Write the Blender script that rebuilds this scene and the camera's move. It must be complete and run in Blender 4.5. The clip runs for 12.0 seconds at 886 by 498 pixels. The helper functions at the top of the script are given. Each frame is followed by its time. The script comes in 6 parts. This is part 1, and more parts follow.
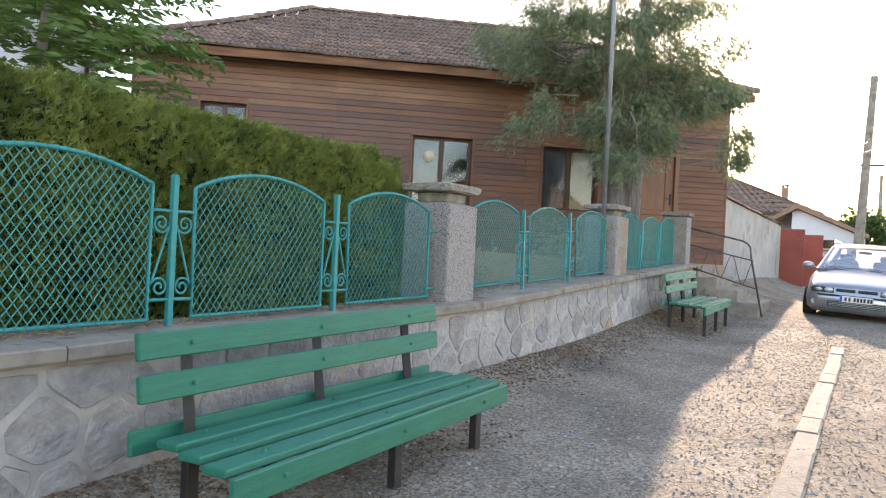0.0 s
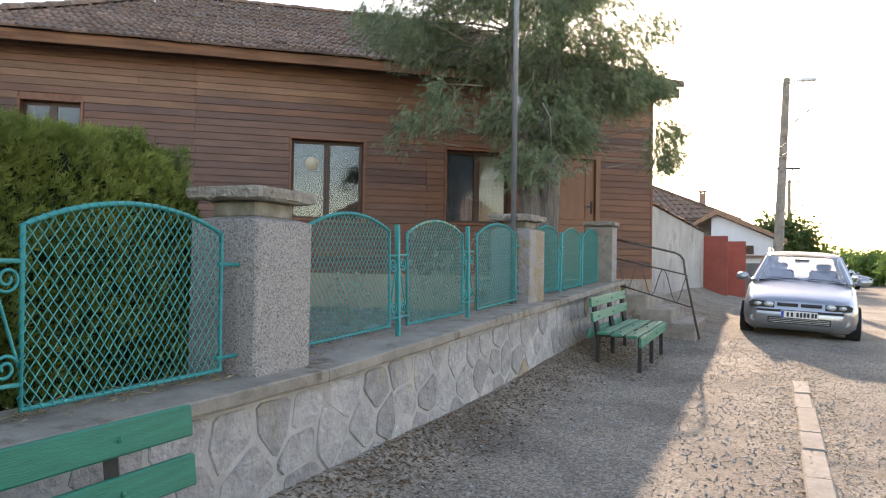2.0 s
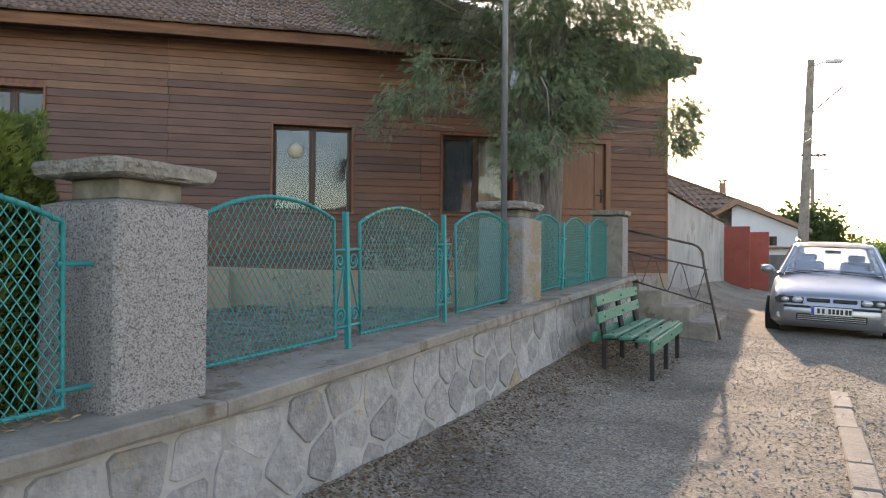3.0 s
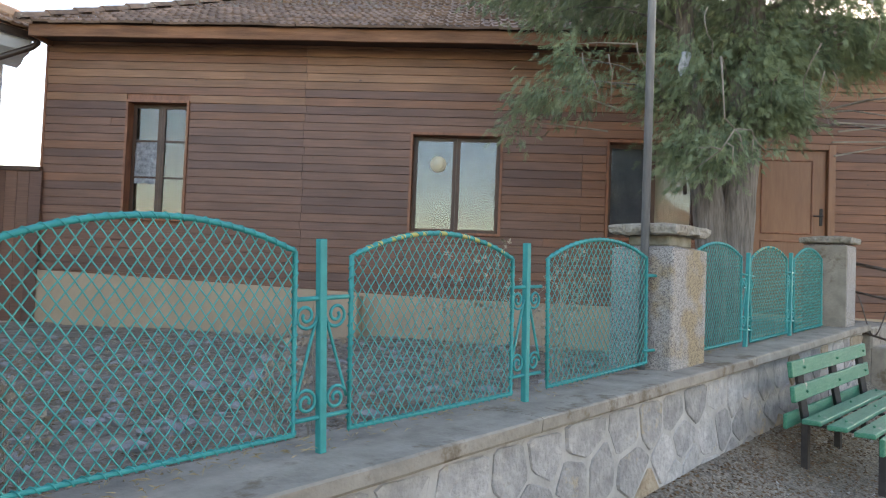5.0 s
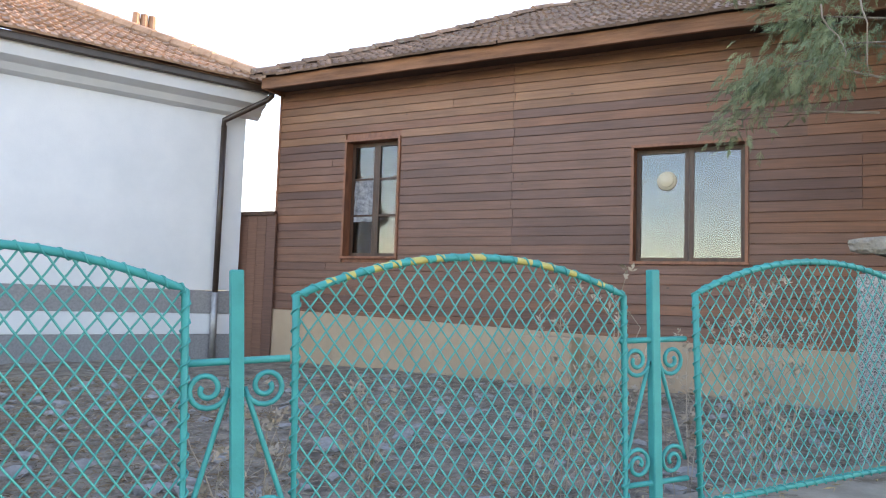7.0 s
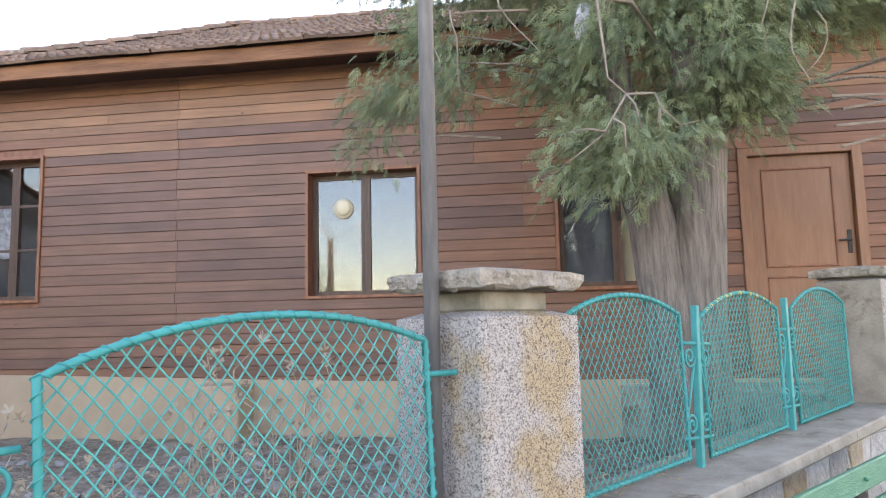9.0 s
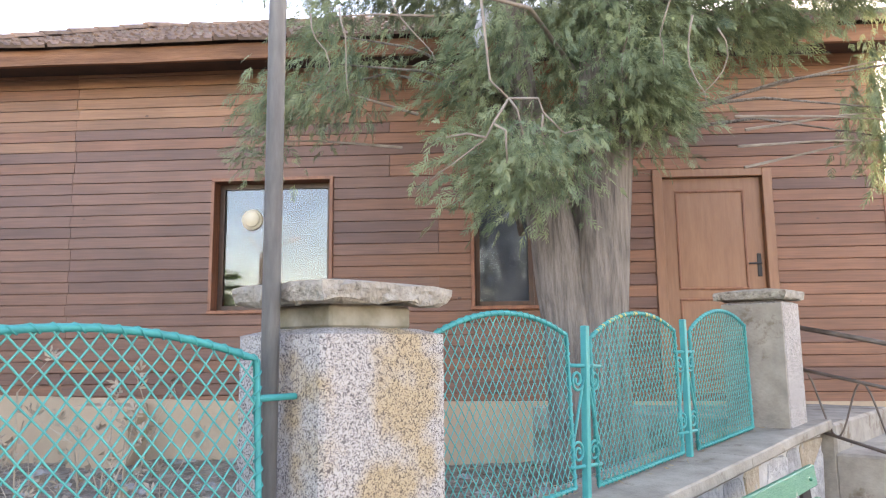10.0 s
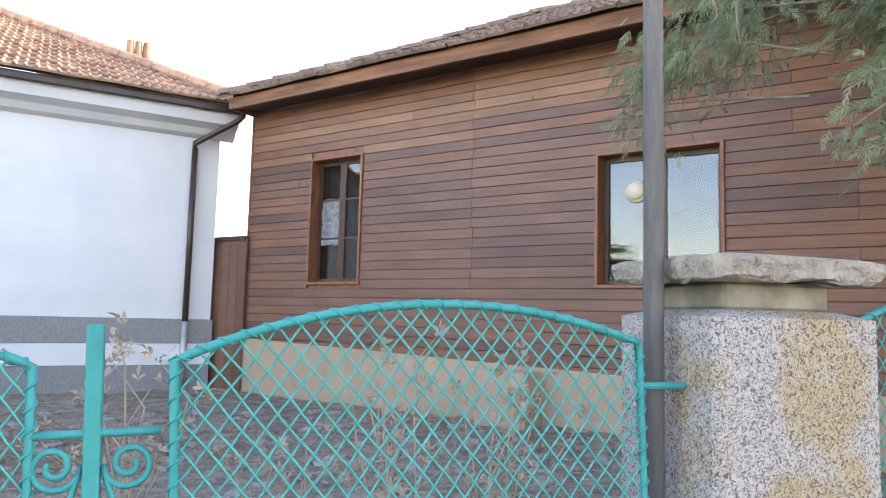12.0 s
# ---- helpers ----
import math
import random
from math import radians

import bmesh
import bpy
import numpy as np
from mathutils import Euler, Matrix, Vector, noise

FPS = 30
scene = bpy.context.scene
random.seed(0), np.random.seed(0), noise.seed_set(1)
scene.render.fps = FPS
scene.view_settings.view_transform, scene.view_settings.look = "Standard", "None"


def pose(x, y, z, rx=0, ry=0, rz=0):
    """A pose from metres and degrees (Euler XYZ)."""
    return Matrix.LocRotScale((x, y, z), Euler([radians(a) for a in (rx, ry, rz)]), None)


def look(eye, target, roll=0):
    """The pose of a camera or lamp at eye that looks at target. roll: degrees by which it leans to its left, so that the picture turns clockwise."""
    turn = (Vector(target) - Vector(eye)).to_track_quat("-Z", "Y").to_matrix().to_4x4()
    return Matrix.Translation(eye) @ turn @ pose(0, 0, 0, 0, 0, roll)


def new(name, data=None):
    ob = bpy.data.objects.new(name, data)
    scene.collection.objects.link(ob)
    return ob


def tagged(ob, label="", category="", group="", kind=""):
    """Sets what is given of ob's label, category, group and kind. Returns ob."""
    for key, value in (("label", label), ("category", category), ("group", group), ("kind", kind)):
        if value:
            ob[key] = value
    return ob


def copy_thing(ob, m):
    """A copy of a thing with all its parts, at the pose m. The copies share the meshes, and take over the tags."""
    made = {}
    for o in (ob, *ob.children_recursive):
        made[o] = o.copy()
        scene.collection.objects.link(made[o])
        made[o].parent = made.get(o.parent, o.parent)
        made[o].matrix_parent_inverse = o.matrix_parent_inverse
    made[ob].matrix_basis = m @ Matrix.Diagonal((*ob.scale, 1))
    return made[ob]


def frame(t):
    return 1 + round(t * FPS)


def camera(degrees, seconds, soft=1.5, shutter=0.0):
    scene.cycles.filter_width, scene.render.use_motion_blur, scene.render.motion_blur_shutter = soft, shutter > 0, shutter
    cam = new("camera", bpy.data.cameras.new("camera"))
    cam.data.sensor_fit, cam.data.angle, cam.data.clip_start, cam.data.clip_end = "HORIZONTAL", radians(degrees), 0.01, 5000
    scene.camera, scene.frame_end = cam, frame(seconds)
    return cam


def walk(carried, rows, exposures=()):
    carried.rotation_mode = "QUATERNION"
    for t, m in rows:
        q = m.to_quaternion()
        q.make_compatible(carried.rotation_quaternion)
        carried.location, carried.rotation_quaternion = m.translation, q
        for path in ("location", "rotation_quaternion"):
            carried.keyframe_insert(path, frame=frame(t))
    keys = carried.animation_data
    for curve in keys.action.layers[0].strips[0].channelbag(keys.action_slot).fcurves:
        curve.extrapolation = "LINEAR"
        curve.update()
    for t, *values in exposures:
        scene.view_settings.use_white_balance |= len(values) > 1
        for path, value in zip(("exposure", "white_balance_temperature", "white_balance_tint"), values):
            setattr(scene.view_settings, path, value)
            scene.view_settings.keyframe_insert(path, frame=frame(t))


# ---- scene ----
cam = camera(63.8, 12.0, soft=1.15)
PATH = [
    (0, (0.426, -1.124, 1.26), (0.712, 0.856, 1.26), 2.9),
    (0.5, (0.708, -0.636, 1.289), (1.114, 1.323, 1.29), 1.5),
    (1, (0.943, -0.121, 1.326), (1.374, 1.831, 1.369), 1.0),
    (1.5, (1.146, 0.342, 1.355), (1.587, 2.292, 1.408), 1.0),
    (2, (1.281, 0.78, 1.402), (1.772, 2.718, 1.449), 1.0),
    (2.5, (1.554, 1.204, 1.419), (1.998, 3.154, 1.465), 0.5),
    (2.7, (1.662, 1.366, 1.409), (2.11, 3.315, 1.445), 0.4),
    (4.3, (2.541, 2.54, 1.515), (2.728, 4.531, 1.548), 2.3),
    (4.5, (2.617, 2.675, 1.53), (2.709, 4.673, 1.569), 2.6),
    (5, (2.802, 3.093, 1.571), (2.663, 5.087, 1.642), 2.3),
    (5.5, (2.922, 3.471, 1.597), (2.58, 5.438, 1.713), 1.4),
    (6, (3.052, 3.786, 1.637), (2.477, 5.696, 1.785), 1.3),
    (6.5, (3.228, 4.061, 1.649), (2.357, 5.856, 1.785), 1.8),
    (6.7, (3.285, 4.176, 1.623), (2.366, 5.948, 1.76), 1.9),
    (8.5, (3.951, 5.125, 1.729), (3.518, 7.066, 1.941), -0.1),
    (9, (4.13, 5.351, 1.753), (3.847, 7.318, 1.977), -1.3),
    (9.5, (4.278, 5.523, 1.752), (4.1, 7.497, 2.022), -0.3),
    (10, (4.38, 5.614, 1.749), (4.262, 7.591, 2.022), -0.6),
    (10.5, (4.405, 5.701, 1.751), (4.189, 7.672, 2.015), -0.5),
    (11, (4.366, 5.74, 1.789), (3.805, 7.646, 2.014), -1.3),
    (11.5, (4.328, 5.751, 1.769), (3.428, 7.525, 1.968), 0.1),
    (12, (4.341, 5.798, 1.772), (3.226, 7.447, 1.962), 1.5),
]
EXPOSURES = [(0.0, 2.34, 7700, 23), (2.2, 2.0, 7700, 23), (4.4, 1.65, 7500, 19), (5.2, 2.52, 7700, 23), (6.5, 2.72, 7700, 25), (8.3, 2.85, 7800, 27), (9.5, 3.16, 8000, 31), (11.0, 3.25, 7900, 31), (12.0, 3.02, 7500, 27)]
walk(cam, [(t, look(eye, target, roll)) for t, eye, target, roll in PATH], EXPOSURES)

# ---- world, sun, exposure ----
SUN_AZ, SUN_EL = 31.0, 14.5          # degrees from +y towards +x, and above the horizon
world = bpy.data.worlds.new("world")
scene.world = world
world.use_nodes = True
wn = world.node_tree.nodes
sky = wn.new("ShaderNodeTexSky")
sky.sky_type = "NISHITA"
sky.sun_disc = False
sky.sun_elevation = radians(SUN_EL)
sky.sun_rotation = radians(SUN_AZ)
sky.air_density, sky.dust_density, sky.ozone_density = 1.0, 0.5, 1.0
wn["Background"].inputs["Strength"].default_value = 0.15
world.node_tree.links.new(sky.outputs[0], wn["Background"].inputs[0])
sun_dir = Vector((math.sin(radians(SUN_AZ)) * math.cos(radians(SUN_EL)), math.cos(radians(SUN_AZ)) * math.cos(radians(SUN_EL)), math.sin(radians(SUN_EL))))
sun = new("sun", bpy.data.lights.new("sun", "SUN"))
sun.data.energy, sun.data.angle, sun.data.color = 2.4, radians(0.6), (1.0, 0.86, 0.68)
sun.matrix_world = look(sun_dir * 60, (0, 0, 0))

# ---- materials ----
def material(name, c1, c2, scale=6.0, rough=0.7, bump=0.2, bump_scale=None, metal=0.0, stretch=(1, 1, 1), detail=8, spots=None, spot_scale=2.0, spot_at=0.6,
             coords="Object", per_object=0.0, c3=None, bump_dist=0.01):
    """Two colours mixed by noise, with an optional layer of spots, a bump, and a change of value from object to object."""
    m = bpy.data.materials.new(name)
    m.use_nodes = True
    nt = m.node_tree
    n, l = nt.nodes, nt.links
    bsdf = n["Principled BSDF"]
    tc = n.new("ShaderNodeTexCoord")
    mp = n.new("ShaderNodeMapping")
    mp.inputs["Scale"].default_value = stretch
    l.new(tc.outputs[coords], mp.inputs[0])
    no = n.new("ShaderNodeTexNoise")
    no.inputs["Scale"].default_value, no.inputs["Detail"].default_value, no.inputs["Roughness"].default_value = scale, detail, 0.62
    l.new(mp.outputs[0], no.inputs["Vector"])
    ramp = n.new("ShaderNodeValToRGB")
    ramp.color_ramp.elements[0].position, ramp.color_ramp.elements[1].position = 0.32, 0.68
    ramp.color_ramp.elements[0].color, ramp.color_ramp.elements[1].color = (*c1, 1), (*c2, 1)
    if c3:
        e = ramp.color_ramp.elements.new(0.5)
        e.color = (*c3, 1)
    l.new(no.outputs["Fac"], ramp.inputs[0])
    col = ramp.outputs[0]
    if spots:
        n2 = n.new("ShaderNodeTexNoise")
        n2.inputs["Scale"].default_value, n2.inputs["Detail"].default_value, n2.inputs["Roughness"].default_value = spot_scale, 6, 0.7
        l.new(tc.outputs[coords], n2.inputs["Vector"])
        r2 = n.new("ShaderNodeMapRange")
        r2.inputs["From Min"].default_value, r2.inputs["From Max"].default_value = spot_at, spot_at + 0.08
        l.new(n2.outputs["Fac"], r2.inputs["Value"])
        mx = n.new("ShaderNodeMix")
        mx.data_type = "RGBA"
        l.new(r2.outputs[0], mx.inputs["Factor"])
        l.new(col, mx.inputs["A"])
        mx.inputs["B"].default_value = (*spots, 1)
        col = mx.outputs["Result"]
    if per_object:
        oi = n.new("ShaderNodeObjectInfo")
        mr = n.new("ShaderNodeMapRange")
        mr.inputs["To Min"].default_value, mr.inputs["To Max"].default_value = 1 - per_object, 1 + per_object
        l.new(oi.outputs["Random"], mr.inputs["Value"])
        hv = n.new("ShaderNodeHueSaturation")
        l.new(mr.outputs[0], hv.inputs["Value"])
        l.new(col, hv.inputs["Color"])
        col = hv.outputs[0]
    l.new(col, bsdf.inputs["Base Color"])
    bsdf.inputs["Roughness"].default_value, bsdf.inputs["Metallic"].default_value = rough, metal
    if bump:
        nb = n.new("ShaderNodeTexNoise")
        nb.inputs["Scale"].default_value, nb.inputs["Detail"].default_value = bump_scale or scale * 4, 6
        l.new(mp.outputs[0], nb.inputs["Vector"])
        bp = n.new("ShaderNodeBump")
        bp.inputs["Strength"].default_value, bp.inputs["Distance"].default_value = bump, bump_dist
        l.new(nb.outputs["Fac"], bp.inputs["Height"])
        l.new(bp.outputs[0], bsdf.inputs["Normal"])
    return m


def glass(name, tint=(0.75, 0.8, 0.82), rough=0.02):
    m = bpy.data.materials.new(name)
    m.use_nodes = True
    b = m.node_tree.nodes["Principled BSDF"]
    b.inputs["Base Color"].default_value = (*tint, 1)
    b.inputs["Roughness"].default_value, b.inputs["Transmission Weight"].default_value, b.inputs["IOR"].default_value = rough, 1.0, 1.45
    return m


def coated_glass(name):
    """Double glazing with a reflecting coat: half mirror, half clear."""
    m = glass(name)
    nt = m.node_tree
    gl = nt.nodes.new("ShaderNodeBsdfGlossy")
    gl.inputs["Roughness"].default_value = 0.01
    gl.inputs["Color"].default_value = (0.78, 0.88, 1.0, 1)
    mix = nt.nodes.new("ShaderNodeMixShader")
    mix.inputs[0].default_value = 0.015
    nt.links.new(nt.nodes["Principled BSDF"].outputs[0], mix.inputs[1])
    nt.links.new(gl.outputs[0], mix.inputs[2])
    nt.links.new(mix.outputs[0], nt.nodes["Material Output"].inputs["Surface"])
    return m


def leaf_material(name, c1, c2, scale=1.5):
    m = material(name, c1, c2, scale=scale, rough=0.6, bump=0, coords="Object")
    nt = m.node_tree
    b = nt.nodes["Principled BSDF"]
    tr = nt.nodes.new("ShaderNodeBsdfTranslucent")
    mix = nt.nodes.new("ShaderNodeMixShader")
    mix.inputs[0].default_value = 0.35
    col = b.inputs["Base Color"].links[0].from_socket
    nt.links.new(col, tr.inputs["Color"])
    nt.links.new(b.outputs[0], mix.inputs[1])
    nt.links.new(tr.outputs[0], mix.inputs[2])
    nt.links.new(mix.outputs[0], nt.nodes["Material Output"].inputs["Surface"])
    return m


def terrazzo(name, lo=0.54, hi=0.72, amount=0.5, middle=None):
    """Washed pebble render: pale and dark chips in cement, stained yellow in patches."""
    m = bpy.data.materials.new(name)
    m.use_nodes = True
    n, l = m.node_tree.nodes, m.node_tree.links
    b = n["Principled BSDF"]
    tc = n.new("ShaderNodeTexCoord")
    vo = n.new("ShaderNodeTexVoronoi")
    vo.inputs["Scale"].default_value = 270
    wob = n.new("ShaderNodeTexNoise")
    wob.inputs["Scale"].default_value, wob.inputs["Detail"].default_value = 60, 2
    va = n.new("ShaderNodeMix")
    va.data_type = "RGBA"
    va.inputs["Factor"].default_value = 0.03
    l.new(tc.outputs["Object"], wob.inputs["Vector"])
    l.new(tc.outputs["Object"], va.inputs["A"])
    l.new(wob.outputs["Color"], va.inputs["B"])
    l.new(va.outputs["Result"], vo.inputs["Vector"])
    sp = n.new("ShaderNodeSeparateColor")
    l.new(vo.outputs["Color"], sp.inputs[0])
    ramp = n.new("ShaderNodeValToRGB")
    cr = ramp.color_ramp
    cr.interpolation = "CONSTANT"
    cr.elements[0].color, cr.elements[0].position = (0.1, 0.09, 0.09, 1), 0.0
    cr.elements[1].color, cr.elements[1].position = (0.41, 0.39, 0.37, 1), 0.4
    e = cr.elements.new(0.8)
    e.color = (0.37, 0.335, 0.3, 1)
    e = cr.elements.new(0.27)
    e.color = (0.26, 0.24, 0.24, 1)
    l.new(sp.outputs[0], ramp.inputs[0])
    st = n.new("ShaderNodeTexNoise")
    st.inputs["Scale"].default_value, st.inputs["Detail"].default_value = (6.0 if middle else 3.5), 10
    l.new(tc.outputs["Object"], st.inputs["Vector"])
    mr = n.new("ShaderNodeMapRange")
    mr.inputs["From Min"].default_value, mr.inputs["From Max"].default_value, mr.inputs["To Max"].default_value = lo, hi, amount
    if middle:
        # the stain runs down one strip of the pillar
        xyz = n.new("ShaderNodeSeparateXYZ")
        l.new(tc.outputs["Object"], xyz.inputs[0])
        off = n.new("ShaderNodeMath")
        off.operation = "SUBTRACT"
        off.inputs[1].default_value = middle[0]
        l.new(xyz.outputs[0], off.inputs[0])
        ab = n.new("ShaderNodeMath")
        ab.operation = "ABSOLUTE"
        l.new(off.outputs[0], ab.inputs[0])
        fall = n.new("ShaderNodeMapRange")
        fall.inputs["From Min"].default_value, fall.inputs["From Max"].default_value = 0.0, middle[1]
        fall.inputs["To Min"].default_value, fall.inputs["To Max"].default_value = 0.1, -0.16
        l.new(ab.outputs[0], fall.inputs["Value"])
        su = n.new("ShaderNodeMath")
        l.new(st.outputs["Fac"], su.inputs[0])
        l.new(fall.outputs[0], su.inputs[1])
        l.new(su.outputs[0], mr.inputs["Value"])
    else:
        l.new(st.outputs["Fac"], mr.inputs["Value"])
    mx = n.new("ShaderNodeMix")
    mx.data_type, mx.blend_type = "RGBA", "MULTIPLY"
    mx.inputs["B"].default_value = (0.95, 0.76, 0.46, 1)
    l.new(mr.outputs[0], mx.inputs["Factor"])
    l.new(ramp.outputs[0], mx.inputs["A"])
    l.new(mx.outputs["Result"], b.inputs["Base Color"])
    b.inputs["Roughness"].default_value = 0.8
    bp = n.new("ShaderNodeBump")
    bp.inputs["Strength"].default_value, bp.inputs["Distance"].default_value = 0.6, 0.004
    l.new(sp.outputs[1], bp.inputs["Height"])
    l.new(bp.outputs[0], b.inputs["Normal"])
    return m


def asphalt(name):
    """Old grey asphalt: coarse aggregate, alligator cracks, dust and straw."""
    m = bpy.data.materials.new(name)
    m.use_nodes = True
    n, l = m.node_tree.nodes, m.node_tree.links
    b = n["Principled BSDF"]
    tc = n.new("ShaderNodeTexCoord")
    big = n.new("ShaderNodeTexNoise")
    big.inputs["Scale"].default_value, big.inputs["Detail"].default_value, big.inputs["Roughness"].default_value = 0.8, 10, 0.7
    l.new(tc.outputs["Object"], big.inputs["Vector"])
    ramp = n.new("ShaderNodeValToRGB")
    cr = ramp.color_ramp
    cr.elements[0].position, cr.elements[1].position = 0.34, 0.68
    cr.elements[0].color, cr.elements[1].color = (0.15, 0.13, 0.108, 1), (0.33, 0.285, 0.225, 1)
    l.new(big.outputs["Fac"], ramp.inputs[0])
    grit = n.new("ShaderNodeTexVoronoi")
    grit.inputs["Scale"].default_value = 70
    l.new(tc.outputs["Object"], grit.inputs["Vector"])
    sp = n.new("ShaderNodeSeparateColor")
    l.new(grit.outputs["Color"], sp.inputs[0])
    mr = n.new("ShaderNodeMapRange")
    mr.inputs["To Min"].default_value, mr.inputs["To Max"].default_value = 0.55, 1.5
    l.new(sp.outputs[0], mr.inputs["Value"])
    mul = n.new("ShaderNodeMix")
    mul.data_type, mul.blend_type = "RGBA", "MULTIPLY"
    mul.inputs["Factor"].default_value = 1
    l.new(ramp.outputs[0], mul.inputs["A"])
    l.new(mr.outputs[0], mul.inputs["B"])
    wob = n.new("ShaderNodeTexNoise")
    wob.inputs["Scale"].default_value, wob.inputs["Detail"].default_value = 5, 4
    l.new(tc.outputs["Object"], wob.inputs["Vector"])
    va = n.new("ShaderNodeMix")
    va.data_type = "RGBA"
    va.inputs["Factor"].default_value = 0.12
    l.new(tc.outputs["Object"], va.inputs["A"])
    l.new(wob.outputs["Color"], va.inputs["B"])
    cells = n.new("ShaderNodeTexVoronoi")
    cells.feature = "DISTANCE_TO_EDGE"
    cells.inputs["Scale"].default_value = 17
    l.new(va.outputs["Result"], cells.inputs["Vector"])
    cm = n.new("ShaderNodeMapRange")
    cm.inputs["From Min"].default_value, cm.inputs["From Max"].default_value = 0.0, 0.06
    cm.inputs["To Min"].default_value, cm.inputs["To Max"].default_value = 0.8, 1
    l.new(cells.outputs["Distance"], cm.inputs["Value"])
    where = n.new("ShaderNodeTexNoise")
    where.inputs["Scale"].default_value, where.inputs["Detail"].default_value = 0.55, 3
    l.new(tc.outputs["Object"], where.inputs["Vector"])
    wm = n.new("ShaderNodeMapRange")
    wm.inputs["From Min"].default_value, wm.inputs["From Max"].default_value = 0.5, 0.66
    l.new(where.outputs["Fac"], wm.inputs["Value"])
    m2 = n.new("ShaderNodeMix")
    m2.data_type, m2.blend_type = "RGBA", "MULTIPLY"
    l.new(wm.outputs[0], m2.inputs["Factor"])
    l.new(mul.outputs["Result"], m2.inputs["A"])
    l.new(cm.outputs[0], m2.inputs["B"])
    dirt = n.new("ShaderNodeTexNoise")
    dirt.inputs["Scale"].default_value, dirt.inputs["Detail"].default_value, dirt.inputs["Roughness"].default_value = 1.3, 9, 0.75
    l.new(tc.outputs["Object"], dirt.inputs["Vector"])
    dm = n.new("ShaderNodeMapRange")
    dm.inputs["From Min"].default_value, dm.inputs["From Max"].default_value, dm.inputs["To Max"].default_value = 0.56, 0.7, 0.7
    l.new(dirt.outputs["Fac"], dm.inputs["Value"])
    m3 = n.new("ShaderNodeMix")
    m3.data_type = "RGBA"
    m3.inputs["B"].default_value = (0.24, 0.18, 0.12, 1)
    l.new(dm.outputs[0], m3.inputs["Factor"])
    l.new(m2.outputs["Result"], m3.inputs["A"])
    l.new(m3.outputs["Result"], b.inputs["Base Color"])
    b.inputs["Roughness"].default_value, b.inputs["Specular IOR Level"].default_value = 0.95, 0.2
    hs = n.new("ShaderNodeMath")
    hs.operation = "MULTIPLY_ADD"
    hs.inputs[1].default_value = 0.35
    l.new(sp.outputs[1], hs.inputs[0])
    hm = n.new("ShaderNodeMath")
    hm.operation = "MULTIPLY"
    l.new(cm.outputs[0], hm.inputs[0])
    l.new(wm.outputs[0], hm.inputs[1])
    l.new(hm.outputs[0], hs.inputs[2])
    bp = n.new("ShaderNodeBump")
    bp.inputs["Strength"].default_value, bp.inputs["Distance"].default_value = 1.0, 0.022
    l.new(hs.outputs[0], bp.inputs["Height"])
    l.new(bp.outputs[0], b.inputs["Normal"])
    return m


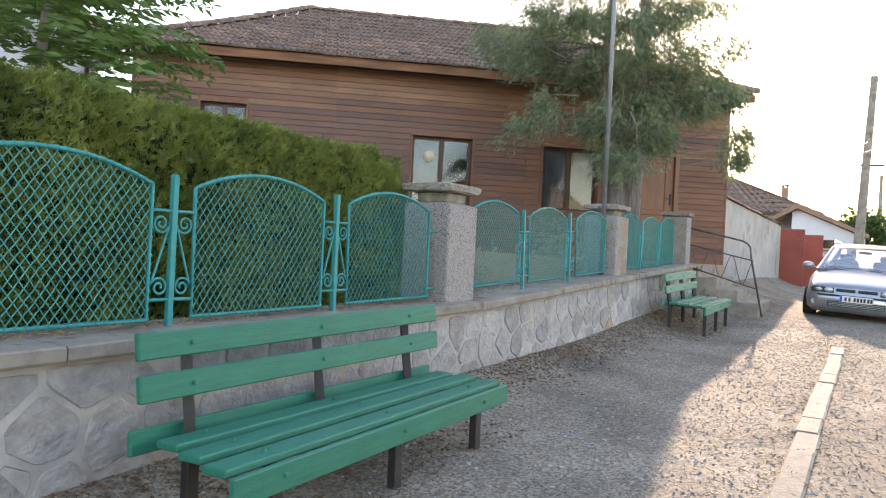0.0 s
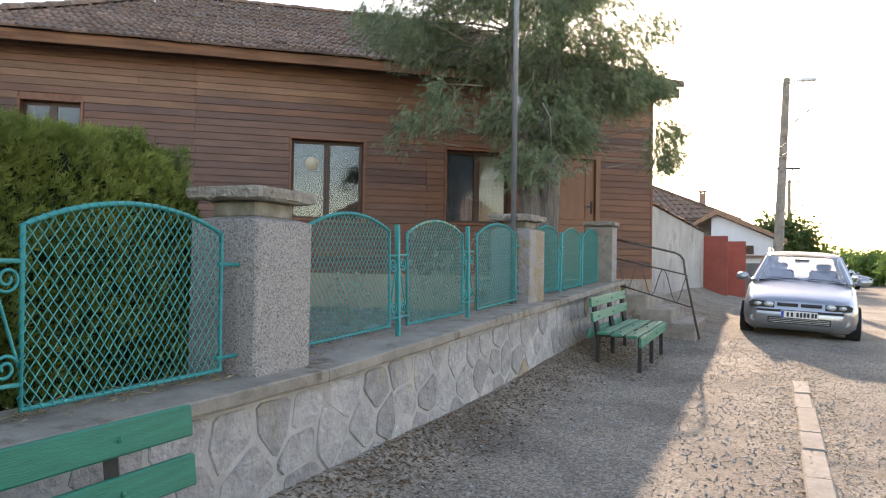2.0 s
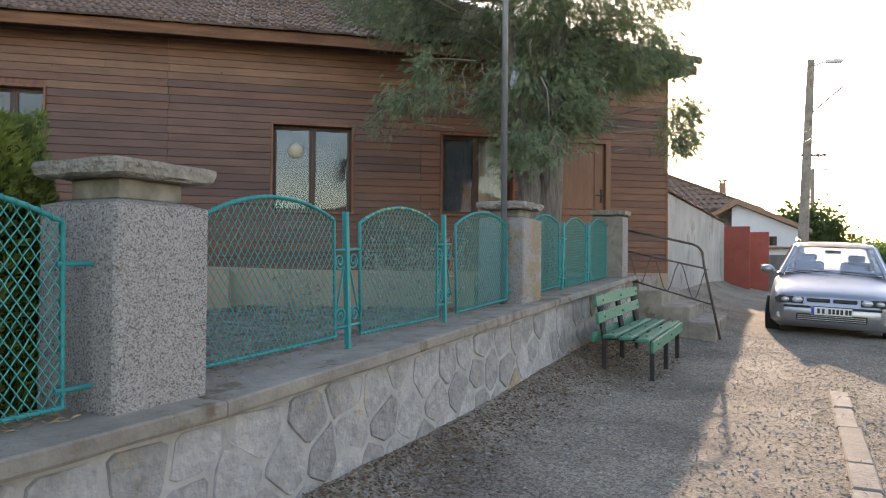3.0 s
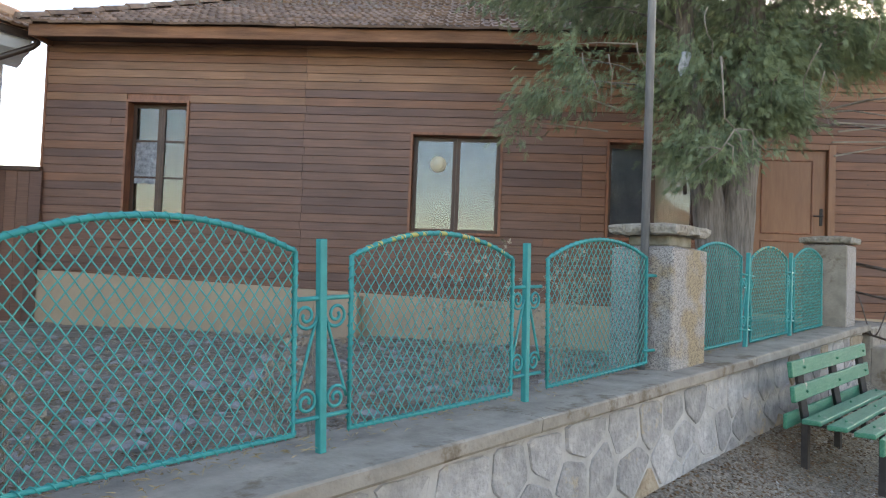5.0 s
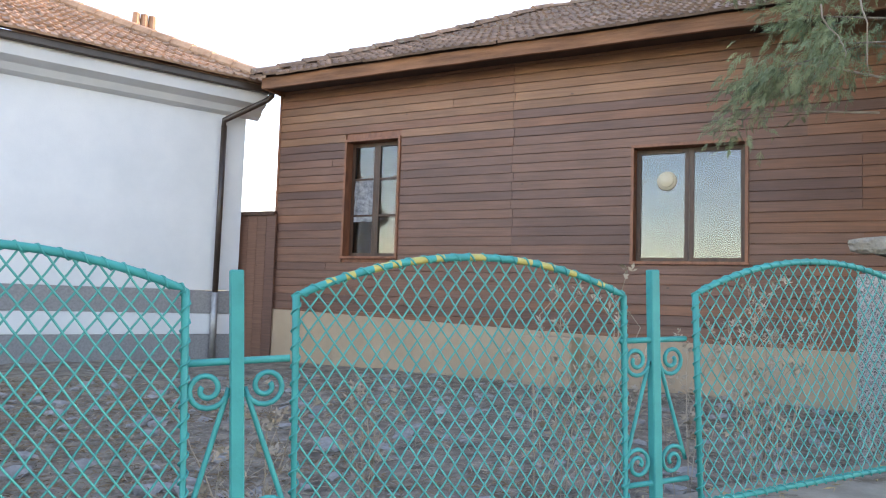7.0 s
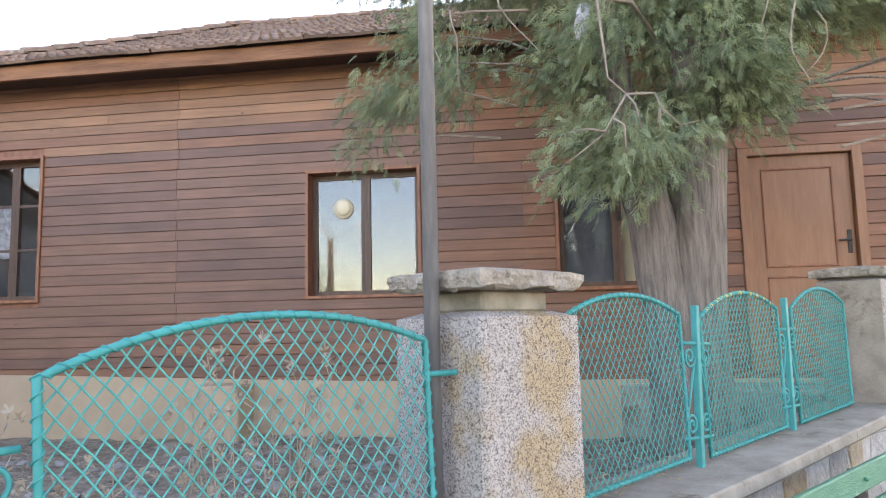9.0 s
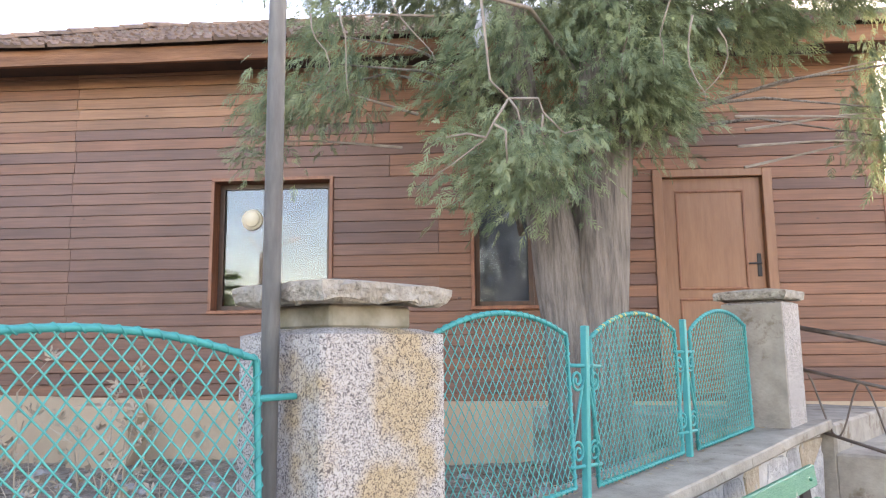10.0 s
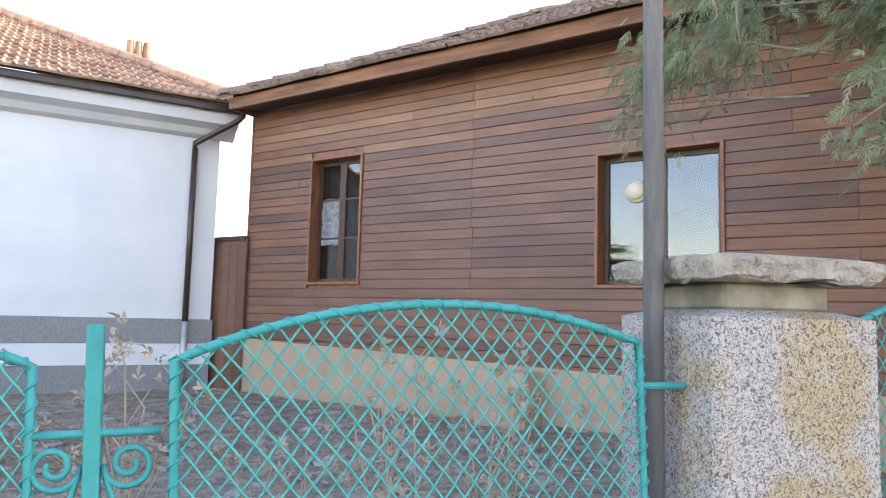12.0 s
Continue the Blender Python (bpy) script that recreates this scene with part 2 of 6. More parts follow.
def clapboard(name, tones):
    """Stained pine: each board has its own tone, with fine grain along it, worn streaks and small dark knots."""
    m = bpy.data.materials.new(name)
    m.use_nodes = True
    n, l = m.node_tree.nodes, m.node_tree.links
    b = n["Principled BSDF"]
    tc = n.new("ShaderNodeTexCoord")
    oi = n.new("ShaderNodeObjectInfo")
    off = n.new("ShaderNodeVectorMath")
    off.operation = "MULTIPLY_ADD"
    off.inputs[1].default_value = (37.0, 11.0, 5.0)
    l.new(oi.outputs["Random"], off.inputs[0])
    l.new(tc.outputs["Object"], off.inputs[2])
    tone = n.new("ShaderNodeValToRGB")
    cr = tone.color_ramp
    cr.elements[0].color, cr.elements[1].color = (*tones[0], 1), (*tones[2], 1)
    cr.elements.new(0.5).color = (*tones[1], 1)
    l.new(oi.outputs["Random"], tone.inputs[0])
    mp = n.new("ShaderNodeMapping")
    mp.inputs["Scale"].default_value = (1.1, 9, 34)
    l.new(off.outputs[0], mp.inputs[0])
    grain = n.new("ShaderNodeTexNoise")
    grain.inputs["Scale"].default_value, grain.inputs["Detail"].default_value, grain.inputs["Roughness"].default_value = 2.0, 9, 0.65
    l.new(mp.outputs[0], grain.inputs["Vector"])
    gr = n.new("ShaderNodeMapRange")
    gr.inputs["From Min"].default_value, gr.inputs["From Max"].default_value = 0.3, 0.7
    gr.inputs["To Min"].default_value, gr.inputs["To Max"].default_value = 0.72, 1.3
    l.new(grain.outputs["Fac"], gr.inputs["Value"])
    patch = n.new("ShaderNodeTexNoise")
    patch.inputs["Scale"].default_value, patch.inputs["Detail"].default_value = 1.3, 4
    l.new(off.outputs[0], patch.inputs["Vector"])
    pr = n.new("ShaderNodeMapRange")
    pr.inputs["From Min"].default_value, pr.inputs["From Max"].default_value = 0.3, 0.7
    pr.inputs["To Min"].default_value, pr.inputs["To Max"].default_value = 0.84, 1.18
    l.new(patch.outputs["Fac"], pr.inputs["Value"])
    vary = n.new("ShaderNodeMath")
    vary.operation = "MULTIPLY"
    l.new(gr.outputs[0], vary.inputs[0])
    l.new(pr.outputs[0], vary.inputs[1])
    mul = n.new("ShaderNodeMix")
    mul.data_type, mul.blend_type = "RGBA", "MULTIPLY"
    mul.inputs["Factor"].default_value = 1
    l.new(tone.outputs[0], mul.inputs["A"])
    l.new(vary.outputs[0], mul.inputs["B"])
    # knots: one cell in three holds a small dark oval
    km = n.new("ShaderNodeMapping")
    km.inputs["Scale"].default_value = (4.2, 0.0, 7.0)
    l.new(off.outputs[0], km.inputs[0])
    kv = n.new("ShaderNodeTexVoronoi")
    kv.inputs["Scale"].default_value = 1.0
    l.new(km.outputs[0], kv.inputs["Vector"])
    size = n.new("ShaderNodeSeparateColor")
    l.new(kv.outputs["Color"], size.inputs[0])
    sm = n.new("ShaderNodeMapRange")
    sm.inputs["From Min"].default_value, sm.inputs["From Max"].default_value = 0.62, 1.0
    sm.inputs["To Min"].default_value, sm.inputs["To Max"].default_value = 0.0, 0.085
    l.new(size.outputs[0], sm.inputs["Value"])
    lt = n.new("ShaderNodeMath")
    lt.operation = "LESS_THAN"
    l.new(kv.outputs["Distance"], lt.inputs[0])
    l.new(sm.outputs[0], lt.inputs[1])
    kf = n.new("ShaderNodeMath")
    kf.operation = "MULTIPLY"
    kf.inputs[1].default_value = 0.75
    l.new(lt.outputs[0], kf.inputs[0])
    knot = n.new("ShaderNodeMix")
    knot.data_type = "RGBA"
    knot.inputs["B"].default_value = (0.045, 0.024, 0.018, 1)
    l.new(kf.outputs[0], knot.inputs["Factor"])
    l.new(mul.outputs["Result"], knot.inputs["A"])
    l.new(knot.outputs["Result"], b.inputs["Base Color"])
    b.inputs["Roughness"].default_value = 0.55
    bp = n.new("ShaderNodeBump")
    bp.inputs["Strength"].default_value, bp.inputs["Distance"].default_value = 0.25, 0.004
    l.new(grain.outputs["Fac"], bp.inputs["Height"])
    l.new(bp.outputs[0], b.inputs["Normal"])
    return m


M = dict(
    asphalt=asphalt("old_asphalt"),
    soil=material("garden_soil", (0.1, 0.08, 0.062), (0.32, 0.27, 0.215), scale=6, rough=0.95, bump=1.0, bump_scale=24, spots=(0.3, 0.28, 0.26), spot_scale=7, spot_at=0.58, bump_dist=0.05),
    stone=material("wall_stone", (0.25, 0.245, 0.24), (0.43, 0.415, 0.4), scale=11, rough=0.85, bump=1.0, bump_scale=32, per_object=0.22, spots=(0.46, 0.38, 0.27), spot_scale=3, spot_at=0.6, bump_dist=0.02),
    stone_ochre=material("ochre_wall_stone", (0.27, 0.2, 0.13), (0.4, 0.33, 0.24), scale=9, rough=0.85, bump=1.0, bump_scale=32, per_object=0.2, spots=(0.3, 0.28, 0.25), spot_scale=5, spot_at=0.58, bump_dist=0.02),
    mortar=material("pale_mortar", (0.32, 0.305, 0.285), (0.47, 0.45, 0.425), scale=6, rough=0.9, bump=0.9, bump_scale=20, spots=(0.25, 0.23, 0.2), spot_scale=4, spot_at=0.62),
    concrete=material("coping_concrete", (0.19, 0.168, 0.14), (0.33, 0.295, 0.245), scale=5, rough=0.9, bump=0.5, bump_scale=45, spots=(0.15, 0.115, 0.08), spot_scale=3, spot_at=0.56),
    cap=material("cap_concrete", (0.22, 0.195, 0.16), (0.39, 0.355, 0.3), scale=20, rough=0.92, bump=1.0, bump_scale=38, spots=(0.12, 0.105, 0.085), spot_scale=24, spot_at=0.6, bump_dist=0.03),
    moss=material("mossy_cement", (0.12, 0.11, 0.07), (0.33, 0.31, 0.26), scale=6, rough=0.95, bump=0.4),
    pebble=terrazzo("pebble_render", 0.6, 0.75, 0.35),
    pebble_stained=terrazzo("stained_pebble_render", 0.44, 0.62, 0.85, (0.07, 0.42)),
    teal=material("turquoise_paint", (0.0, 0.205, 0.205), (0.004, 0.29, 0.28), scale=9, rough=0.6, bump=0.15, bump_scale=60, spots=(0.16, 0.12, 0.07), spot_scale=14, spot_at=0.72),
    wire=material("painted_wire", (0.015, 0.27, 0.245), (0.04, 0.37, 0.33), scale=12, rough=0.5, bump=0),
    yellow=material("yellow_paint", (0.36, 0.32, 0.08), (0.46, 0.4, 0.13), scale=20, rough=0.5, bump=0.1),
    green=material("bench_green_paint", (0.0, 0.135, 0.085), (0.0, 0.19, 0.122), scale=5, rough=0.62, bump=0.3, bump_scale=30, stretch=(1, 10, 10), spots=(0.03, 0.2, 0.14), spot_scale=9, spot_at=0.7),
    green_worn=material("worn_green_paint", (0.01, 0.15, 0.09), (0.05, 0.23, 0.14), scale=8, rough=0.6, bump=0.4, bump_scale=30, stretch=(1, 8, 8), spots=(0.3, 0.33, 0.27), spot_scale=6, spot_at=0.63),
    iron=material("dark_iron", (0.012, 0.011, 0.012), (0.035, 0.03, 0.03), scale=12, rough=0.55, bump=0.15, spots=(0.07, 0.035, 0.02), spot_scale=9, spot_at=0.66),
    pole=material("grey_steel_pole", (0.16, 0.165, 0.175), (0.25, 0.255, 0.265), scale=6, rough=0.45, bump=0.08, metal=0.3, stretch=(6, 6, 1), spots=(0.07, 0.05, 0.035), spot_scale=8, spot_at=0.68),
    rail=material("rusty_rail", (0.07, 0.05, 0.04), (0.15, 0.12, 0.1), scale=10, rough=0.6, bump=0.2, metal=0.3),
    board=clapboard("stained_clapboard", ((0.115, 0.056, 0.042), (0.145, 0.07, 0.049), (0.17, 0.08, 0.052))),
    board_red=clapboard("reddish_clapboard", ((0.165, 0.07, 0.04), (0.19, 0.082, 0.046), (0.22, 0.096, 0.054))),
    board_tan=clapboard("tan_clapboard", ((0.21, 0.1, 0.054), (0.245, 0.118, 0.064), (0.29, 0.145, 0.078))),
    trim=material("window_trim_wood", (0.15, 0.05, 0.025), (0.28, 0.11, 0.055), scale=4, rough=0.5, bump=0.2, stretch=(4, 4, 1)),
    dark_wood=material("dark_frame_wood", (0.035, 0.016, 0.01), (0.085, 0.036, 0.02), scale=5, rough=0.45, bump=0.15, stretch=(5, 5, 1)),
    door=material("door_wood", (0.22, 0.098, 0.05), (0.29, 0.135, 0.07), scale=3, rough=0.45, bump=0.08, stretch=(8, 8, 1)),
    fascia=material("weathered_fascia", (0.13, 0.058, 0.03), (0.29, 0.135, 0.07), scale=3, rough=0.8, bump=0.6, bump_scale=16, stretch=(0.5, 4, 4), spots=(0.36, 0.3, 0.25), spot_scale=6, spot_at=0.68),
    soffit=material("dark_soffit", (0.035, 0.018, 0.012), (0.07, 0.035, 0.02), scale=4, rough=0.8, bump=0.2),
    tile=material("old_roof_tile", (0.13, 0.086, 0.066), (0.3, 0.19, 0.13), scale=6, rough=0.85, bump=0.4, per_object=0.3, spots=(0.28, 0.235, 0.18), spot_scale=4, spot_at=0.56),
    tile_red=material("red_roof_tile", (0.27, 0.155, 0.095), (0.42, 0.265, 0.175), scale=6, rough=0.8, bump=0.3, per_object=0.25, spots=(0.2, 0.17, 0.13), spot_scale=5, spot_at=0.62),
    beige=material("beige_plaster", (0.36, 0.265, 0.185), (0.42, 0.32, 0.225), scale=2, rough=0.9, bump=0.2, bump_scale=50, spots=(0.33, 0.25, 0.18), spot_scale=1.4, spot_at=0.6),
    white=material("white_plaster", (0.58, 0.61, 0.64), (0.68, 0.7, 0.72), scale=1.2, rough=0.9, bump=0.15, bump_scale=60),
    grey=material("grey_plaster", (0.3, 0.29, 0.27), (0.44, 0.42, 0.39), scale=1.5, rough=0.9, bump=0.3, bump_scale=20, spots=(0.24, 0.22, 0.19), spot_scale=1.2, spot_at=0.57),
    band=material("grey_socle", (0.2, 0.2, 0.21), (0.28, 0.28, 0.29), scale=40, rough=0.9, bump=0.4, bump_scale=90),
    pipe=material("brown_downpipe", (0.03, 0.02, 0.017), (0.06, 0.04, 0.032), scale=6, rough=0.35, bump=0.03),
    galva=material("zinc_pipe", (0.3, 0.31, 0.32), (0.42, 0.43, 0.44), scale=9, rough=0.45, metal=0.6, bump=0.05),
    # dark tone in place of the shade inside the rooms
    room=material("unlit_room_shade", (0.05, 0.045, 0.04), (0.09, 0.08, 0.07), scale=2, rough=0.9, bump=0),
    # blue-grey cloth colour imitating sky reflected in the wide window
    curtain=material("pale_sky_reflection", (0.36, 0.42, 0.49), (0.45, 0.51, 0.58), scale=3, rough=0.9, bump=0.1),
    # blue-grey of a shaded room, put into the colour of a sheet
    dim=material("dim_room_shade", (0.08, 0.085, 0.1), (0.16, 0.165, 0.18), scale=3, rough=0.9, bump=0.1),
    cream_cloth=material("cream_cloth", (0.42, 0.35, 0.25), (0.5, 0.42, 0.31), scale=3, rough=0.9, bump=0.1),
    glass=glass("window_glass"),
    coated=coated_glass("reflective_window_glass"),
    hedge=leaf_material("hedge_leaf", (0.085, 0.13, 0.025), (0.26, 0.31, 0.07), scale=2.5),
    # near-black green: the shade deep in the hedge, put into the colour
    hedge_inner_shade=material("hedge_inner_shade", (0.012, 0.022, 0.006), (0.03, 0.045, 0.012), scale=9, rough=1, bump=0.5),
    cypress=leaf_material("cypress_leaf", (0.085, 0.14, 0.085), (0.32, 0.37, 0.2), scale=5),
    bark=material("stringy_bark", (0.1, 0.085, 0.072), (0.26, 0.22, 0.19), scale=5, rough=0.95, bump=0.9, bump_scale=12, stretch=(6, 6, 0.7), bump_dist=0.03),
    twig=material("bare_twig", (0.18, 0.14, 0.11), (0.32, 0.27, 0.22), scale=8, rough=0.9, bump=0.2),
    leaf=leaf_material("broad_leaf", (0.08, 0.15, 0.035), (0.2, 0.32, 0.08), scale=1),
    far_leaf=leaf_material("far_foliage", (0.04, 0.08, 0.02), (0.1, 0.15, 0.04), scale=0.8),
    straw=material("dry_straw", (0.3, 0.22, 0.12), (0.45, 0.35, 0.2), scale=9, rough=0.9, bump=0),
    weed=material("dry_weed", (0.25, 0.2, 0.15), (0.42, 0.35, 0.27), scale=9, rough=0.9, bump=0),
    stubble=material("brown_stubble", (0.16, 0.1, 0.06), (0.33, 0.23, 0.14), scale=9, rough=0.95, bump=0),
    litter=material("brown_litter", (0.1, 0.06, 0.035), (0.22, 0.14, 0.08), scale=9, rough=0.95, bump=0),
    kerb=material("kerb_concrete", (0.17, 0.155, 0.135), (0.28, 0.255, 0.22), scale=7, rough=0.9, bump=0.5, bump_scale=40, per_object=0.12),
    red=material("red_gate_paint", (0.24, 0.045, 0.03), (0.33, 0.07, 0.045), scale=2, rough=0.6, bump=0.1),
    car=material("silver_car_paint", (0.36, 0.375, 0.4), (0.4, 0.415, 0.44), scale=2, rough=0.28, metal=0.75, bump=0),
    plastic=material("black_plastic", (0.012, 0.012, 0.013), (0.025, 0.025, 0.026), scale=8, rough=0.5, bump=0),
    tyre=material("tyre_rubber", (0.01, 0.01, 0.01), (0.022, 0.022, 0.022), scale=20, rough=0.9, bump=0.1),
    lamp_glass=material("headlight_glass", (0.45, 0.47, 0.48), (0.65, 0.67, 0.68), scale=30, rough=0.08, bump=0.1, metal=0.4),
    plate=material("plate_white", (0.7, 0.7, 0.68), (0.74, 0.74, 0.72), scale=5, rough=0.4, bump=0),
    blue=material("plate_blue", (0.02, 0.07, 0.4), (0.03, 0.09, 0.45), scale=5, rough=0.4, bump=0),
    cream=material("cream_disc", (0.62, 0.55, 0.4), (0.68, 0.6, 0.45), scale=4, rough=0.5, bump=0),
    film=material("crumpled_film", (0.25, 0.26, 0.28), (0.62, 0.64, 0.68), scale=14, rough=0.18, bump=1.0, bump_scale=18, bump_dist=0.03),
    bin=material("grey_bin", (0.1, 0.105, 0.11), (0.16, 0.165, 0.17), scale=4, rough=0.5, metal=0.3, bump=0.05),
    insul=material("lamp_white", (0.6, 0.6, 0.6), (0.7, 0.7, 0.7), scale=5, rough=0.4, bump=0),
)

# ---- mesh helpers ----
A = radians(50.73)                                # the street's direction against the house front
STREET = Matrix.Translation((-1.878 * math.sin(A), 1.878 * math.cos(A), 0)) @ Matrix.Rotation(A, 4, "Z")


def st(s, d, z):
    """A place on the street: s metres along the fence, d metres from it towards the road, z up."""
    return STREET @ Vector((s, -d, z))


def empty(name, m=None):
    ob = new(name)
    ob.matrix_world = m if m is not None else Matrix()
    return ob


def mesh_from(name, bm, mat, smooth=False):
    me = bpy.data.meshes.new(name)
    bmesh.ops.recalc_face_normals(bm, faces=bm.faces)
    bm.to_mesh(me)
    bm.free()
    for m in mat if isinstance(mat, (list, tuple)) else [mat]:
        me.materials.append(m)
    if smooth:
        me.shade_smooth()
    return me


def part(name, bm, mat, parent=None, label="", smooth=False, m=None):
    """One mesh object under a thing, or under a part, in its coordinates."""
    me = bm if isinstance(bm, bpy.types.Mesh) else mesh_from(name, bm, mat, smooth)
    ob = new(name, me)
    if parent:
        ob.parent = parent
    if m is not None:
        ob.matrix_basis = m
    if label:
        ob["label"] = label
    return ob


def box(bm, lo, hi, m=None, bevel=0.0, mi=0):
    lo, hi = Vector(lo), Vector(hi)
    r = bmesh.ops.create_cube(bm, size=1)
    vs = r["verts"]
    mid, size = (lo + hi) / 2, hi - lo
    for v in vs:
        v.co = Vector((v.co.x * size.x, v.co.y * size.y, v.co.z * size.z)) + mid
    if bevel:
        es = list({e for v in vs for e in v.link_edges})
        g = bmesh.ops.bevel(bm, geom=es, offset=bevel, segments=1, affect="EDGES")
        vs = list({v for f in g["faces"] for v in f.verts} | {v for v in vs if v.is_valid})
    if m is not None:
        bmesh.ops.transform(bm, matrix=m, verts=vs)
    if mi:
        for f in {f for v in vs for f in v.link_faces}:
            f.material_index = mi
    return vs


def boxmesh(lo, hi, bevel=0.0):
    bm = bmesh.new()
    box(bm, lo, hi, None, bevel)
    return bm


def tube(bm, pts, r, n=6, closed=False, mi=0, cap=True):
    """A tube along points; r is a number or one for each point."""
    pts = [Vector(p) for p in pts]
    k = len(pts)
    rings = []
    ref = None
    for i, p in enumerate(pts):
        if closed:
            t = pts[(i + 1) % k] - pts[i - 1]
        else:
            t = pts[min(i + 1, k - 1)] - pts[max(i - 1, 0)]
        t = t.normalized() if t.length > 1e-9 else Vector((0, 0, 1))
        if ref is None:
            ref = Vector((0, 0, 1)) if abs(t.z) < 0.9 else Vector((1, 0, 0))
        u = (ref - t * ref.dot(t))
        if u.length < 1e-4:
            u = t.orthogonal()
        u.normalize()
        ref = u
        w = t.cross(u)
        rr = r[i] if isinstance(r, (list, tuple)) else r
        rings.append([bm.verts.new(p + (u * math.cos(a) + w * math.sin(a)) * rr) for a in (2 * math.pi * j / n for j in range(n))])
    for i in range(k if closed else k - 1):
        a, b = rings[i], rings[(i + 1) % k]
        for j in range(n):
            f = bm.faces.new((a[j], a[(j + 1) % n], b[(j + 1) % n], b[j]))
            f.material_index = mi
    if cap and not closed:
        bm.faces.new(rings[0][::-1]).material_index = mi
        bm.faces.new(rings[-1]).material_index = mi


def prism(bm, pts, lo, hi, axis=1, mi=0):
    """A flat outline (u, v) pushed from lo to hi along an axis; the outline fills the other two axes in order."""
    def at(p, w):
        c = [p[0], p[1]]
        c.insert(axis, w)
        return bm.verts.new(c)
    a, b = [at(p, lo) for p in pts], [at(p, hi) for p in pts]
    fs = [bm.faces.new(a[::-1]), bm.faces.new(b)]
    for i in range(len(pts)):
        j = (i + 1) % len(pts)
        fs.append(bm.faces.new((a[i], a[j], b[j], b[i])))
    for f in fs:
        f.material_index = mi


def grid(bm, xs, ys, height):
    vs = [[bm.verts.new((x, y, height(x, y))) for y in ys] for x in xs]
    for i in range(len(xs) - 1):
        for j in range(len(ys) - 1):
            bm.faces.new((vs[i][j], vs[i + 1][j], vs[i + 1][j + 1], vs[i][j + 1]))


def frange(a, b, n):
    return [a + (b - a) * i / n for i in range(n + 1)]


def smooth_step(a, b, x):
    t = min(max((x - a) / (b - a), 0), 1)
    return t * t * (3 - 2 * t)

# ---- ground ----
def street_z(s, d):
    z = 0.1 + 0.018 * (min(max(s, -10), 15) - 3.4)
    if s > 15:
        z += 0.01 * (min(s, 32) - 15)
    bank = 0.17 + 0.12 * smooth_step(6, 11, s) + 0.3 * smooth_step(11.5, 15, s) - 0.15 * smooth_step(20, 28, s)
    if d < 4:
        z += bank * math.exp(-max(d - 0.25, 0) / (0.32 + 0.45 * smooth_step(11, 15, s)))
    z += 0.016 * min(max(d, 0), 2.65)
    if d > 2.65:
        z -= 0.045 * (min(d, 5.5) - 2.65)
    if -14 < s < 30 and d < 9:
        z += 0.012 * noise.noise((s * 1.3, d * 1.3, 0)) + 0.006 * noise.noise((s * 4, d * 4, 3))
    return z


bm = bmesh.new()
ss = [-400, -120, -50, -25, -14] + frange(-10, 22, 160) + [24, 26, 28, 30, 34, 40, 50, 70, 110, 200, 500, 1500]
ds = [-900, -300, -100, -40, -15, -5, -1.5, 0.0, 0.15] + frange(0.25, 4.5, 34) + [5, 6, 7.5, 9, 12, 16, 25, 50, 120, 400, 1200]
grid(bm, ss, [-d for d in ds][::-1], lambda s, y: street_z(s, -y))
ob = part("ground", bm, M["asphalt"], smooth=True, m=STREET)
tagged(ob, "old cracked grey asphalt pavement and road, dusty", "ground", kind="structure")


def garden_z(x, y):
    return 0.69 + 0.035 * noise.noise((x * 0.7, y * 0.7, 5)) + 0.03 * noise.noise((x * 3, y * 3, 9)) + 0.012 * noise.noise((x * 9, y * 9, 2))


bm = bmesh.new()
grid(bm, frange(-9, 13.6, 190), frange(0.16, 9, 80), lambda s, y: garden_z(s, y))
ob = part("garden_ground", bm, M["soil"], smooth=True, m=STREET)
tagged(ob, "dry bare garden soil with grey rubble behind the fence", "ground", kind="structure")

# ---- stone retaining wall with its coping ----
def coping_z(s):
    return 0.797 + 0.012 * min(s, 4.2) + 0.047 * max(s - 4.5, 0)


WALL_END = 12.62
bm = bmesh.new()
for a, b in zip(frange(-6, WALL_END - 0.06, 24)[:-1], frange(-6, WALL_END - 0.06, 24)[1:]):
    vs = []
    for s in (a, b):
        for d, z in ((0.205, -0.6), (0.205, coping_z(s) - 0.075), (-0.2, coping_z(s) - 0.075), (-0.2, -0.6)):
            vs.append(bm.verts.new((s, -d, z)))
    for i in range(4):
        j = (i + 1) % 4
        bm.faces.new((vs[i], vs[j], vs[4 + j], vs[4 + i]))
    if b > WALL_END - 0.07:
        bm.faces.new(vs[4:])
bmesh.ops.remove_doubles(bm, verts=bm.verts, dist=0.001)
low_wall = part("low_wall", bm, M["mortar"], m=STREET)
tagged(low_wall, "low retaining wall of grey field stones in pale mortar", "wall", kind="structure")

rnd = random.Random(4)
s0 = -6.0
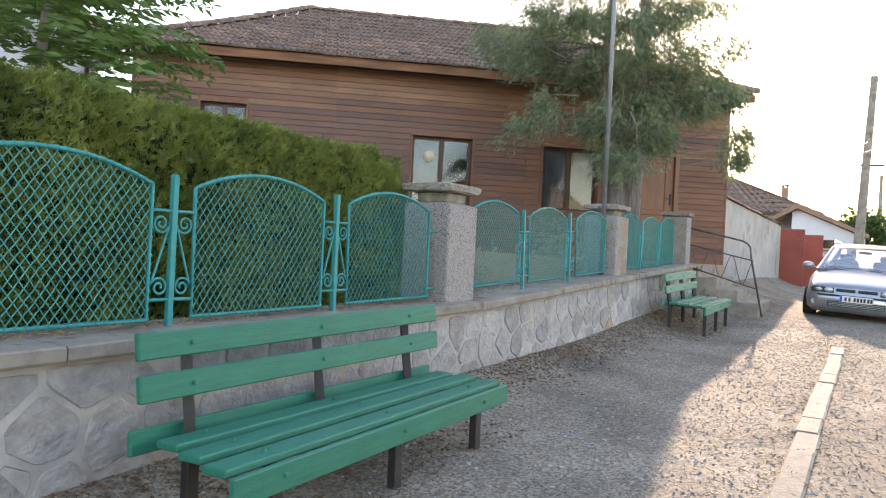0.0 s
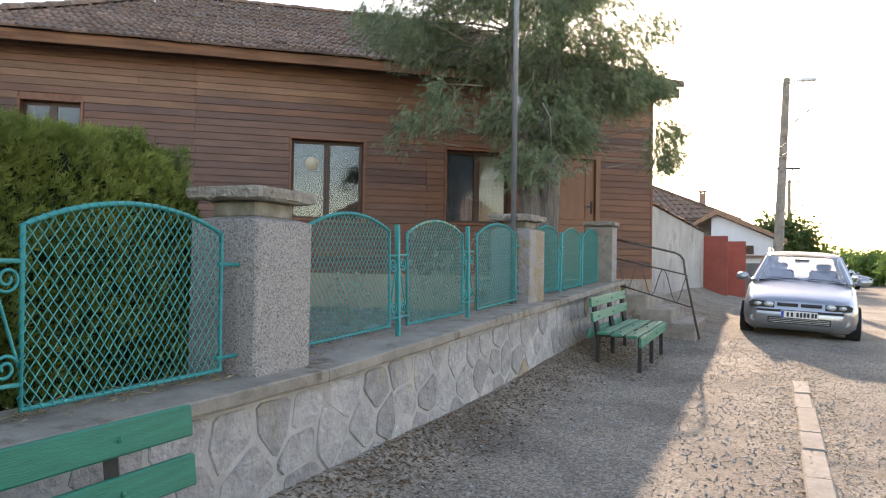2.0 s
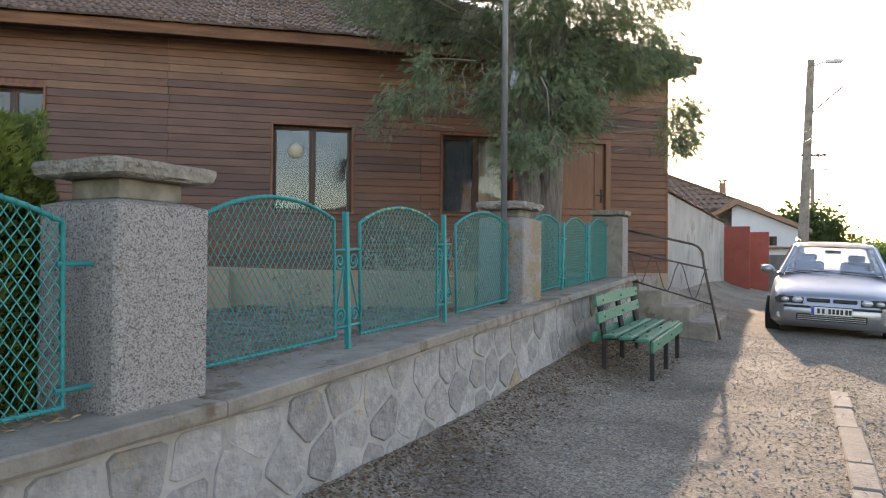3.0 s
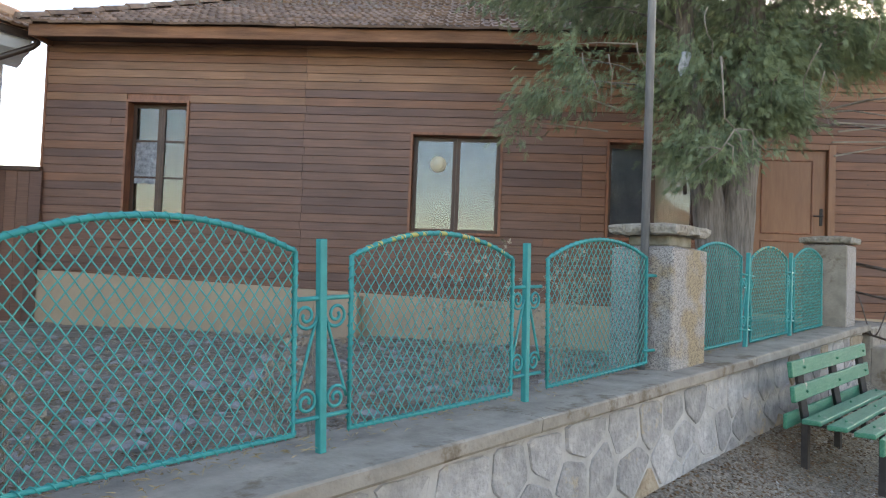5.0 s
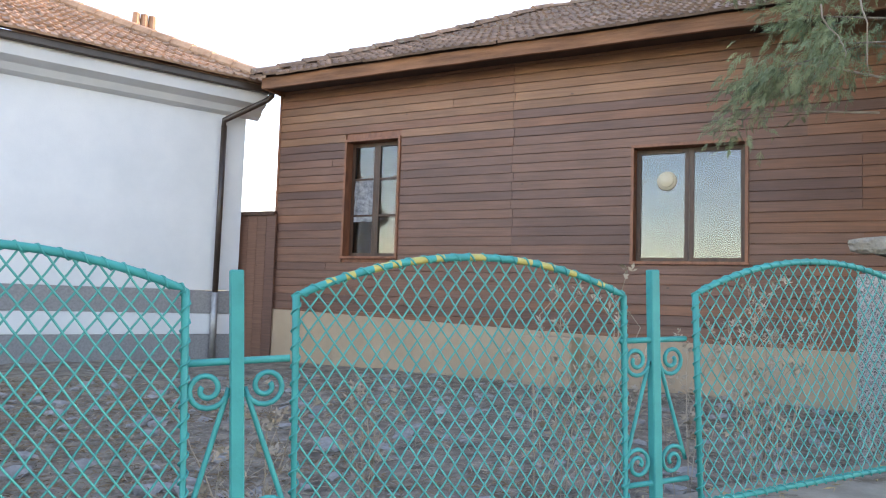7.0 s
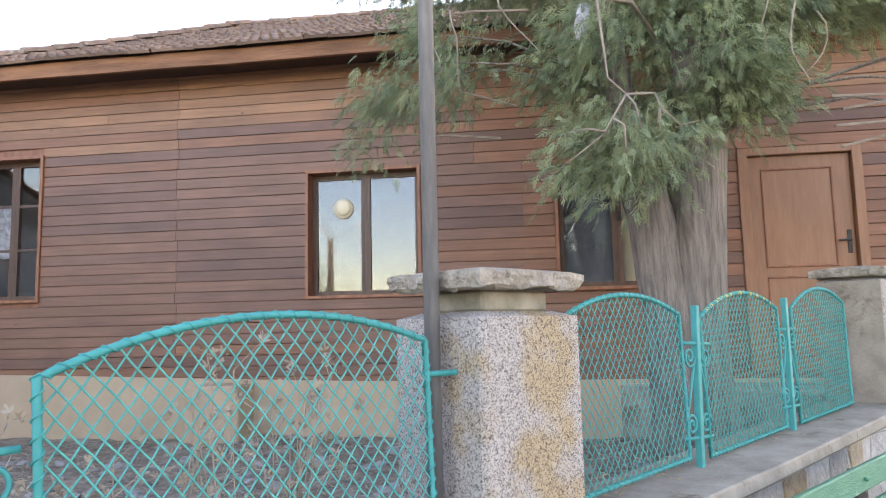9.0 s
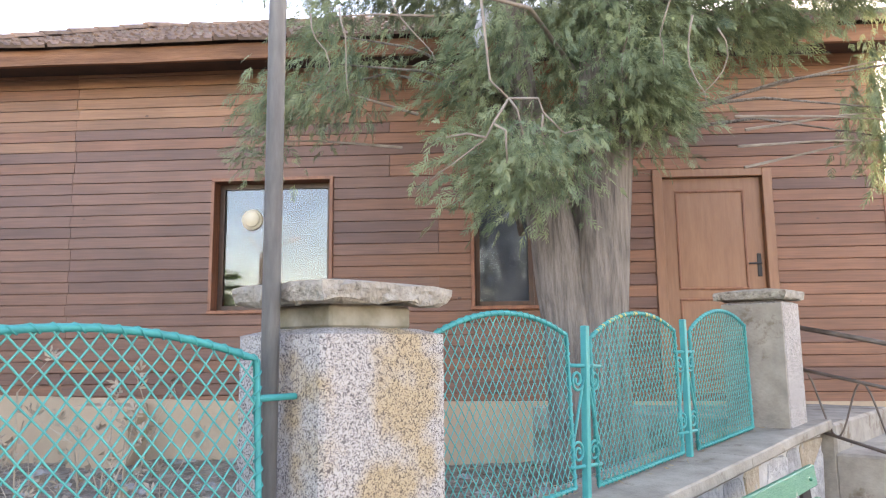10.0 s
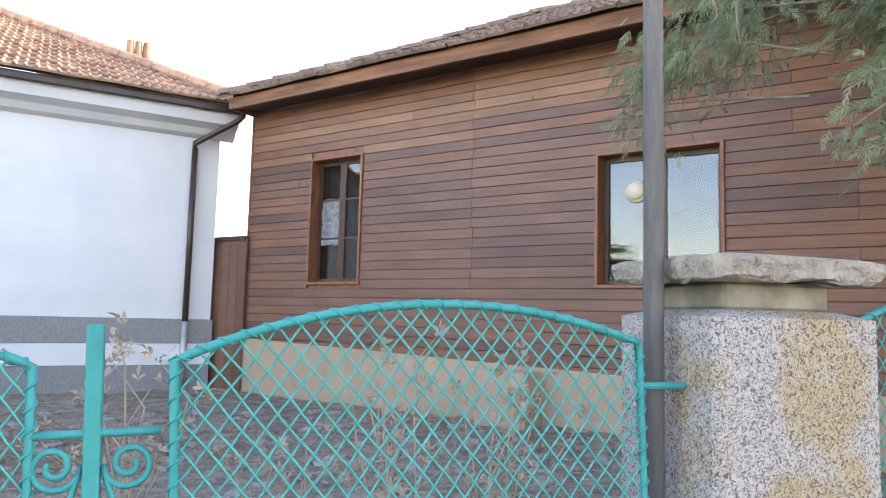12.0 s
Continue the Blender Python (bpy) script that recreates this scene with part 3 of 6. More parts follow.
while s0 < WALL_END - 0.05:
    s1 = min(s0 + rnd.uniform(1.6, 2.3), WALL_END)
    if WALL_END - s1 < 0.6:
        s1 = WALL_END
    bm = bmesh.new()
    n = 8
    prev = None
    prof = [(0.262, -0.068), (0.27, -0.055), (0.268, -0.008), (0.258, 0.0), (-0.22, 0.0), (-0.225, -0.07)]
    for i in range(n + 1):
        s = s0 + 0.003 + (s1 - s0 - 0.006) * i / n
        ring = [bm.verts.new((s, -(d + 0.008 * noise.noise((s * 3, d * 9, z * 30)) * (d > 0)), coping_z(s) + z + 0.005 * noise.noise((s * 2.5, d * 5, 1)))) for d, z in prof]
        if prev:
            for j in range(len(prof)):
                k = (j + 1) % len(prof)
                bm.faces.new((prev[j], prev[k], ring[k], ring[j]))
        else:
            bm.faces.new(ring)
        prev = ring
    bm.faces.new(prev[::-1])
    part("coping_slab", bm, M["concrete"], low_wall)
    s0 = s1

# ---- brown clapboard house ----
FX0, FX1, FY = -3.45, 8.17, 12.45
BOARD_Z0, BOARD_Z1 = 1.2, 4.66
HOLES = dict(a=(-2.27, -1.38, 2.14, 3.79), b=(1.66, 2.89, 2.09, 3.445), c=(4.24, 5.46, 2.1, 3.41), d=(6.0, 7.12, 1.3, 3.42))
house = empty("house", Matrix.Translation((2.5, FY, 0.6)))
tagged(house, "single-storey house with brown-stained clapboards and a hipped tile roof", "house")
H = Matrix.Translation((-2.5, -FY, -0.6))           # world to house


def hpart(name, bm, mat, label="", smooth=False, parent=None):
    ob = part(name, bm, mat, parent or house, label, smooth)
    if parent is None:
        ob.matrix_basis = H
    return ob


bm = bmesh.new()
xs = sorted({FX0, FX1} | {v for h in HOLES.values() for v in h[:2]})
for a, b in zip(xs[:-1], xs[1:]):
    hole = next((h for h in HOLES.values() if h[0] <= a and b <= h[1]), None)
    for z0, z1 in ([(1.15, hole[2]), (hole[3], 4.72)] if hole else [(1.15, 4.72)]):
        box(bm, (a, FY + 0.024, z0), (b, FY + 0.34, z1))
box(bm, (FX0, FY + 0.34, 0.3), (FX0 + 0.3, 20.6, 4.72))
box(bm, (FX1 - 0.3, FY + 0.34, 0.3), (FX1, 20.6, 4.72))
box(bm, (FX0, 20.6, 0.3), (FX1, 20.9, 4.72))
house_wall = hpart("wall", bm, M["trim"])

bm = bmesh.new()
prism(bm, [(FX0, 0.2), (FX1, 0.2), (FX1, 1.22), (2.2, 1.25), (FX0, 1.415)], FY - 0.03, FY + 0.3, 1)
hpart("foundation", bm, M["beige"], "beige plastered foundation")
bm = boxmesh((0.55, FY - 0.42, 0.4), (1.12, FY - 0.034, 1.25), 0.015)
hpart("buttress", bm, M["beige"], "low beige plaster block against the foundation")

# interior floor, ceiling and partition, added; their dark colour stands in for unlit rooms
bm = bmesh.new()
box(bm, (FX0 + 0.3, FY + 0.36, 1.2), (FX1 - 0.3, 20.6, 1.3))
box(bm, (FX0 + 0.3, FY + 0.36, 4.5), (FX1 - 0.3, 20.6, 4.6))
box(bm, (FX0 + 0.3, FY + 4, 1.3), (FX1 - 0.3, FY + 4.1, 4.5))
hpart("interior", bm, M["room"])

# clapboards, one by one
PITCH = 0.1115
rows_n = int((BOARD_Z1 - BOARD_Z0) / PITCH) + 1
rnd = random.Random(11)
BOARDS = []
for i in range(rows_n):
    z0 = BOARD_Z0 + i * PITCH
    z1 = min(z0 + PITCH, BOARD_Z1)
    cuts = [FX0 + 0.025, 0.22 + rnd.choice((-0.012, 0, 0.012)), FX1 - 0.025]
    if rnd.random() < 0.45:
        cuts.append(rnd.choice((3.93, 5.75, 3.45)))
    if rnd.random() < 0.2:
        cuts.append(rnd.uniform(-2.6, -0.6))
    cuts.sort()
    spans = list(zip(cuts[:-1], cuts[1:]))
    for h in HOLES.values():
        nxt = []
        for a, b in spans:
            if z1 - 0.02 <= h[2] or z0 + 0.02 >= h[3] or b <= h[0] or a >= h[1]:
                nxt.append((a, b))
                continue
            if a < h[0] - 0.03:
                nxt.append((a, h[0]))
            if b > h[1] + 0.03:
                nxt.append((h[1], b))
        spans = nxt
    BOARDS += [(a, b, z0, z1) for a, b in spans]


def make_boards():
    rnd = random.Random(5)
    for a, b, z0, z1 in BOARDS:
        w = rnd.uniform(-0.0015, 0.0015)
        bm = bmesh.new()
        # a flat face with a narrow shadow joint above it
        prof = [(FY - 0.003 + w, z0 + 0.002), (FY - 0.004 + w, z0 + 0.006), (FY - 0.003 + w, z1 - 0.006), (FY + 0.009, z1 - 0.003), (FY + 0.026, z1 - 0.001), (FY + 0.026, z0 + 0.002)]
        dz = rnd.uniform(-0.0015, 0.0015)
        va = [bm.verts.new((a + 0.002, y, z - dz)) for y, z in prof]
        vb = [bm.verts.new((b - 0.002, y, z + dz)) for y, z in prof]
        for j in range(6):
            k = (j + 1) % 6
            bm.faces.new((va[j], va[k], vb[k], vb[j]))
        bm.faces.new(va[::-1])
        bm.faces.new(vb)
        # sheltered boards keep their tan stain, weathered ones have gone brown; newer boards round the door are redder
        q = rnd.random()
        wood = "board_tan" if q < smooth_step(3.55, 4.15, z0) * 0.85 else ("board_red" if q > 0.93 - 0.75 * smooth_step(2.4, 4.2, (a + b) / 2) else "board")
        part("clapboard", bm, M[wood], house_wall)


for x in (FX0, FX1 - 0.025):
    hpart("corner_trim", boxmesh((x - 0.004, FY - 0.012, BOARD_Z0), (x + 0.029, FY + 0.1, BOARD_Z1)), M["trim"])


def window(key, mullions, split=None, blind=None, depth=0.13):
    x0, x1, z0, z1 = HOLES[key]
    win = empty("window")
    win.parent = house
    win.matrix_basis = H
    t = 0.035
    bm = bmesh.new()
    for lo, hi in (((x0 - 0.0, FY - 0.028, z0 + t), (x0 + t, FY + 0.26, z1 - t)), ((x1 - t, FY - 0.028, z0 + t), (x1, FY + 0.26, z1 - t)),
                   ((x0, FY - 0.028, z1 - t), (x1, FY + 0.26, z1))):
        box(bm, lo, hi, None, 0.003)
    part("casing", bm, M["trim"], win)
    bm = boxmesh((x0 - 0.006, FY - 0.036, z0), (x1 + 0.006, FY + 0.26, z0 + t), 0.004)
    part("sill", bm, M["trim"], win)
    y = FY + depth
    fx0, fx1, fz0, fz1 = x0 + t + 0.001, x1 - t - 0.001, z0 + t + 0.001, z1 - t - 0.001
    n = mullions + 1
    w = (fx1 - fx0) / n
    for i in range(n):
        a, b = fx0 + i * w, fx0 + (i + 1) * w
        f = 0.05
        bm = bmesh.new()
        box(bm, (a, y, fz0), (a + f, y + 0.05, fz1))
        box(bm, (b - f, y, fz0), (b - 0.002, y + 0.05, fz1))
        box(bm, (a + f, y + 0.001, fz0), (b - f, y + 0.049, fz0 + f))
        box(bm, (a + f, y + 0.001, fz1 - f), (b - f, y + 0.049, fz1))
        for q in split or ():
            zq = fz0 + q * (fz1 - fz0)
            box(bm, (a + f, y + 0.006, zq - 0.014), (b - f, y + 0.044, zq + 0.014))
        part("sash", bm, M["dark_wood"], win)
        bm = boxmesh((a + f - 0.004, y + 0.022, fz0 + f - 0.004), (b - f + 0.004, y + 0.027, fz1 - f + 0.004))
        pane = part("pane", bm, M["coated" if key == "b" else "glass"], win)
        pane.visible_shadow = False
        if blind and i in blind:
            bm = bmesh.new()
            k = 14
            for j in range(k):
                u0, u1 = a + f + (b - a - 2 * f) * j / k, a + f + (b - a - 2 * f) * (j + 1) / k
                box(bm, (u0, y + 0.07 + 0.008 * (j % 2), fz0 + 0.02), (u1, y + 0.078 + 0.008 * (j % 2), fz1 - 0.02))
            # window c: a dim sheet replaces the shaded room, beside the cream curtain
            part("curtain", bm, M[{"b": "curtain", "c": ("dim", "cream_cloth")[i]}[key]], win, "sheet behind the glass: cream curtain, or dim stand-in for the room")
    return win, y


win_a, ya = window("a", 1, (0.36, 0.68))
win_b, yb = window("b", 1)
win_c, yc = window("c", 1, None, (0, 1))
# round vent on the glass of the wide window
bm = bmesh.new()
bmesh.ops.create_cone(bm, cap_ends=True, segments=40, radius1=0.11, radius2=0.102, depth=0.03, matrix=pose(2.03, yb + 0.006, 3.045, 90))
bmesh.ops.create_cone(bm, cap_ends=True, segments=40, radius1=0.085, radius2=0.077, depth=0.02, matrix=pose(2.03, yb - 0.018, 3.055, 90))
part("vent_cover", bm, M["cream"], win_b, "round cream ventilation cover", True)
# crumpled film in the broken pane of the narrow window
bm = bmesh.new()
fx = frange(-2.19, -1.875, 14)
fz = frange(2.66, 3.27, 22)
vs = [[bm.verts.new((x, ya + 0.012 - 0.02 * noise.noise((x * 11, z * 7, 3)), z + 0.02 * noise.noise((x * 9, 1, z)) )) for z in fz] for x in fx]
for i in range(14):
    for j in range(22):
        bm.faces.new((vs[i][j], vs[i + 1][j], vs[i + 1][j + 1], vs[i][j + 1]))
bmesh.ops.solidify(bm, geom=bm.faces[:], thickness=0.002)
part("plastic_sheet", bm, M["film"], win_a, "crumpled clear plastic sheet over a pane")

# door
x0, x1, z0, z1 = HOLES["d"]
door = empty("door")
door.parent = house
door.matrix_basis = H
bm = bmesh.new()
box(bm, (x0, FY - 0.03, z0), (x0 + 0.09, FY + 0.15, z1), None, 0.004)
box(bm, (x1 - 0.09, FY - 0.03, z0), (x1, FY + 0.15, z1), None, 0.004)
box(bm, (x0 + 0.09, FY - 0.03, z1 - 0.075), (x1 - 0.09, FY + 0.15, z1), None, 0.004)
part("door_frame", bm, M["door"], door)
bm = bmesh.new()
a, b = x0 + 0.095, x1 - 0.095
box(bm, (a, FY + 0.03, z0), (b, FY + 0.075, z1 - 0.08), None, 0.003)
leaf = part("door_leaf", bm, M["door"], door)
for lo, hi in ((z0 + 0.12, 2.18), (2.26, z1 - 0.2)):
    bm = bmesh.new()
    w = 0.022
    l, r = a + 0.12, b - 0.16
    for p, q in (((l, lo), (r, lo + w)), ((l, hi - w), (r, hi)), ((l, lo + w), (l + w, hi - w)), ((r - w, lo + w), (r, hi - w))):
        box(bm, (p[0], FY + 0.016, p[1]), (q[0], FY + 0.032, q[1]), None, 0.005)
    part("panel_moulding", bm, M["trim"], leaf)
bm = bmesh.new()
box(bm, (b - 0.075, FY + 0.02, 2.38), (b - 0.035, FY + 0.032, 2.6), None, 0.004)
tube(bm, [(b - 0.055, FY + 0.025, 2.5), (b - 0.055, FY - 0.03, 2.5), (b - 0.17, FY - 0.03, 2.5)], 0.009, 8)
part("handle", bm, M["iron"], leaf, "dark metal door handle")

# eaves and hipped roof
EAVE_Y, X_L, X_R = 11.98, -3.42, 8.42
RIDGE_Y, RIDGE_Z, RX0, RX1 = 15.9, 6.72, -0.5, 5.1


def eave_z(x):
    return 4.505 - 0.006 * max(x - 2.0, 0) + 0.008 * noise.noise((x * 0.5, 2, 8))


bm = bmesh.new()
n = 24
prev = None
for i in range(n + 1):
    x = X_L + (X_R - X_L) * i / n
    z = eave_z(x) + 0.008 * noise.noise((x * 1.3, 0, 0))
    h = 0.155 + 0.012 * noise.noise((x * 0.9, 4, 0))
    ring = [bm.verts.new((x, y, q)) for y, q in ((EAVE_Y, z), (EAVE_Y, z + h), (EAVE_Y + 0.045, z + h), (EAVE_Y + 0.045, z))]
    if prev:
        for j in range(4):
            k = (j + 1) % 4
            bm.faces.new((prev[j], prev[k], ring[k], ring[j]))
    else:
        bm.faces.new(ring)
    prev = ring
bm.faces.new(prev[::-1])
box(bm, (X_L, EAVE_Y + 0.045, 4.51), (X_L + 0.04, 21.2, 4.66))
hpart("fascia", bm, M["fascia"], "weathered brown fascia board with flaking paint")
bm = bmesh.new()
prev = None
for i in range(n + 1):
    x = X_L + 0.04 + (X_R - X_L - 0.04) * i / n
    z = eave_z(x) + 0.03
    ring = [bm.verts.new((x, y, q)) for y, q in ((EAVE_Y + 0.046, z), (EAVE_Y + 0.046, z + 0.02), (FY + 0.1, z + 0.08), (FY + 0.1, z + 0.06))]
    if prev:
        for j in range(4):
            k = (j + 1) % 4
            bm.faces.new((prev[j], prev[k], ring[k], ring[j]))
    prev = ring
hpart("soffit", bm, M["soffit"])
# dark filler added behind the fascia, blocks sky light leaking under the tiles
bm = bmesh.new()
prev = None
for i in range(n + 1):
    x = X_L + 0.02 + (X_R - X_L - 0.04) * i / n
    z = eave_z(x)
    ring = [bm.verts.new((x, EAVE_Y + y, z + q)) for y, q in ((0.047, 0.1), (0.047, 0.235), (0.08, 0.252), (0.08, 0.1))]
    if prev:
        for j in range(4):
            k = (j + 1) % 4
            bm.faces.new((prev[j], prev[k], ring[k], ring[j]))
    prev = ring
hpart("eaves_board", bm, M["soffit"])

# roof deck: four slopes
bm = bmesh.new()
zt = 4.64
c = [bm.verts.new(v) for v in ((X_L, EAVE_Y, eave_z(X_L) + 0.135), (X_R, EAVE_Y, eave_z(X_R) + 0.135), (X_R, 21.3, zt), (X_L, 21.3, zt), (RX0, RIDGE_Y, RIDGE_Z - 0.06), (RX1, RIDGE_Y, RIDGE_Z - 0.06))]
mid = bm.verts.new((2.5, EAVE_Y, eave_z(2.5) + 0.135))
for f in ((c[0], mid, c[4]), (mid, c[5], c[4]), (mid, c[1], c[5]), (c[1], c[2], c[5]), (c[2], c[3], c[4], c[5]), (c[3], c[0], c[4]), (c[0], c[3], c[2], c[1], mid)):
    bm.faces.new(f)
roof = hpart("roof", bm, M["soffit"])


def tile_shape(bm, w=0.235, l=0.42, m=None, lift=0.018):
    """An interlocking clay tile: two channels between raised ribs, thick at its lower edge."""
    prof = [(-0.5, 0.0), (-0.46, 0.03), (-0.36, 0.032), (-0.28, 0.006), (-0.02, 0.004), (0.04, 0.026), (0.12, 0.026), (0.18, 0.004), (0.44, 0.004), (0.5, 0.016)]
    top, bot, back = [], [], []
    for u, h in prof:
        top.append(bm.verts.new((u * w, 0, h + lift + 0.012)))
        bot.append(bm.verts.new((u * w, 0, lift - 0.012)))
        back.append(bm.verts.new((u * w, l, h)))
    vs = top + bot + back
    for i in range(len(prof) - 1):
        bm.faces.new((top[i], top[i + 1], back[i + 1], back[i]))
        bm.faces.new((bot[i], bot[i + 1], top[i + 1], top[i]))
    if m is not None:
        bmesh.ops.transform(bm, matrix=m, verts=vs)


def slope_point(u, v):
    """The front slope: u along the eave in metres, v from 0 at the eave to 1 at the ridge."""
    ez = eave_z(u) + 0.15
    dip = -0.05 * math.sin(math.pi * v) + 0.02 * noise.noise((u * 0.6, v * 4, 7))
    return Vector((u, EAVE_Y - 0.06 + (RIDGE_Y - EAVE_Y + 0.06) * v, ez + (RIDGE_Z - ez) * v + dip))


def make_roof_tiles():
    bmt = bmesh.new()
    tile_shape(bmt)
    shared = mesh_from("roof_tile", bmt, M["tile"], False)
    rest_v, rest_f = [], []
    pv = [v.co.copy() for v in shared.vertices]
    pf = [tuple(p.vertices) for p in shared.polygons]
    rnd = random.Random(8)
    rows, w = 13, 0.232
    slope_len = (slope_point(2, 1) - slope_point(2, 0)).length
    for r in range(rows):
        v = r / rows
        xa, xb = X_L - 0.16 + (RX0 - X_L + 0.1) * v, X_R + (RX1 - X_R) * v
        k = int((xb - xa) / w)
        for i in range(k):
            x = xa + (i + 0.5) * (xb - xa) / k
            p, q = slope_point(x, v), slope_point(x, v + 1 / rows)
            yd = (q - p).normalized()
            xd = (slope_point(x + 0.1, v) - slope_point(x - 0.1, v)).normalized()
            zd = xd.cross(yd).normalized()
            m = Matrix((xd, yd, zd)).transposed().to_4x4()
            m = Matrix.Translation(p + zd * rnd.uniform(0.0, 0.012) + xd * rnd.uniform(-0.006, 0.006) + yd * rnd.uniform(-0.02, 0.015)) @ m @ pose(0, 0, 0, rnd.uniform(-1.5, 1.5), rnd.uniform(-1.5, 1.5), rnd.uniform(-2, 2))
            if r < 6 and -3.7 < x < 7.5:
                ob = part("roof_tile", shared, None, roof)
                ob.matrix_basis = m
            else:
                b0 = len(rest_v)
                rest_v += [m @ c for c in pv]
                rest_f += [tuple(b0 + j for j in f) for f in pf]
    me = bpy.data.meshes.new("upper_tiles")
    me.from_pydata(rest_v, [], rest_f)
    me.materials.append(M["tile"])
    tagged(part("upper_tiles", me, None, roof), kind="stuff")
    # ridge and hip caps
    def cap_line(a, b):
        a, b = Vector(a), Vector(b)
        k = max(2, int((b - a).length / 0.36))
        for i in range(k):
            p, q = a.lerp(b, i / k), a.lerp(b, (i + 1.12) / k)
            bmc = bmesh.new()
            t = (q - p).normalized()
            side = t.cross(Vector((0, 0, 1))).normalized()
            up = side.cross(t)
            ra, rb = [], []
            for j in range(7):
                an = math.pi * j / 6
                o = side * math.cos(an) * 0.11 + up * math.sin(an) * 0.085
                ra.append(bmc.verts.new(p + o * 1.08 + up * (0.03 + rnd.uniform(-0.008, 0.008))))
                rb.append(bmc.verts.new(q + o * 0.92 + up * 0.02))
            for j in range(6):
                bmc.faces.new((ra[j], ra[j + 1], rb[j + 1], rb[j]))
            bmc.faces.new(ra)
            part("ridge_tile", bmc, M["tile"], roof)
    hip = [slope_point(X_L - 0.1 + (RX0 - X_L + 0.1) * v, v) + Vector((0, 0, 0.01)) for v in frange(0, 1, 7)]
    for a, b in zip(hip[:-1], hip[1:]):
        cap_line(a, b)
    hip = [slope_point(X_R + (RX1 - X_R) * v, v) + Vector((0, 0, 0.01)) for v in frange(0, 1, 7)]
    for a, b in zip(hip[:-1], hip[1:]):
        cap_line(a, b)
    cap_line((RX0, RIDGE_Y, RIDGE_Z - 0.03), (RX1, RIDGE_Y, RIDGE_Z - 0.03))


# wooden hatch between the two houses
gate = empty("wooden_hatch", Matrix.Translation((-3.84, 12.38, 0.7)))
tagged(gate, "brown vertical-board wooden door between the two houses", "door")
for i in range(5):
    part("plank", boxmesh((-0.4 + i * 0.172, 0, 0.0), (-0.232 + i * 0.172, 0.03, 2.08 + 0.02 * (i == 0)), 0.004), M["board"], gate)
part("top_rail", boxmesh((-0.42, -0.03, 2.06), (0.44, 0.05, 2.12), 0.004), M["dark_wood"], gate)

# ---- white neighbour house ----
WA = radians(64)
WD = Vector((-math.cos(WA), -math.sin(WA), 0))
white = empty("white_house", Matrix.Translation((-4.03, 12.2, 0.6)) @ Matrix.Rotation(WA + math.pi, 4, "Z"))
tagged(white, "white plastered house with grey socle and orange tile roof", "house")
# local: x along the wall away from the corner, y: into the house is -y
L = 16
part("wall", boxmesh((-0.12, -9, 1.05), (L, 0, 3.72)), M["white"], white)
bm = bmesh.new()
box(bm, (-0.13, -9, -0.5), (L, 0.02, 0.426))
part("socle_base", bm, M["band"], white)
part("socle_block", boxmesh((-0.14, -9, 0.43), (L, 0.03, 0.716), 0.005), M["white"], white)
part("socle_band", boxmesh((-0.15, -9, 0.72), (L, 0.035, 1.046), 0.005), M["band"], white, "dark grey rough socle band")
bm = bmesh.new()
prism(bm, [(0.0, 3.6), (0.1, 3.64), (0.16, 3.72), (0.3, 3.78), (0.34, 3.9), (0.34, 3.95), (0.0, 3.95)], -0.3, L, 0)
part("cornice", bm, M["white"], white)
bm = bmesh.new()
box(bm, (-0.35, 0.343, 3.93), (L, 0.42, 4.03), None, 0.01)
part("gutter", bm, M["pipe"], white)
bm = bmesh.new()
v = [bm.verts.new(p) for p in ((-0.4, 0.46, 4.02), (L, 0.46, 4.02), (L, -5, 6.6), (3.2, -5, 6.6), (-0.4, -9.5, 4.02))]
bm.faces.new((v[0], v[1], v[2], v[3]))
bm.faces.new((v[0], v[3], v[4]))
wroof = part("roof", bm, M["tile_red"], white)


def make_white_tiles():
    vs, fs = [], []
    bmt = bmesh.new()
    tile_shape(bmt, 0.24, 0.42)
    me = mesh_from("red_tile", bmt, M["tile_red"])
    rnd = random.Random(3)
    rows = 15
    for r in range(rows):
        f = r / rows
        a = -0.4 + 3.6 * f
        y, z = 0.5 - 5.5 * f, 4.03 + 2.6 * f
        k = int((12 - a) / 0.24)
        for i in range(k):
            ob = None
            m = Matrix.Translation((a + (i + 0.5) * 0.24, y + rnd.uniform(-0.015, 0.01), z + rnd.uniform(0, 0.01))) @ pose(0, 0, 0, 0, 0, 180) @ pose(0, 0, 0, 25.3 + rnd.uniform(-1, 1), rnd.uniform(-1, 1), rnd.uniform(-1, 1))
            if r < 8 and i < 34:
                ob = part("roof_tile", me, None, wroof)
                ob.matrix_basis = m
            else:
                b0 = len(vs)
                vs += [m @ c.co for c in me.vertices]
                fs += [tuple(b0 + j for j in p.vertices) for p in me.polygons]
    me2 = bpy.data.meshes.new("far_tiles")
    me2.from_pydata(vs, [], fs)
    me2.materials.append(M["tile_red"])
    tagged(part("far_tiles", me2, None, wroof), kind="stuff")
    for i in range(17):
        f = i / 17
        bmc = bmesh.new()
        p, q = Vector((-0.4 + 3.6 * f, 0.46 - 5.46 * f, 4.1 + 2.58 * f)), Vector((-0.4 + 3.6 * (f + 0.068), 0.46 - 5.46 * (f + 0.068), 4.1 + 2.58 * (f + 0.068)))
        tube(bmc, [p, q], [0.11, 0.095], 8)
        part("hip_tile", bmc, M["tile_red"], wroof)


# chimney and down pipe
chim = empty("chimney")
chim.parent = white
chim.matrix_basis = Matrix.Translation((0.78, -2.55, 5.0))
bm = bmesh.new()
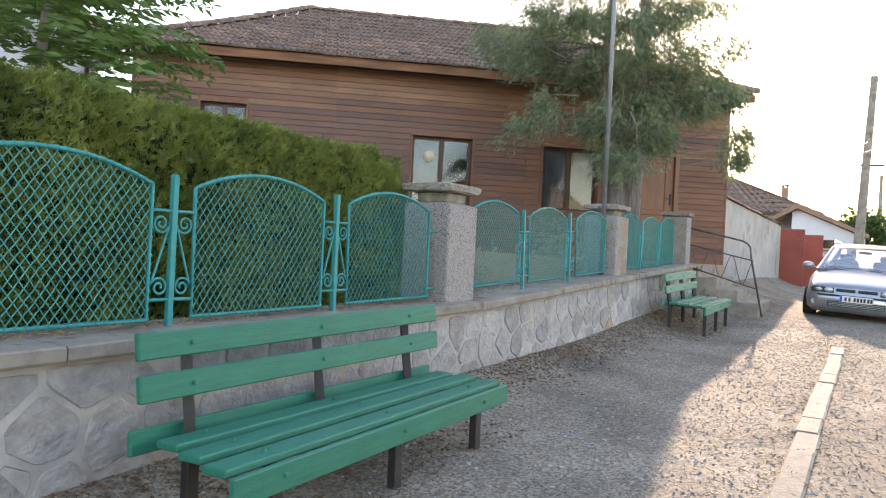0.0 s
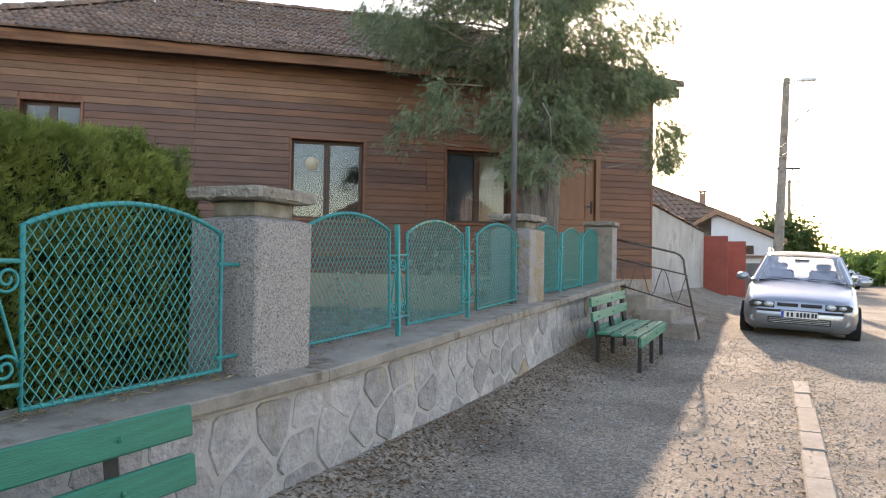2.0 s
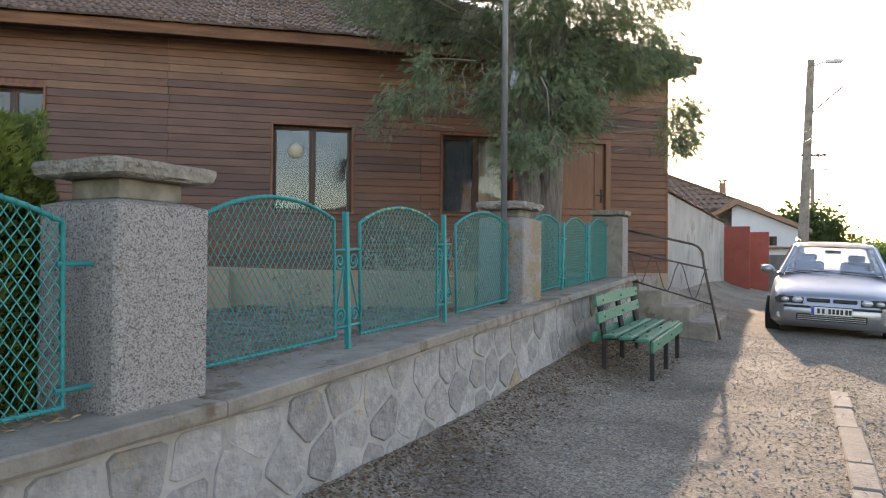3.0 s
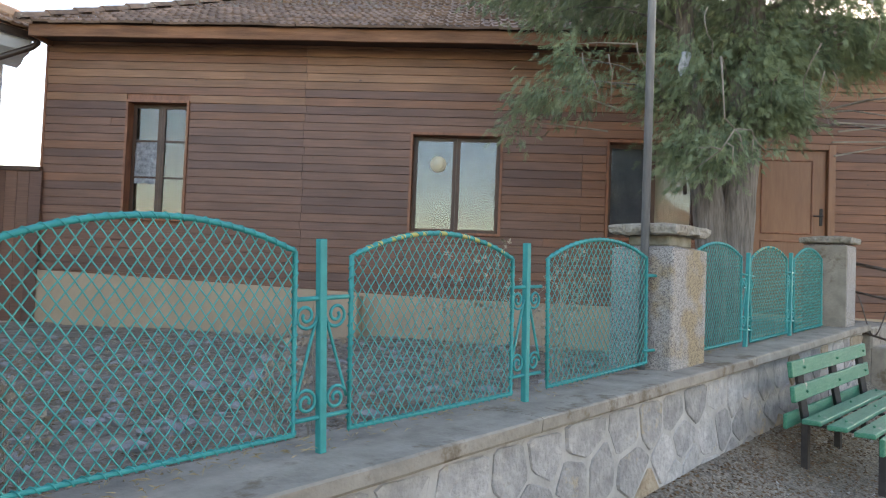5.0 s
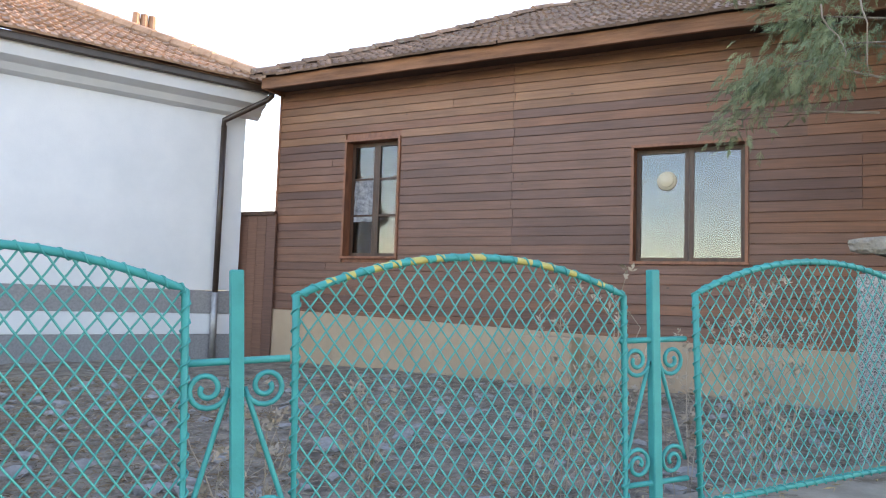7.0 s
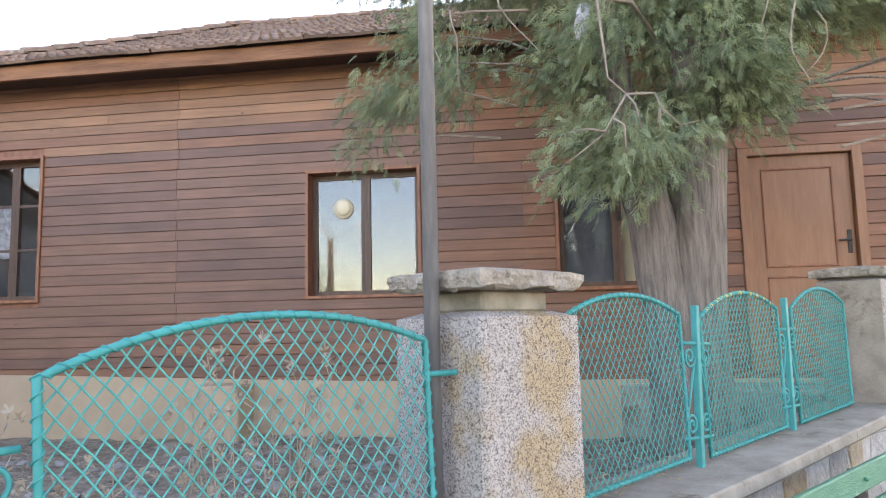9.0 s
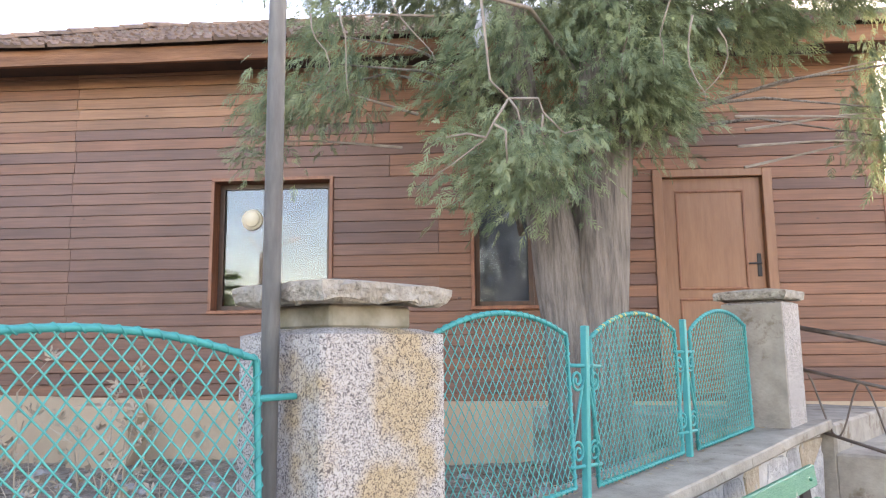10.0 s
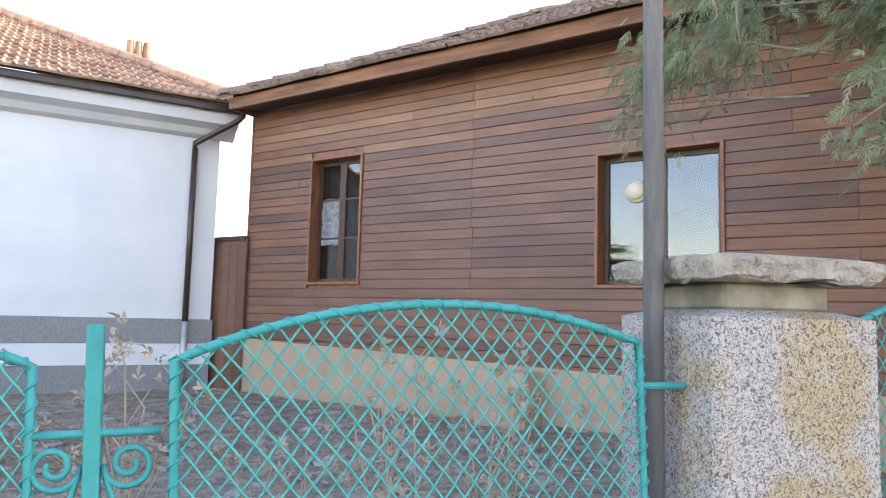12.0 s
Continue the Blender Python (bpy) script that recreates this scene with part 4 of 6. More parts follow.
box(bm, (-0.2, -0.2, -1.2), (0.2, 0.2, 0.25), None, 0.01)
box(bm, (-0.27, -0.27, 0.25), (0.27, 0.27, 0.33), None, 0.01)
part("chimney_shaft", bm, M["tile_red"], chim)
for i in (-1, 0, 1):
    bm = bmesh.new()
    bmesh.ops.create_cone(bm, cap_ends=True, segments=10, radius1=0.075, radius2=0.06, depth=0.4, matrix=pose(0.13 * i, 0, 0.52))
    part("flue", bm, M["tile_red"], chim)
bm = bmesh.new()
wp = lambda p: white.matrix_world.inverted() @ Vector(p)
tube(bm, [(0.23, 0.08, 3.42), (0.23, 0.08, 1.0)], 0.042, 10)
tube(bm, [wp((-3.5, 12.3, 4.6)), wp((-3.5, 12.3, 4.5)), wp((-3.55, 12.26, 4.43)), (0.24, 0.09, 3.5), (0.23, 0.08, 3.4)], 0.042, 10)
part("downpipe", bm, M["pipe"], white, "brown metal downpipe", True)
bm = bmesh.new()
tube(bm, [(0.23, 0.08, 1.02), (0.23, 0.08, 0.1)], 0.048, 10)
part("pipe_foot", bm, M["galva"], white, "zinc foot of the downpipe", True)

# ---- fence: pillars, panels and posts ----
def pillar(s0, s1, d0, d1, z0, z1, cap_h=0.075, over=0.07, neck=0.085, rough=0.012, tilt=0.0, label="", neck_mat="moss", shaft_mat="pebble"):
    p = empty("pillar", Matrix.Translation(st((s0 + s1) / 2, (d0 + d1) / 2, z0)) @ Matrix.Rotation(A, 4, "Z"))
    tagged(p, label, "pillar", "fence pillars")
    a, b, h = (s1 - s0) / 2, (d1 - d0) / 2, z1 - z0
    bm = bmesh.new()
    zs = frange(-0.02, h, 6)
    k = 0.012
    rings = []
    for z in zs:
        out = [(-a + k, -b), (a - k, -b), (a, -b + k), (a, b - k), (a - k, b), (-a + k, b), (-a, b - k), (-a, -b + k)]
        rings.append([bm.verts.new((x, y, z)) for x, y in out])
    for r0, r1 in zip(rings[:-1], rings[1:]):
        for j in range(8):
            bm.faces.new((r0[j], r0[(j + 1) % 8], r1[(j + 1) % 8], r1[j]))
    top = [bm.verts.new((v.co.x * 0.72, v.co.y * 0.72, h + 0.02)) for v in rings[-1]]
    for j in range(8):
        bm.faces.new((rings[-1][j], rings[-1][(j + 1) % 8], top[(j + 1) % 8], top[j]))
    bm.faces.new(top)
    part("shaft", bm, M[shaft_mat], p, "shaft of washed dark and pale pebbles")
    na, nb = a * 0.66, b * 0.66
    part("neck", boxmesh((-na, -nb, h + 0.018), (na, nb, h + 0.018 + neck), 0.01), M[neck_mat], p, "mossy cement neck under the cap")
    # the cap: a slab with a shallow pyramid top and crumbled edges
    bm = bmesh.new()
    ca, cb = a + over, b + over
    n = 12
    zc = h + 0.018 + neck
    rim = []
    for i in range(4 * n):
        e, f = divmod(i, n)
        t = f / n
        x, y = [(-ca + 2 * ca * t, -cb), (ca, -cb + 2 * cb * t), (ca - 2 * ca * t, cb), (-ca, cb - 2 * cb * t)][e]
        rim.append((x, y))
    def ring(z, f, r, seed):
        return [bm.verts.new((x * f + r * noise.noise((x * 14, y * 14, seed)), y * f + r * noise.noise((x * 14, y * 14, seed + 3)), z + r * noise.noise((x * 9, y * 9, seed + 6)))) for x, y in rim]
    rs = [ring(zc, 0.9, rough, 1), ring(zc + 0.01, 0.97, rough, 2), ring(zc + cap_h * 0.7, 1.0, rough * 0.6, 3), ring(zc + cap_h, 0.985, rough * 0.4, 4), ring(zc + cap_h + 0.02, 0.4, 0.002, 5)]
    for r0, r1 in zip(rs[:-1], rs[1:]):
        for j in range(len(rim)):
            k2 = (j + 1) % len(rim)
            bm.faces.new((r0[j], r0[k2], r1[k2], r1[j]))
    bm.faces.new(rs[0][::-1])
    bm.faces.new(rs[-1])
    c = part("cap", bm, M["cap"], p, "weathered concrete cap")
    c.matrix_basis = pose(0, 0, 0, 0, tilt, 0)
    return p


def plaster_face(p, s0, s1, d0, d1, z0, z1):
    a, b = (s1 - s0) / 2, (d1 - d0) / 2
    part("plaster_face", boxmesh((-a - 0.012, -b + 0.004, -0.01), (-a + 0.004, b - 0.004, z1 - z0 - 0.004), 0.003), M["concrete"], p, "bare grey plaster on one face")


pillar(4.155, 4.61, -0.33, 0.1, coping_z(4.2) - 0.01, 1.612, over=0.02, cap_h=0.062, label="square fence pillar of washed pebbles with a concrete cap")
pillar(8.36, 8.87, -0.325, 0.108, coping_z(8.3) - 0.015, 1.79, over=0.02, rough=0.022, neck=0.075, cap_h=0.06, shaft_mat="pebble_stained", label="yellow-stained pebble pillar with a crumbling concrete cap beside the pole")
END_PILLAR = pillar(12.09, 12.43, -0.24, 0.17, coping_z(12.1) - 0.015, 2.02, over=0.035, rough=0.015, neck=0.005, cap_h=0.06, label="plastered end pillar with a concrete cap at the steps")

plaster_face(END_PILLAR, 12.09, 12.43, -0.24, 0.17, coping_z(12.1) - 0.015, 2.02)

PW, PH, ARCH = 0.975, 0.645, 0.105


def arch_z(x):
    """The upper edge of a panel, x from 0 to PW."""
    c = (PW / 2) ** 2
    r = (c + ARCH ** 2) / (2 * ARCH)
    return PH + math.sqrt(r * r - (x - PW / 2) ** 2) - (r - ARCH)


def frame_path(n=40):
    pts = [(0, 0, 0), (PW, 0, 0), (PW, 0, PH)]
    pts += [(PW - PW * i / n, 0, arch_z(PW - PW * i / n)) for i in range(1, n)]
    pts += [(0, 0, PH)]
    return [Vector(p) for p in pts]


def helix(pts, r, pitch, n=7):
    """A winding round a closed path."""
    out = []
    path = pts + [pts[0]]
    ph = 0.0
    for a, b in zip(path[:-1], path[1:]):
        t = b - a
        ln = t.length
        t.normalize()
        v = Vector((0, 1, 0))
        u = v.cross(t).normalized()
        k = max(2, int(ln / pitch * n))
        for i in range(k):
            q = ph + 2 * math.pi * (ln * i / k) / pitch
            out.append(a + t * (ln * i / k) + (u * math.cos(q) + v * math.sin(q)) * r)
        ph += 2 * math.pi * ln / pitch
    return out


def wire_mesh_bm(cw, ch, r):
    bm = bmesh.new()
    k = cw / ch
    span = PH + ARCH
    def clip(x0, sgn):
        pts = []
        for j in range(121):
            z = span * j / 120
            xx = x0 + sgn * k * z
            if 0.006 < xx < PW - 0.006 and z < arch_z(xx) - 0.004:
                pts.append((xx, z))
        return pts
    for sgn in (1, -1):
        x = -span * k if sgn > 0 else 0.0
        end = PW if sgn > 0 else PW + span * k
        while x < end:
            p = clip(x, sgn)
            if len(p) > 1:
                a, b = p[0], p[-1]
                nn = max(2, int((b[1] - a[1]) / ch * 2) + 1)
                pts = []
                for j in range(nn):
                    t = j / (nn - 1)
                    z = a[1] + (b[1] - a[1]) * t
                    xx = a[0] + (b[0] - a[0]) * t
                    pts.append((xx + 0.0022 * math.sin(z * 37 + x * 9), sgn * 0.0022 + 0.0018 * math.cos(math.pi * 2 * z / ch), z))
                tube(bm, pts, r, 4, cap=False)
            x += cw
    return bm


FRAME_BM = bmesh.new()
tube(FRAME_BM, frame_path(), 0.0098, 8, closed=True)
FRAME = mesh_from("panel_frame", FRAME_BM, M["teal"], True)
FRAME_YBM = bmesh.new()
tube(FRAME_YBM, frame_path(), 0.0098, 8, closed=True)
for f in FRAME_YBM.faces:
    c = f.calc_center_median()
    if c.z > PH + 0.03 and noise.noise((c.x * 26, 0, 3)) > 0.0:
        f.material_index = 1
FRAME_Y = mesh_from("panel_frame", FRAME_YBM, [M["teal"], M["yellow"]], True)
WIRE = mesh_from("wire_mesh", wire_mesh_bm(0.0435, 0.06, 0.0025), M["wire"], True)
HB = bmesh.new()
tube(HB, helix(frame_path(), 0.0112, 0.043), 0.0027, 5, closed=True)
WRAP = mesh_from("wire_wrap", HB, M["teal"], True)


def panel(s, z, s2, z2, yellow=False, d=0.0, label="turquoise arched wire fence section in a tube frame"):
    tilt = math.degrees(math.atan2(z2 - z, s2 - s))
    p = empty("mesh_fence", Matrix.Translation(st(s, d, z)) @ Matrix.Rotation(A + math.atan2(d, s2 - s), 4, "Z") @ pose(0, 0, 0, 0, -tilt, 0) @ Matrix.Diagonal(((s2 - s) / PW, 1, 1, 1)))
    tagged(p, label, "fence", "fence sections")
    part("frame", FRAME_Y if yellow else FRAME, None, p)
    part("wire_mesh", WIRE, None, p)
    part("wire_wrap", WRAP, None, p)
    return p


def spiral(c, r0, turns, start, hand, n=26):
    out = []
    for i in range(n + 1):
        t = i / n
        a = start + hand * 2 * math.pi * turns * t
        r = r0 * (1 - 0.78 * t)
        out.append(Vector((c[0] + r * math.cos(a), 0, c[1] + r * math.sin(a))))
    return out


def scroll_bm(side):
    """A flat-bar scroll between a post and a panel: curl on top beside the post, long stem, curl at the foot beside the panel."""
    bm = bmesh.new()
    r = 0.05
    top = spiral((side * 0.068, 0.498), r, 1.6, 0 if side < 0 else math.pi, -side * -1)
    up = [p for p in top[::-1]]
    bot = spiral((side * 0.066, 0.19), r, 1.6, math.pi if side < 0 else 0, side)
    # the stem joins the two outer ends
    a, b = top[0], bot[0]
    stem = [a.lerp(b, t) for t in (0.12, 0.5, 0.88)]
    tube(bm, up + stem + bot, 0.0065, 6)
    return bm


SCROLL = {}
for side in (-1, 1):
    SCROLL[side] = mesh_from("scroll", scroll_bm(side), M["teal"], True)


def post(s, z, h=0.738, lean=0.0, d=0.0, label="turquoise square steel fence post with scrolls"):
    p = empty("fence_post", Matrix.Translation(st(s, d, z)) @ Matrix.Rotation(A, 4, "Z") @ pose(0, 0, 0, 0, lean, 0))
    tagged(p, label, "fence post", "fence posts")
    part("post", boxmesh((-0.0155, -0.0155, -0.03), (0.0155, 0.0155, h), 0.003), M["teal"], p)
    for z1 in (0.13, 0.56):
        bm = bmesh.new()
        tube(bm, [(-0.125, 0, z1), (0.125, 0, z1)], 0.0085, 8)
        part("crossbar", bm, M["teal"], p, smooth=True)
    for side in (-1, 1):
        part("scroll", SCROLL[side], None, p)
    return p


PANELS = [(0.59, 0.85, 1.565, 0.852, False), (-0.65, 0.84, 0.33, 0.847, False), (1.82, 0.857, 2.8, 0.867, False), (3.05, 0.874, 4.03, 0.89, False), (4.68, 0.945, 5.66, 0.985, False),
          (5.91, 0.98, 6.9, 1.012, True), (7.17, 1.026, 8.25, 1.075, False), (8.87, 1.106, 9.79, 1.15, False), (9.98, 1.135, 10.85, 1.178, True), (11.04, 1.18, 11.88, 1.22, False)]
for s, z, s2, z2, yel in PANELS:
    panel(s, z, s2, z2, yel, 0.02 if s == 7.17 else 0.0)
for s, lean in ((0.46, 0), (1.69, 0), (2.925, -0.5), (5.785, -3.0), (7.015, -2.0), (9.88, 2.5), (10.93, 0)):
    post(s, coping_z(s), 0.775 if 5 < s < 8 else 0.738, lean)
# hinge lugs between panels and pillars
for s, d, z in ((4.08, 0.0, 1.39), (4.08, 0.0, 0.95), (8.29, 0.0, 1.615), (8.29, 0.0, 1.15)):
    bm = bmesh.new()
    tube(bm, [(-0.05, 0, 0), (0.09, 0, 0)], 0.0095, 8)
    o = part("hinge_lug", bm, M["teal"], m=Matrix.Translation(st(s - 0.03, d, z)) @ Matrix.Rotation(A, 4, "Z"))
    tagged(o, "turquoise hinge lug set into the pillar", "hinge", "hinge lugs")

# steel pole beside the second pillar
bm = bmesh.new()
tube(bm, [(0, 0, 0), (0, 0, 6.5)], 0.0265, 16)
pole_thing = empty("steel_pole", Matrix.Translation(st(8.3, -0.055, coping_z(8) - 0.01)))
tagged(pole_thing, "tall grey steel pole standing on the coping by a pillar", "pole")
part("shaft", bm, M["pole"], pole_thing, smooth=True)

# ---- benches ----
def bench(m, paint, label, length=2.17, drop=0.0):
    b = empty("bench", m)
    tagged(b, label, "bench", "benches")
    x0, x1 = 0, length
    rnd = random.Random(len(label))
    # local: x along, y towards the wall, z up; seat front at y = 0
    def board(name, lo, hi, rx=0.0, piv=(0, 0, 0)):
        o = part(name, boxmesh(lo, hi, 0.006), M[paint], b)
        o.matrix_basis = Matrix.Translation(piv) @ pose(0, 0, 0, rx, rnd.uniform(-0.25, 0.25), rnd.uniform(-0.3, 0.3))
        return o
    board("backrest_board", (x0, -0.016, -0.054), (x1, 0.016, 0.054), -7, (0, 0.55, 0.80 - drop))
    board("backrest_board", (x0, -0.016, -0.054), (x1, 0.016, 0.054), -7, (0, 0.53, 0.635 - drop))
    for i, y in enumerate((0.10, 0.265, 0.43)):
        board("seat_board", (x0 + 0.03 * i, -0.062, -0.016), (x1 - 0.02 * i, 0.062, 0.016), -1.5, (0, y, 0.41 + 0.008 * i))
    board("front_board", (x0, -0.015, -0.055), (x1, 0.015, 0.055), 0, (0, 0.005, 0.35))
    board("rear_board", (x0, -0.014, -0.05), (x1, 0.014, 0.05), 0, (0, 0.575, 0.42))
    for x in (0.25, 1.06, 1.86):
        for y, za, zb in ((0.045, -0.12, 0.385), (0.515, -0.14, 0.40)):
            bm = bmesh.new()
            box(bm, (x - 0.03, y - 0.022, za), (x + 0.03, y + 0.022, zb), None, 0.003)
            part("leg", bm, M["iron"], b)
        bm = bmesh.new()
        tube(bm, [(x, 0.515, 0.38), (x, 0.548, 0.6 - drop), (x, 0.577, 0.84 - drop)], 0.03, 4)
        box(bm, (x - 0.02, 0.022, 0.372), (x + 0.02, 0.53, 0.392))
        part("support", bm, M["iron"], b)
        for y, z in ((0.508, 0.635 - drop), (0.528, 0.80 - drop), (0.10, 0.43), (0.265, 0.438), (0.43, 0.446), (-0.012, 0.36)):
            bm = bmesh.new()
            bmesh.ops.create_uvsphere(bm, u_segments=8, v_segments=5, radius=0.0105, matrix=pose(x, y, z))
            part("bolt", bm, M[paint], b)
    return b


bench(Matrix.Translation(st(1.16, 1.06, 0.02)) @ Matrix.Rotation(A, 4, "Z") @ pose(0, 0, 0, 0, -0.7, 0), "green", "green-painted slatted park bench on dark iron legs")
bench(Matrix.Translation(st(9.32, 1.06, 0.25)) @ Matrix.Rotation(A, 4, "Z") @ pose(0, 0, 0, 0, -1.2, 0), "green_worn", "weathered green bench with flaking paint by the steps", 2.0, 0.03)

# ---- stones set in the face of the low wall, one by one ----
def clip_cell(poly, a, b):
    """Keep what of poly lies nearer to a than to b."""
    mx, my, nx, ny = (a[0] + b[0]) / 2, (a[1] + b[1]) / 2, b[0] - a[0], b[1] - a[1]
    out = []
    for i, p in enumerate(poly):
        q = poly[(i + 1) % len(poly)]
        dp, dq = (p[0] - mx) * nx + (p[1] - my) * ny, (q[0] - mx) * nx + (q[1] - my) * ny
        if dp <= 0:
            out.append(p)
        if dp * dq < 0:
            t = dp / (dp - dq)
            out.append((p[0] + (q[0] - p[0]) * t, p[1] + (q[1] - p[1]) * t))
    return out


def make_stones():
    rnd = random.Random(21)
    pts = []
    rows = 3
    cw = 0.31
    for i in range(int((WALL_END + 1.5) / cw)):
        for j in range(rows):
            s = -1.4 + (i + 0.5 * (j % 2)) * cw + rnd.uniform(-0.09, 0.09)
            pts.append((s, 0.09 + (j + 0.5) / rows * 0.68 + rnd.uniform(-0.06, 0.06) + 0.042 * max(s - 4.2, 0)))
    for k, a in enumerate(pts):
        s = a[0]
        lo, hi = street_z(s, 0.25) - 0.12, coping_z(s) - 0.085
        cell = [(max(s - 0.5, -1.6), lo), (min(s + 0.5, WALL_END - 0.08), lo), (min(s + 0.5, WALL_END - 0.08), hi), (max(s - 0.5, -1.6), hi)]
        for b in pts:
            if b is not a and abs(b[0] - s) < 0.9 and cell:
                cell = clip_cell(cell, a, b)
        if len(cell) < 3:
            continue
        cx, cz = sum(p[0] for p in cell) / len(cell), sum(p[1] for p in cell) / len(cell)
        if max(p[0] for p in cell) - min(p[0] for p in cell) < 0.09:
            continue
        # cut the corners and pull in from the joint
        ring = []
        gap = rnd.uniform(0.007, 0.02)
        for i, p in enumerate(cell):
            for q, f in ((cell[i - 1], 0.13), (cell[(i + 1) % len(cell)], 0.13)):
                x, z = p[0] + (q[0] - p[0]) * f, p[1] + (q[1] - p[1]) * f
                dx, dz = cx - x, cz - z
                ln = math.hypot(dx, dz) or 1
                w = gap + rnd.uniform(-0.006, 0.006)
                ring.append((x + dx / ln * w, z + dz / ln * w))
        bm = bmesh.new()
        h = rnd.uniform(0.0, 0.009)
        tilt = rnd.uniform(-0.04, 0.04), rnd.uniform(-0.04, 0.04)
        base = [bm.verts.new((x, -0.198, z)) for x, z in ring]
        mid = [bm.verts.new((cx + (x - cx) * 0.97, -0.205 - h * 0.7, cz + (z - cz) * 0.97)) for x, z in ring]
        top = [bm.verts.new((cx + (x - cx) * 0.93, -0.207 - h + tilt[0] * (x - cx) + tilt[1] * (z - cz), cz + (z - cz) * 0.93)) for x, z in ring]
        for r0, r1 in ((base, mid), (mid, top)):
            for i in range(len(ring)):
                j = (i + 1) % len(ring)
                bm.faces.new((r0[i], r0[j], r1[j], r1[i]))
        bm.faces.new(top)
        part("stone", bm, M["stone_ochre" if rnd.random() < 0.05 else "stone"], low_wall)


# ---- kerb ----
kerb = empty("kerb", STREET)
tagged(kerb, "row of worn pale concrete kerb stones flush with the pavement", "kerb", kind="structure")
rnd = random.Random(2)
s0 = -2.4
while s0 < 9.4:
    ln = rnd.choice((0.46, 0.5, 0.98, 0.95, 0.7))
    s1 = s0 + ln - 0.012
    dd = rnd.uniform(-0.015, 0.015)
    bm = bmesh.new()
    z0, z1 = street_z(s0, 2.6) + rnd.uniform(0.012, 0.03), street_z(s1, 2.6) + rnd.uniform(0.012, 0.03)
    d0, d1 = 2.53 + dd, 2.68 + dd
    out = [(s0, d0), (s1, d0 + rnd.uniform(-0.01, 0.01)), (s1 - 0.004, d1), (s0, d1)]
    top = [bm.verts.new((a + (0.012 if a < (s0 + s1) / 2 else -0.012), -(b + (0.012 if b < 2.6 + dd else -0.012)), (z0 if a < (s0 + s1) / 2 else z1))) for a, b in out]
    mid = [bm.verts.new((a, -b, (z0 if a < (s0 + s1) / 2 else z1) - 0.014)) for a, b in out]
    bot = [bm.verts.new((a, -b, z0 - 0.2)) for a, b in out]
    for r0, r1 in ((bot, mid), (mid, top)):
        for i in range(4):
            j = (i + 1) % 4
            bm.faces.new((r0[i], r0[j], r1[j], r1[i]))
    bm.faces.new(top)
    part("kerb_stone", bm, M["kerb"], kerb)
    s0 += ln

# ---- steps and handrail ----
steps = empty("steps", STREET @ Matrix.Translation((12.75, 0, 0)))
tagged(steps, "mossy concrete entrance steps going down to the pavement", "steps")
for i, (d0, d1, z) in enumerate(((-2.6, 0.28, 1.2), (0.26, 0.6, 1.0), (0.58, 0.95, 0.8), (0.93, 1.3, 0.6))):
    part("step", boxmesh((-0.1, -d1, 0.1), (1.55 + 0.1 * i, -d0, z), 0.018), M["concrete"], steps)
rail = empty("handrail", STREET @ Matrix.Translation((12.6, 0, 0)))
tagged(rail, "thin rusty steel handrail with wavy infill beside the steps", "handrail")
rl = lambda d, z: (0, -d, z)
bm = bmesh.new()
tube(bm, [rl(0.0, 1.885), rl(0.5, 1.775), rl(1.0, 1.66), rl(1.08, 1.62), rl(1.13, 1.55), rl(1.15, 1.38), rl(1.36, 0.38)], 0.017, 8)
part("top_rail", bm, M["rail"], rail, smooth=True)
for za, zb, db in ((1.59, 1.33, 1.16), (1.2, 0.85, 1.24)):
    bm = bmesh.new()
    tube(bm, [rl(0.0, za), rl(db, zb)], 0.012, 6)
    part("middle_rail", bm, M["rail"], rail, smooth=True)
for k in range(3):
    bm = bmesh.new()
    pts = []
    for i in range(17):
        t = i / 16
        d = 0.12 + 0.36 * k + 0.36 * t
        top_z, low_z = 1.59 - 0.224 * d, 1.2 - 0.28 * d
        pts.append(rl(d, low_z + (top_z - low_z) * (0.5 + 0.5 * math.cos(2 * math.pi * t))))
    tube(bm, pts, 0.007, 5)
    part("wavy_bar", bm, M["rail"], rail, smooth=True)

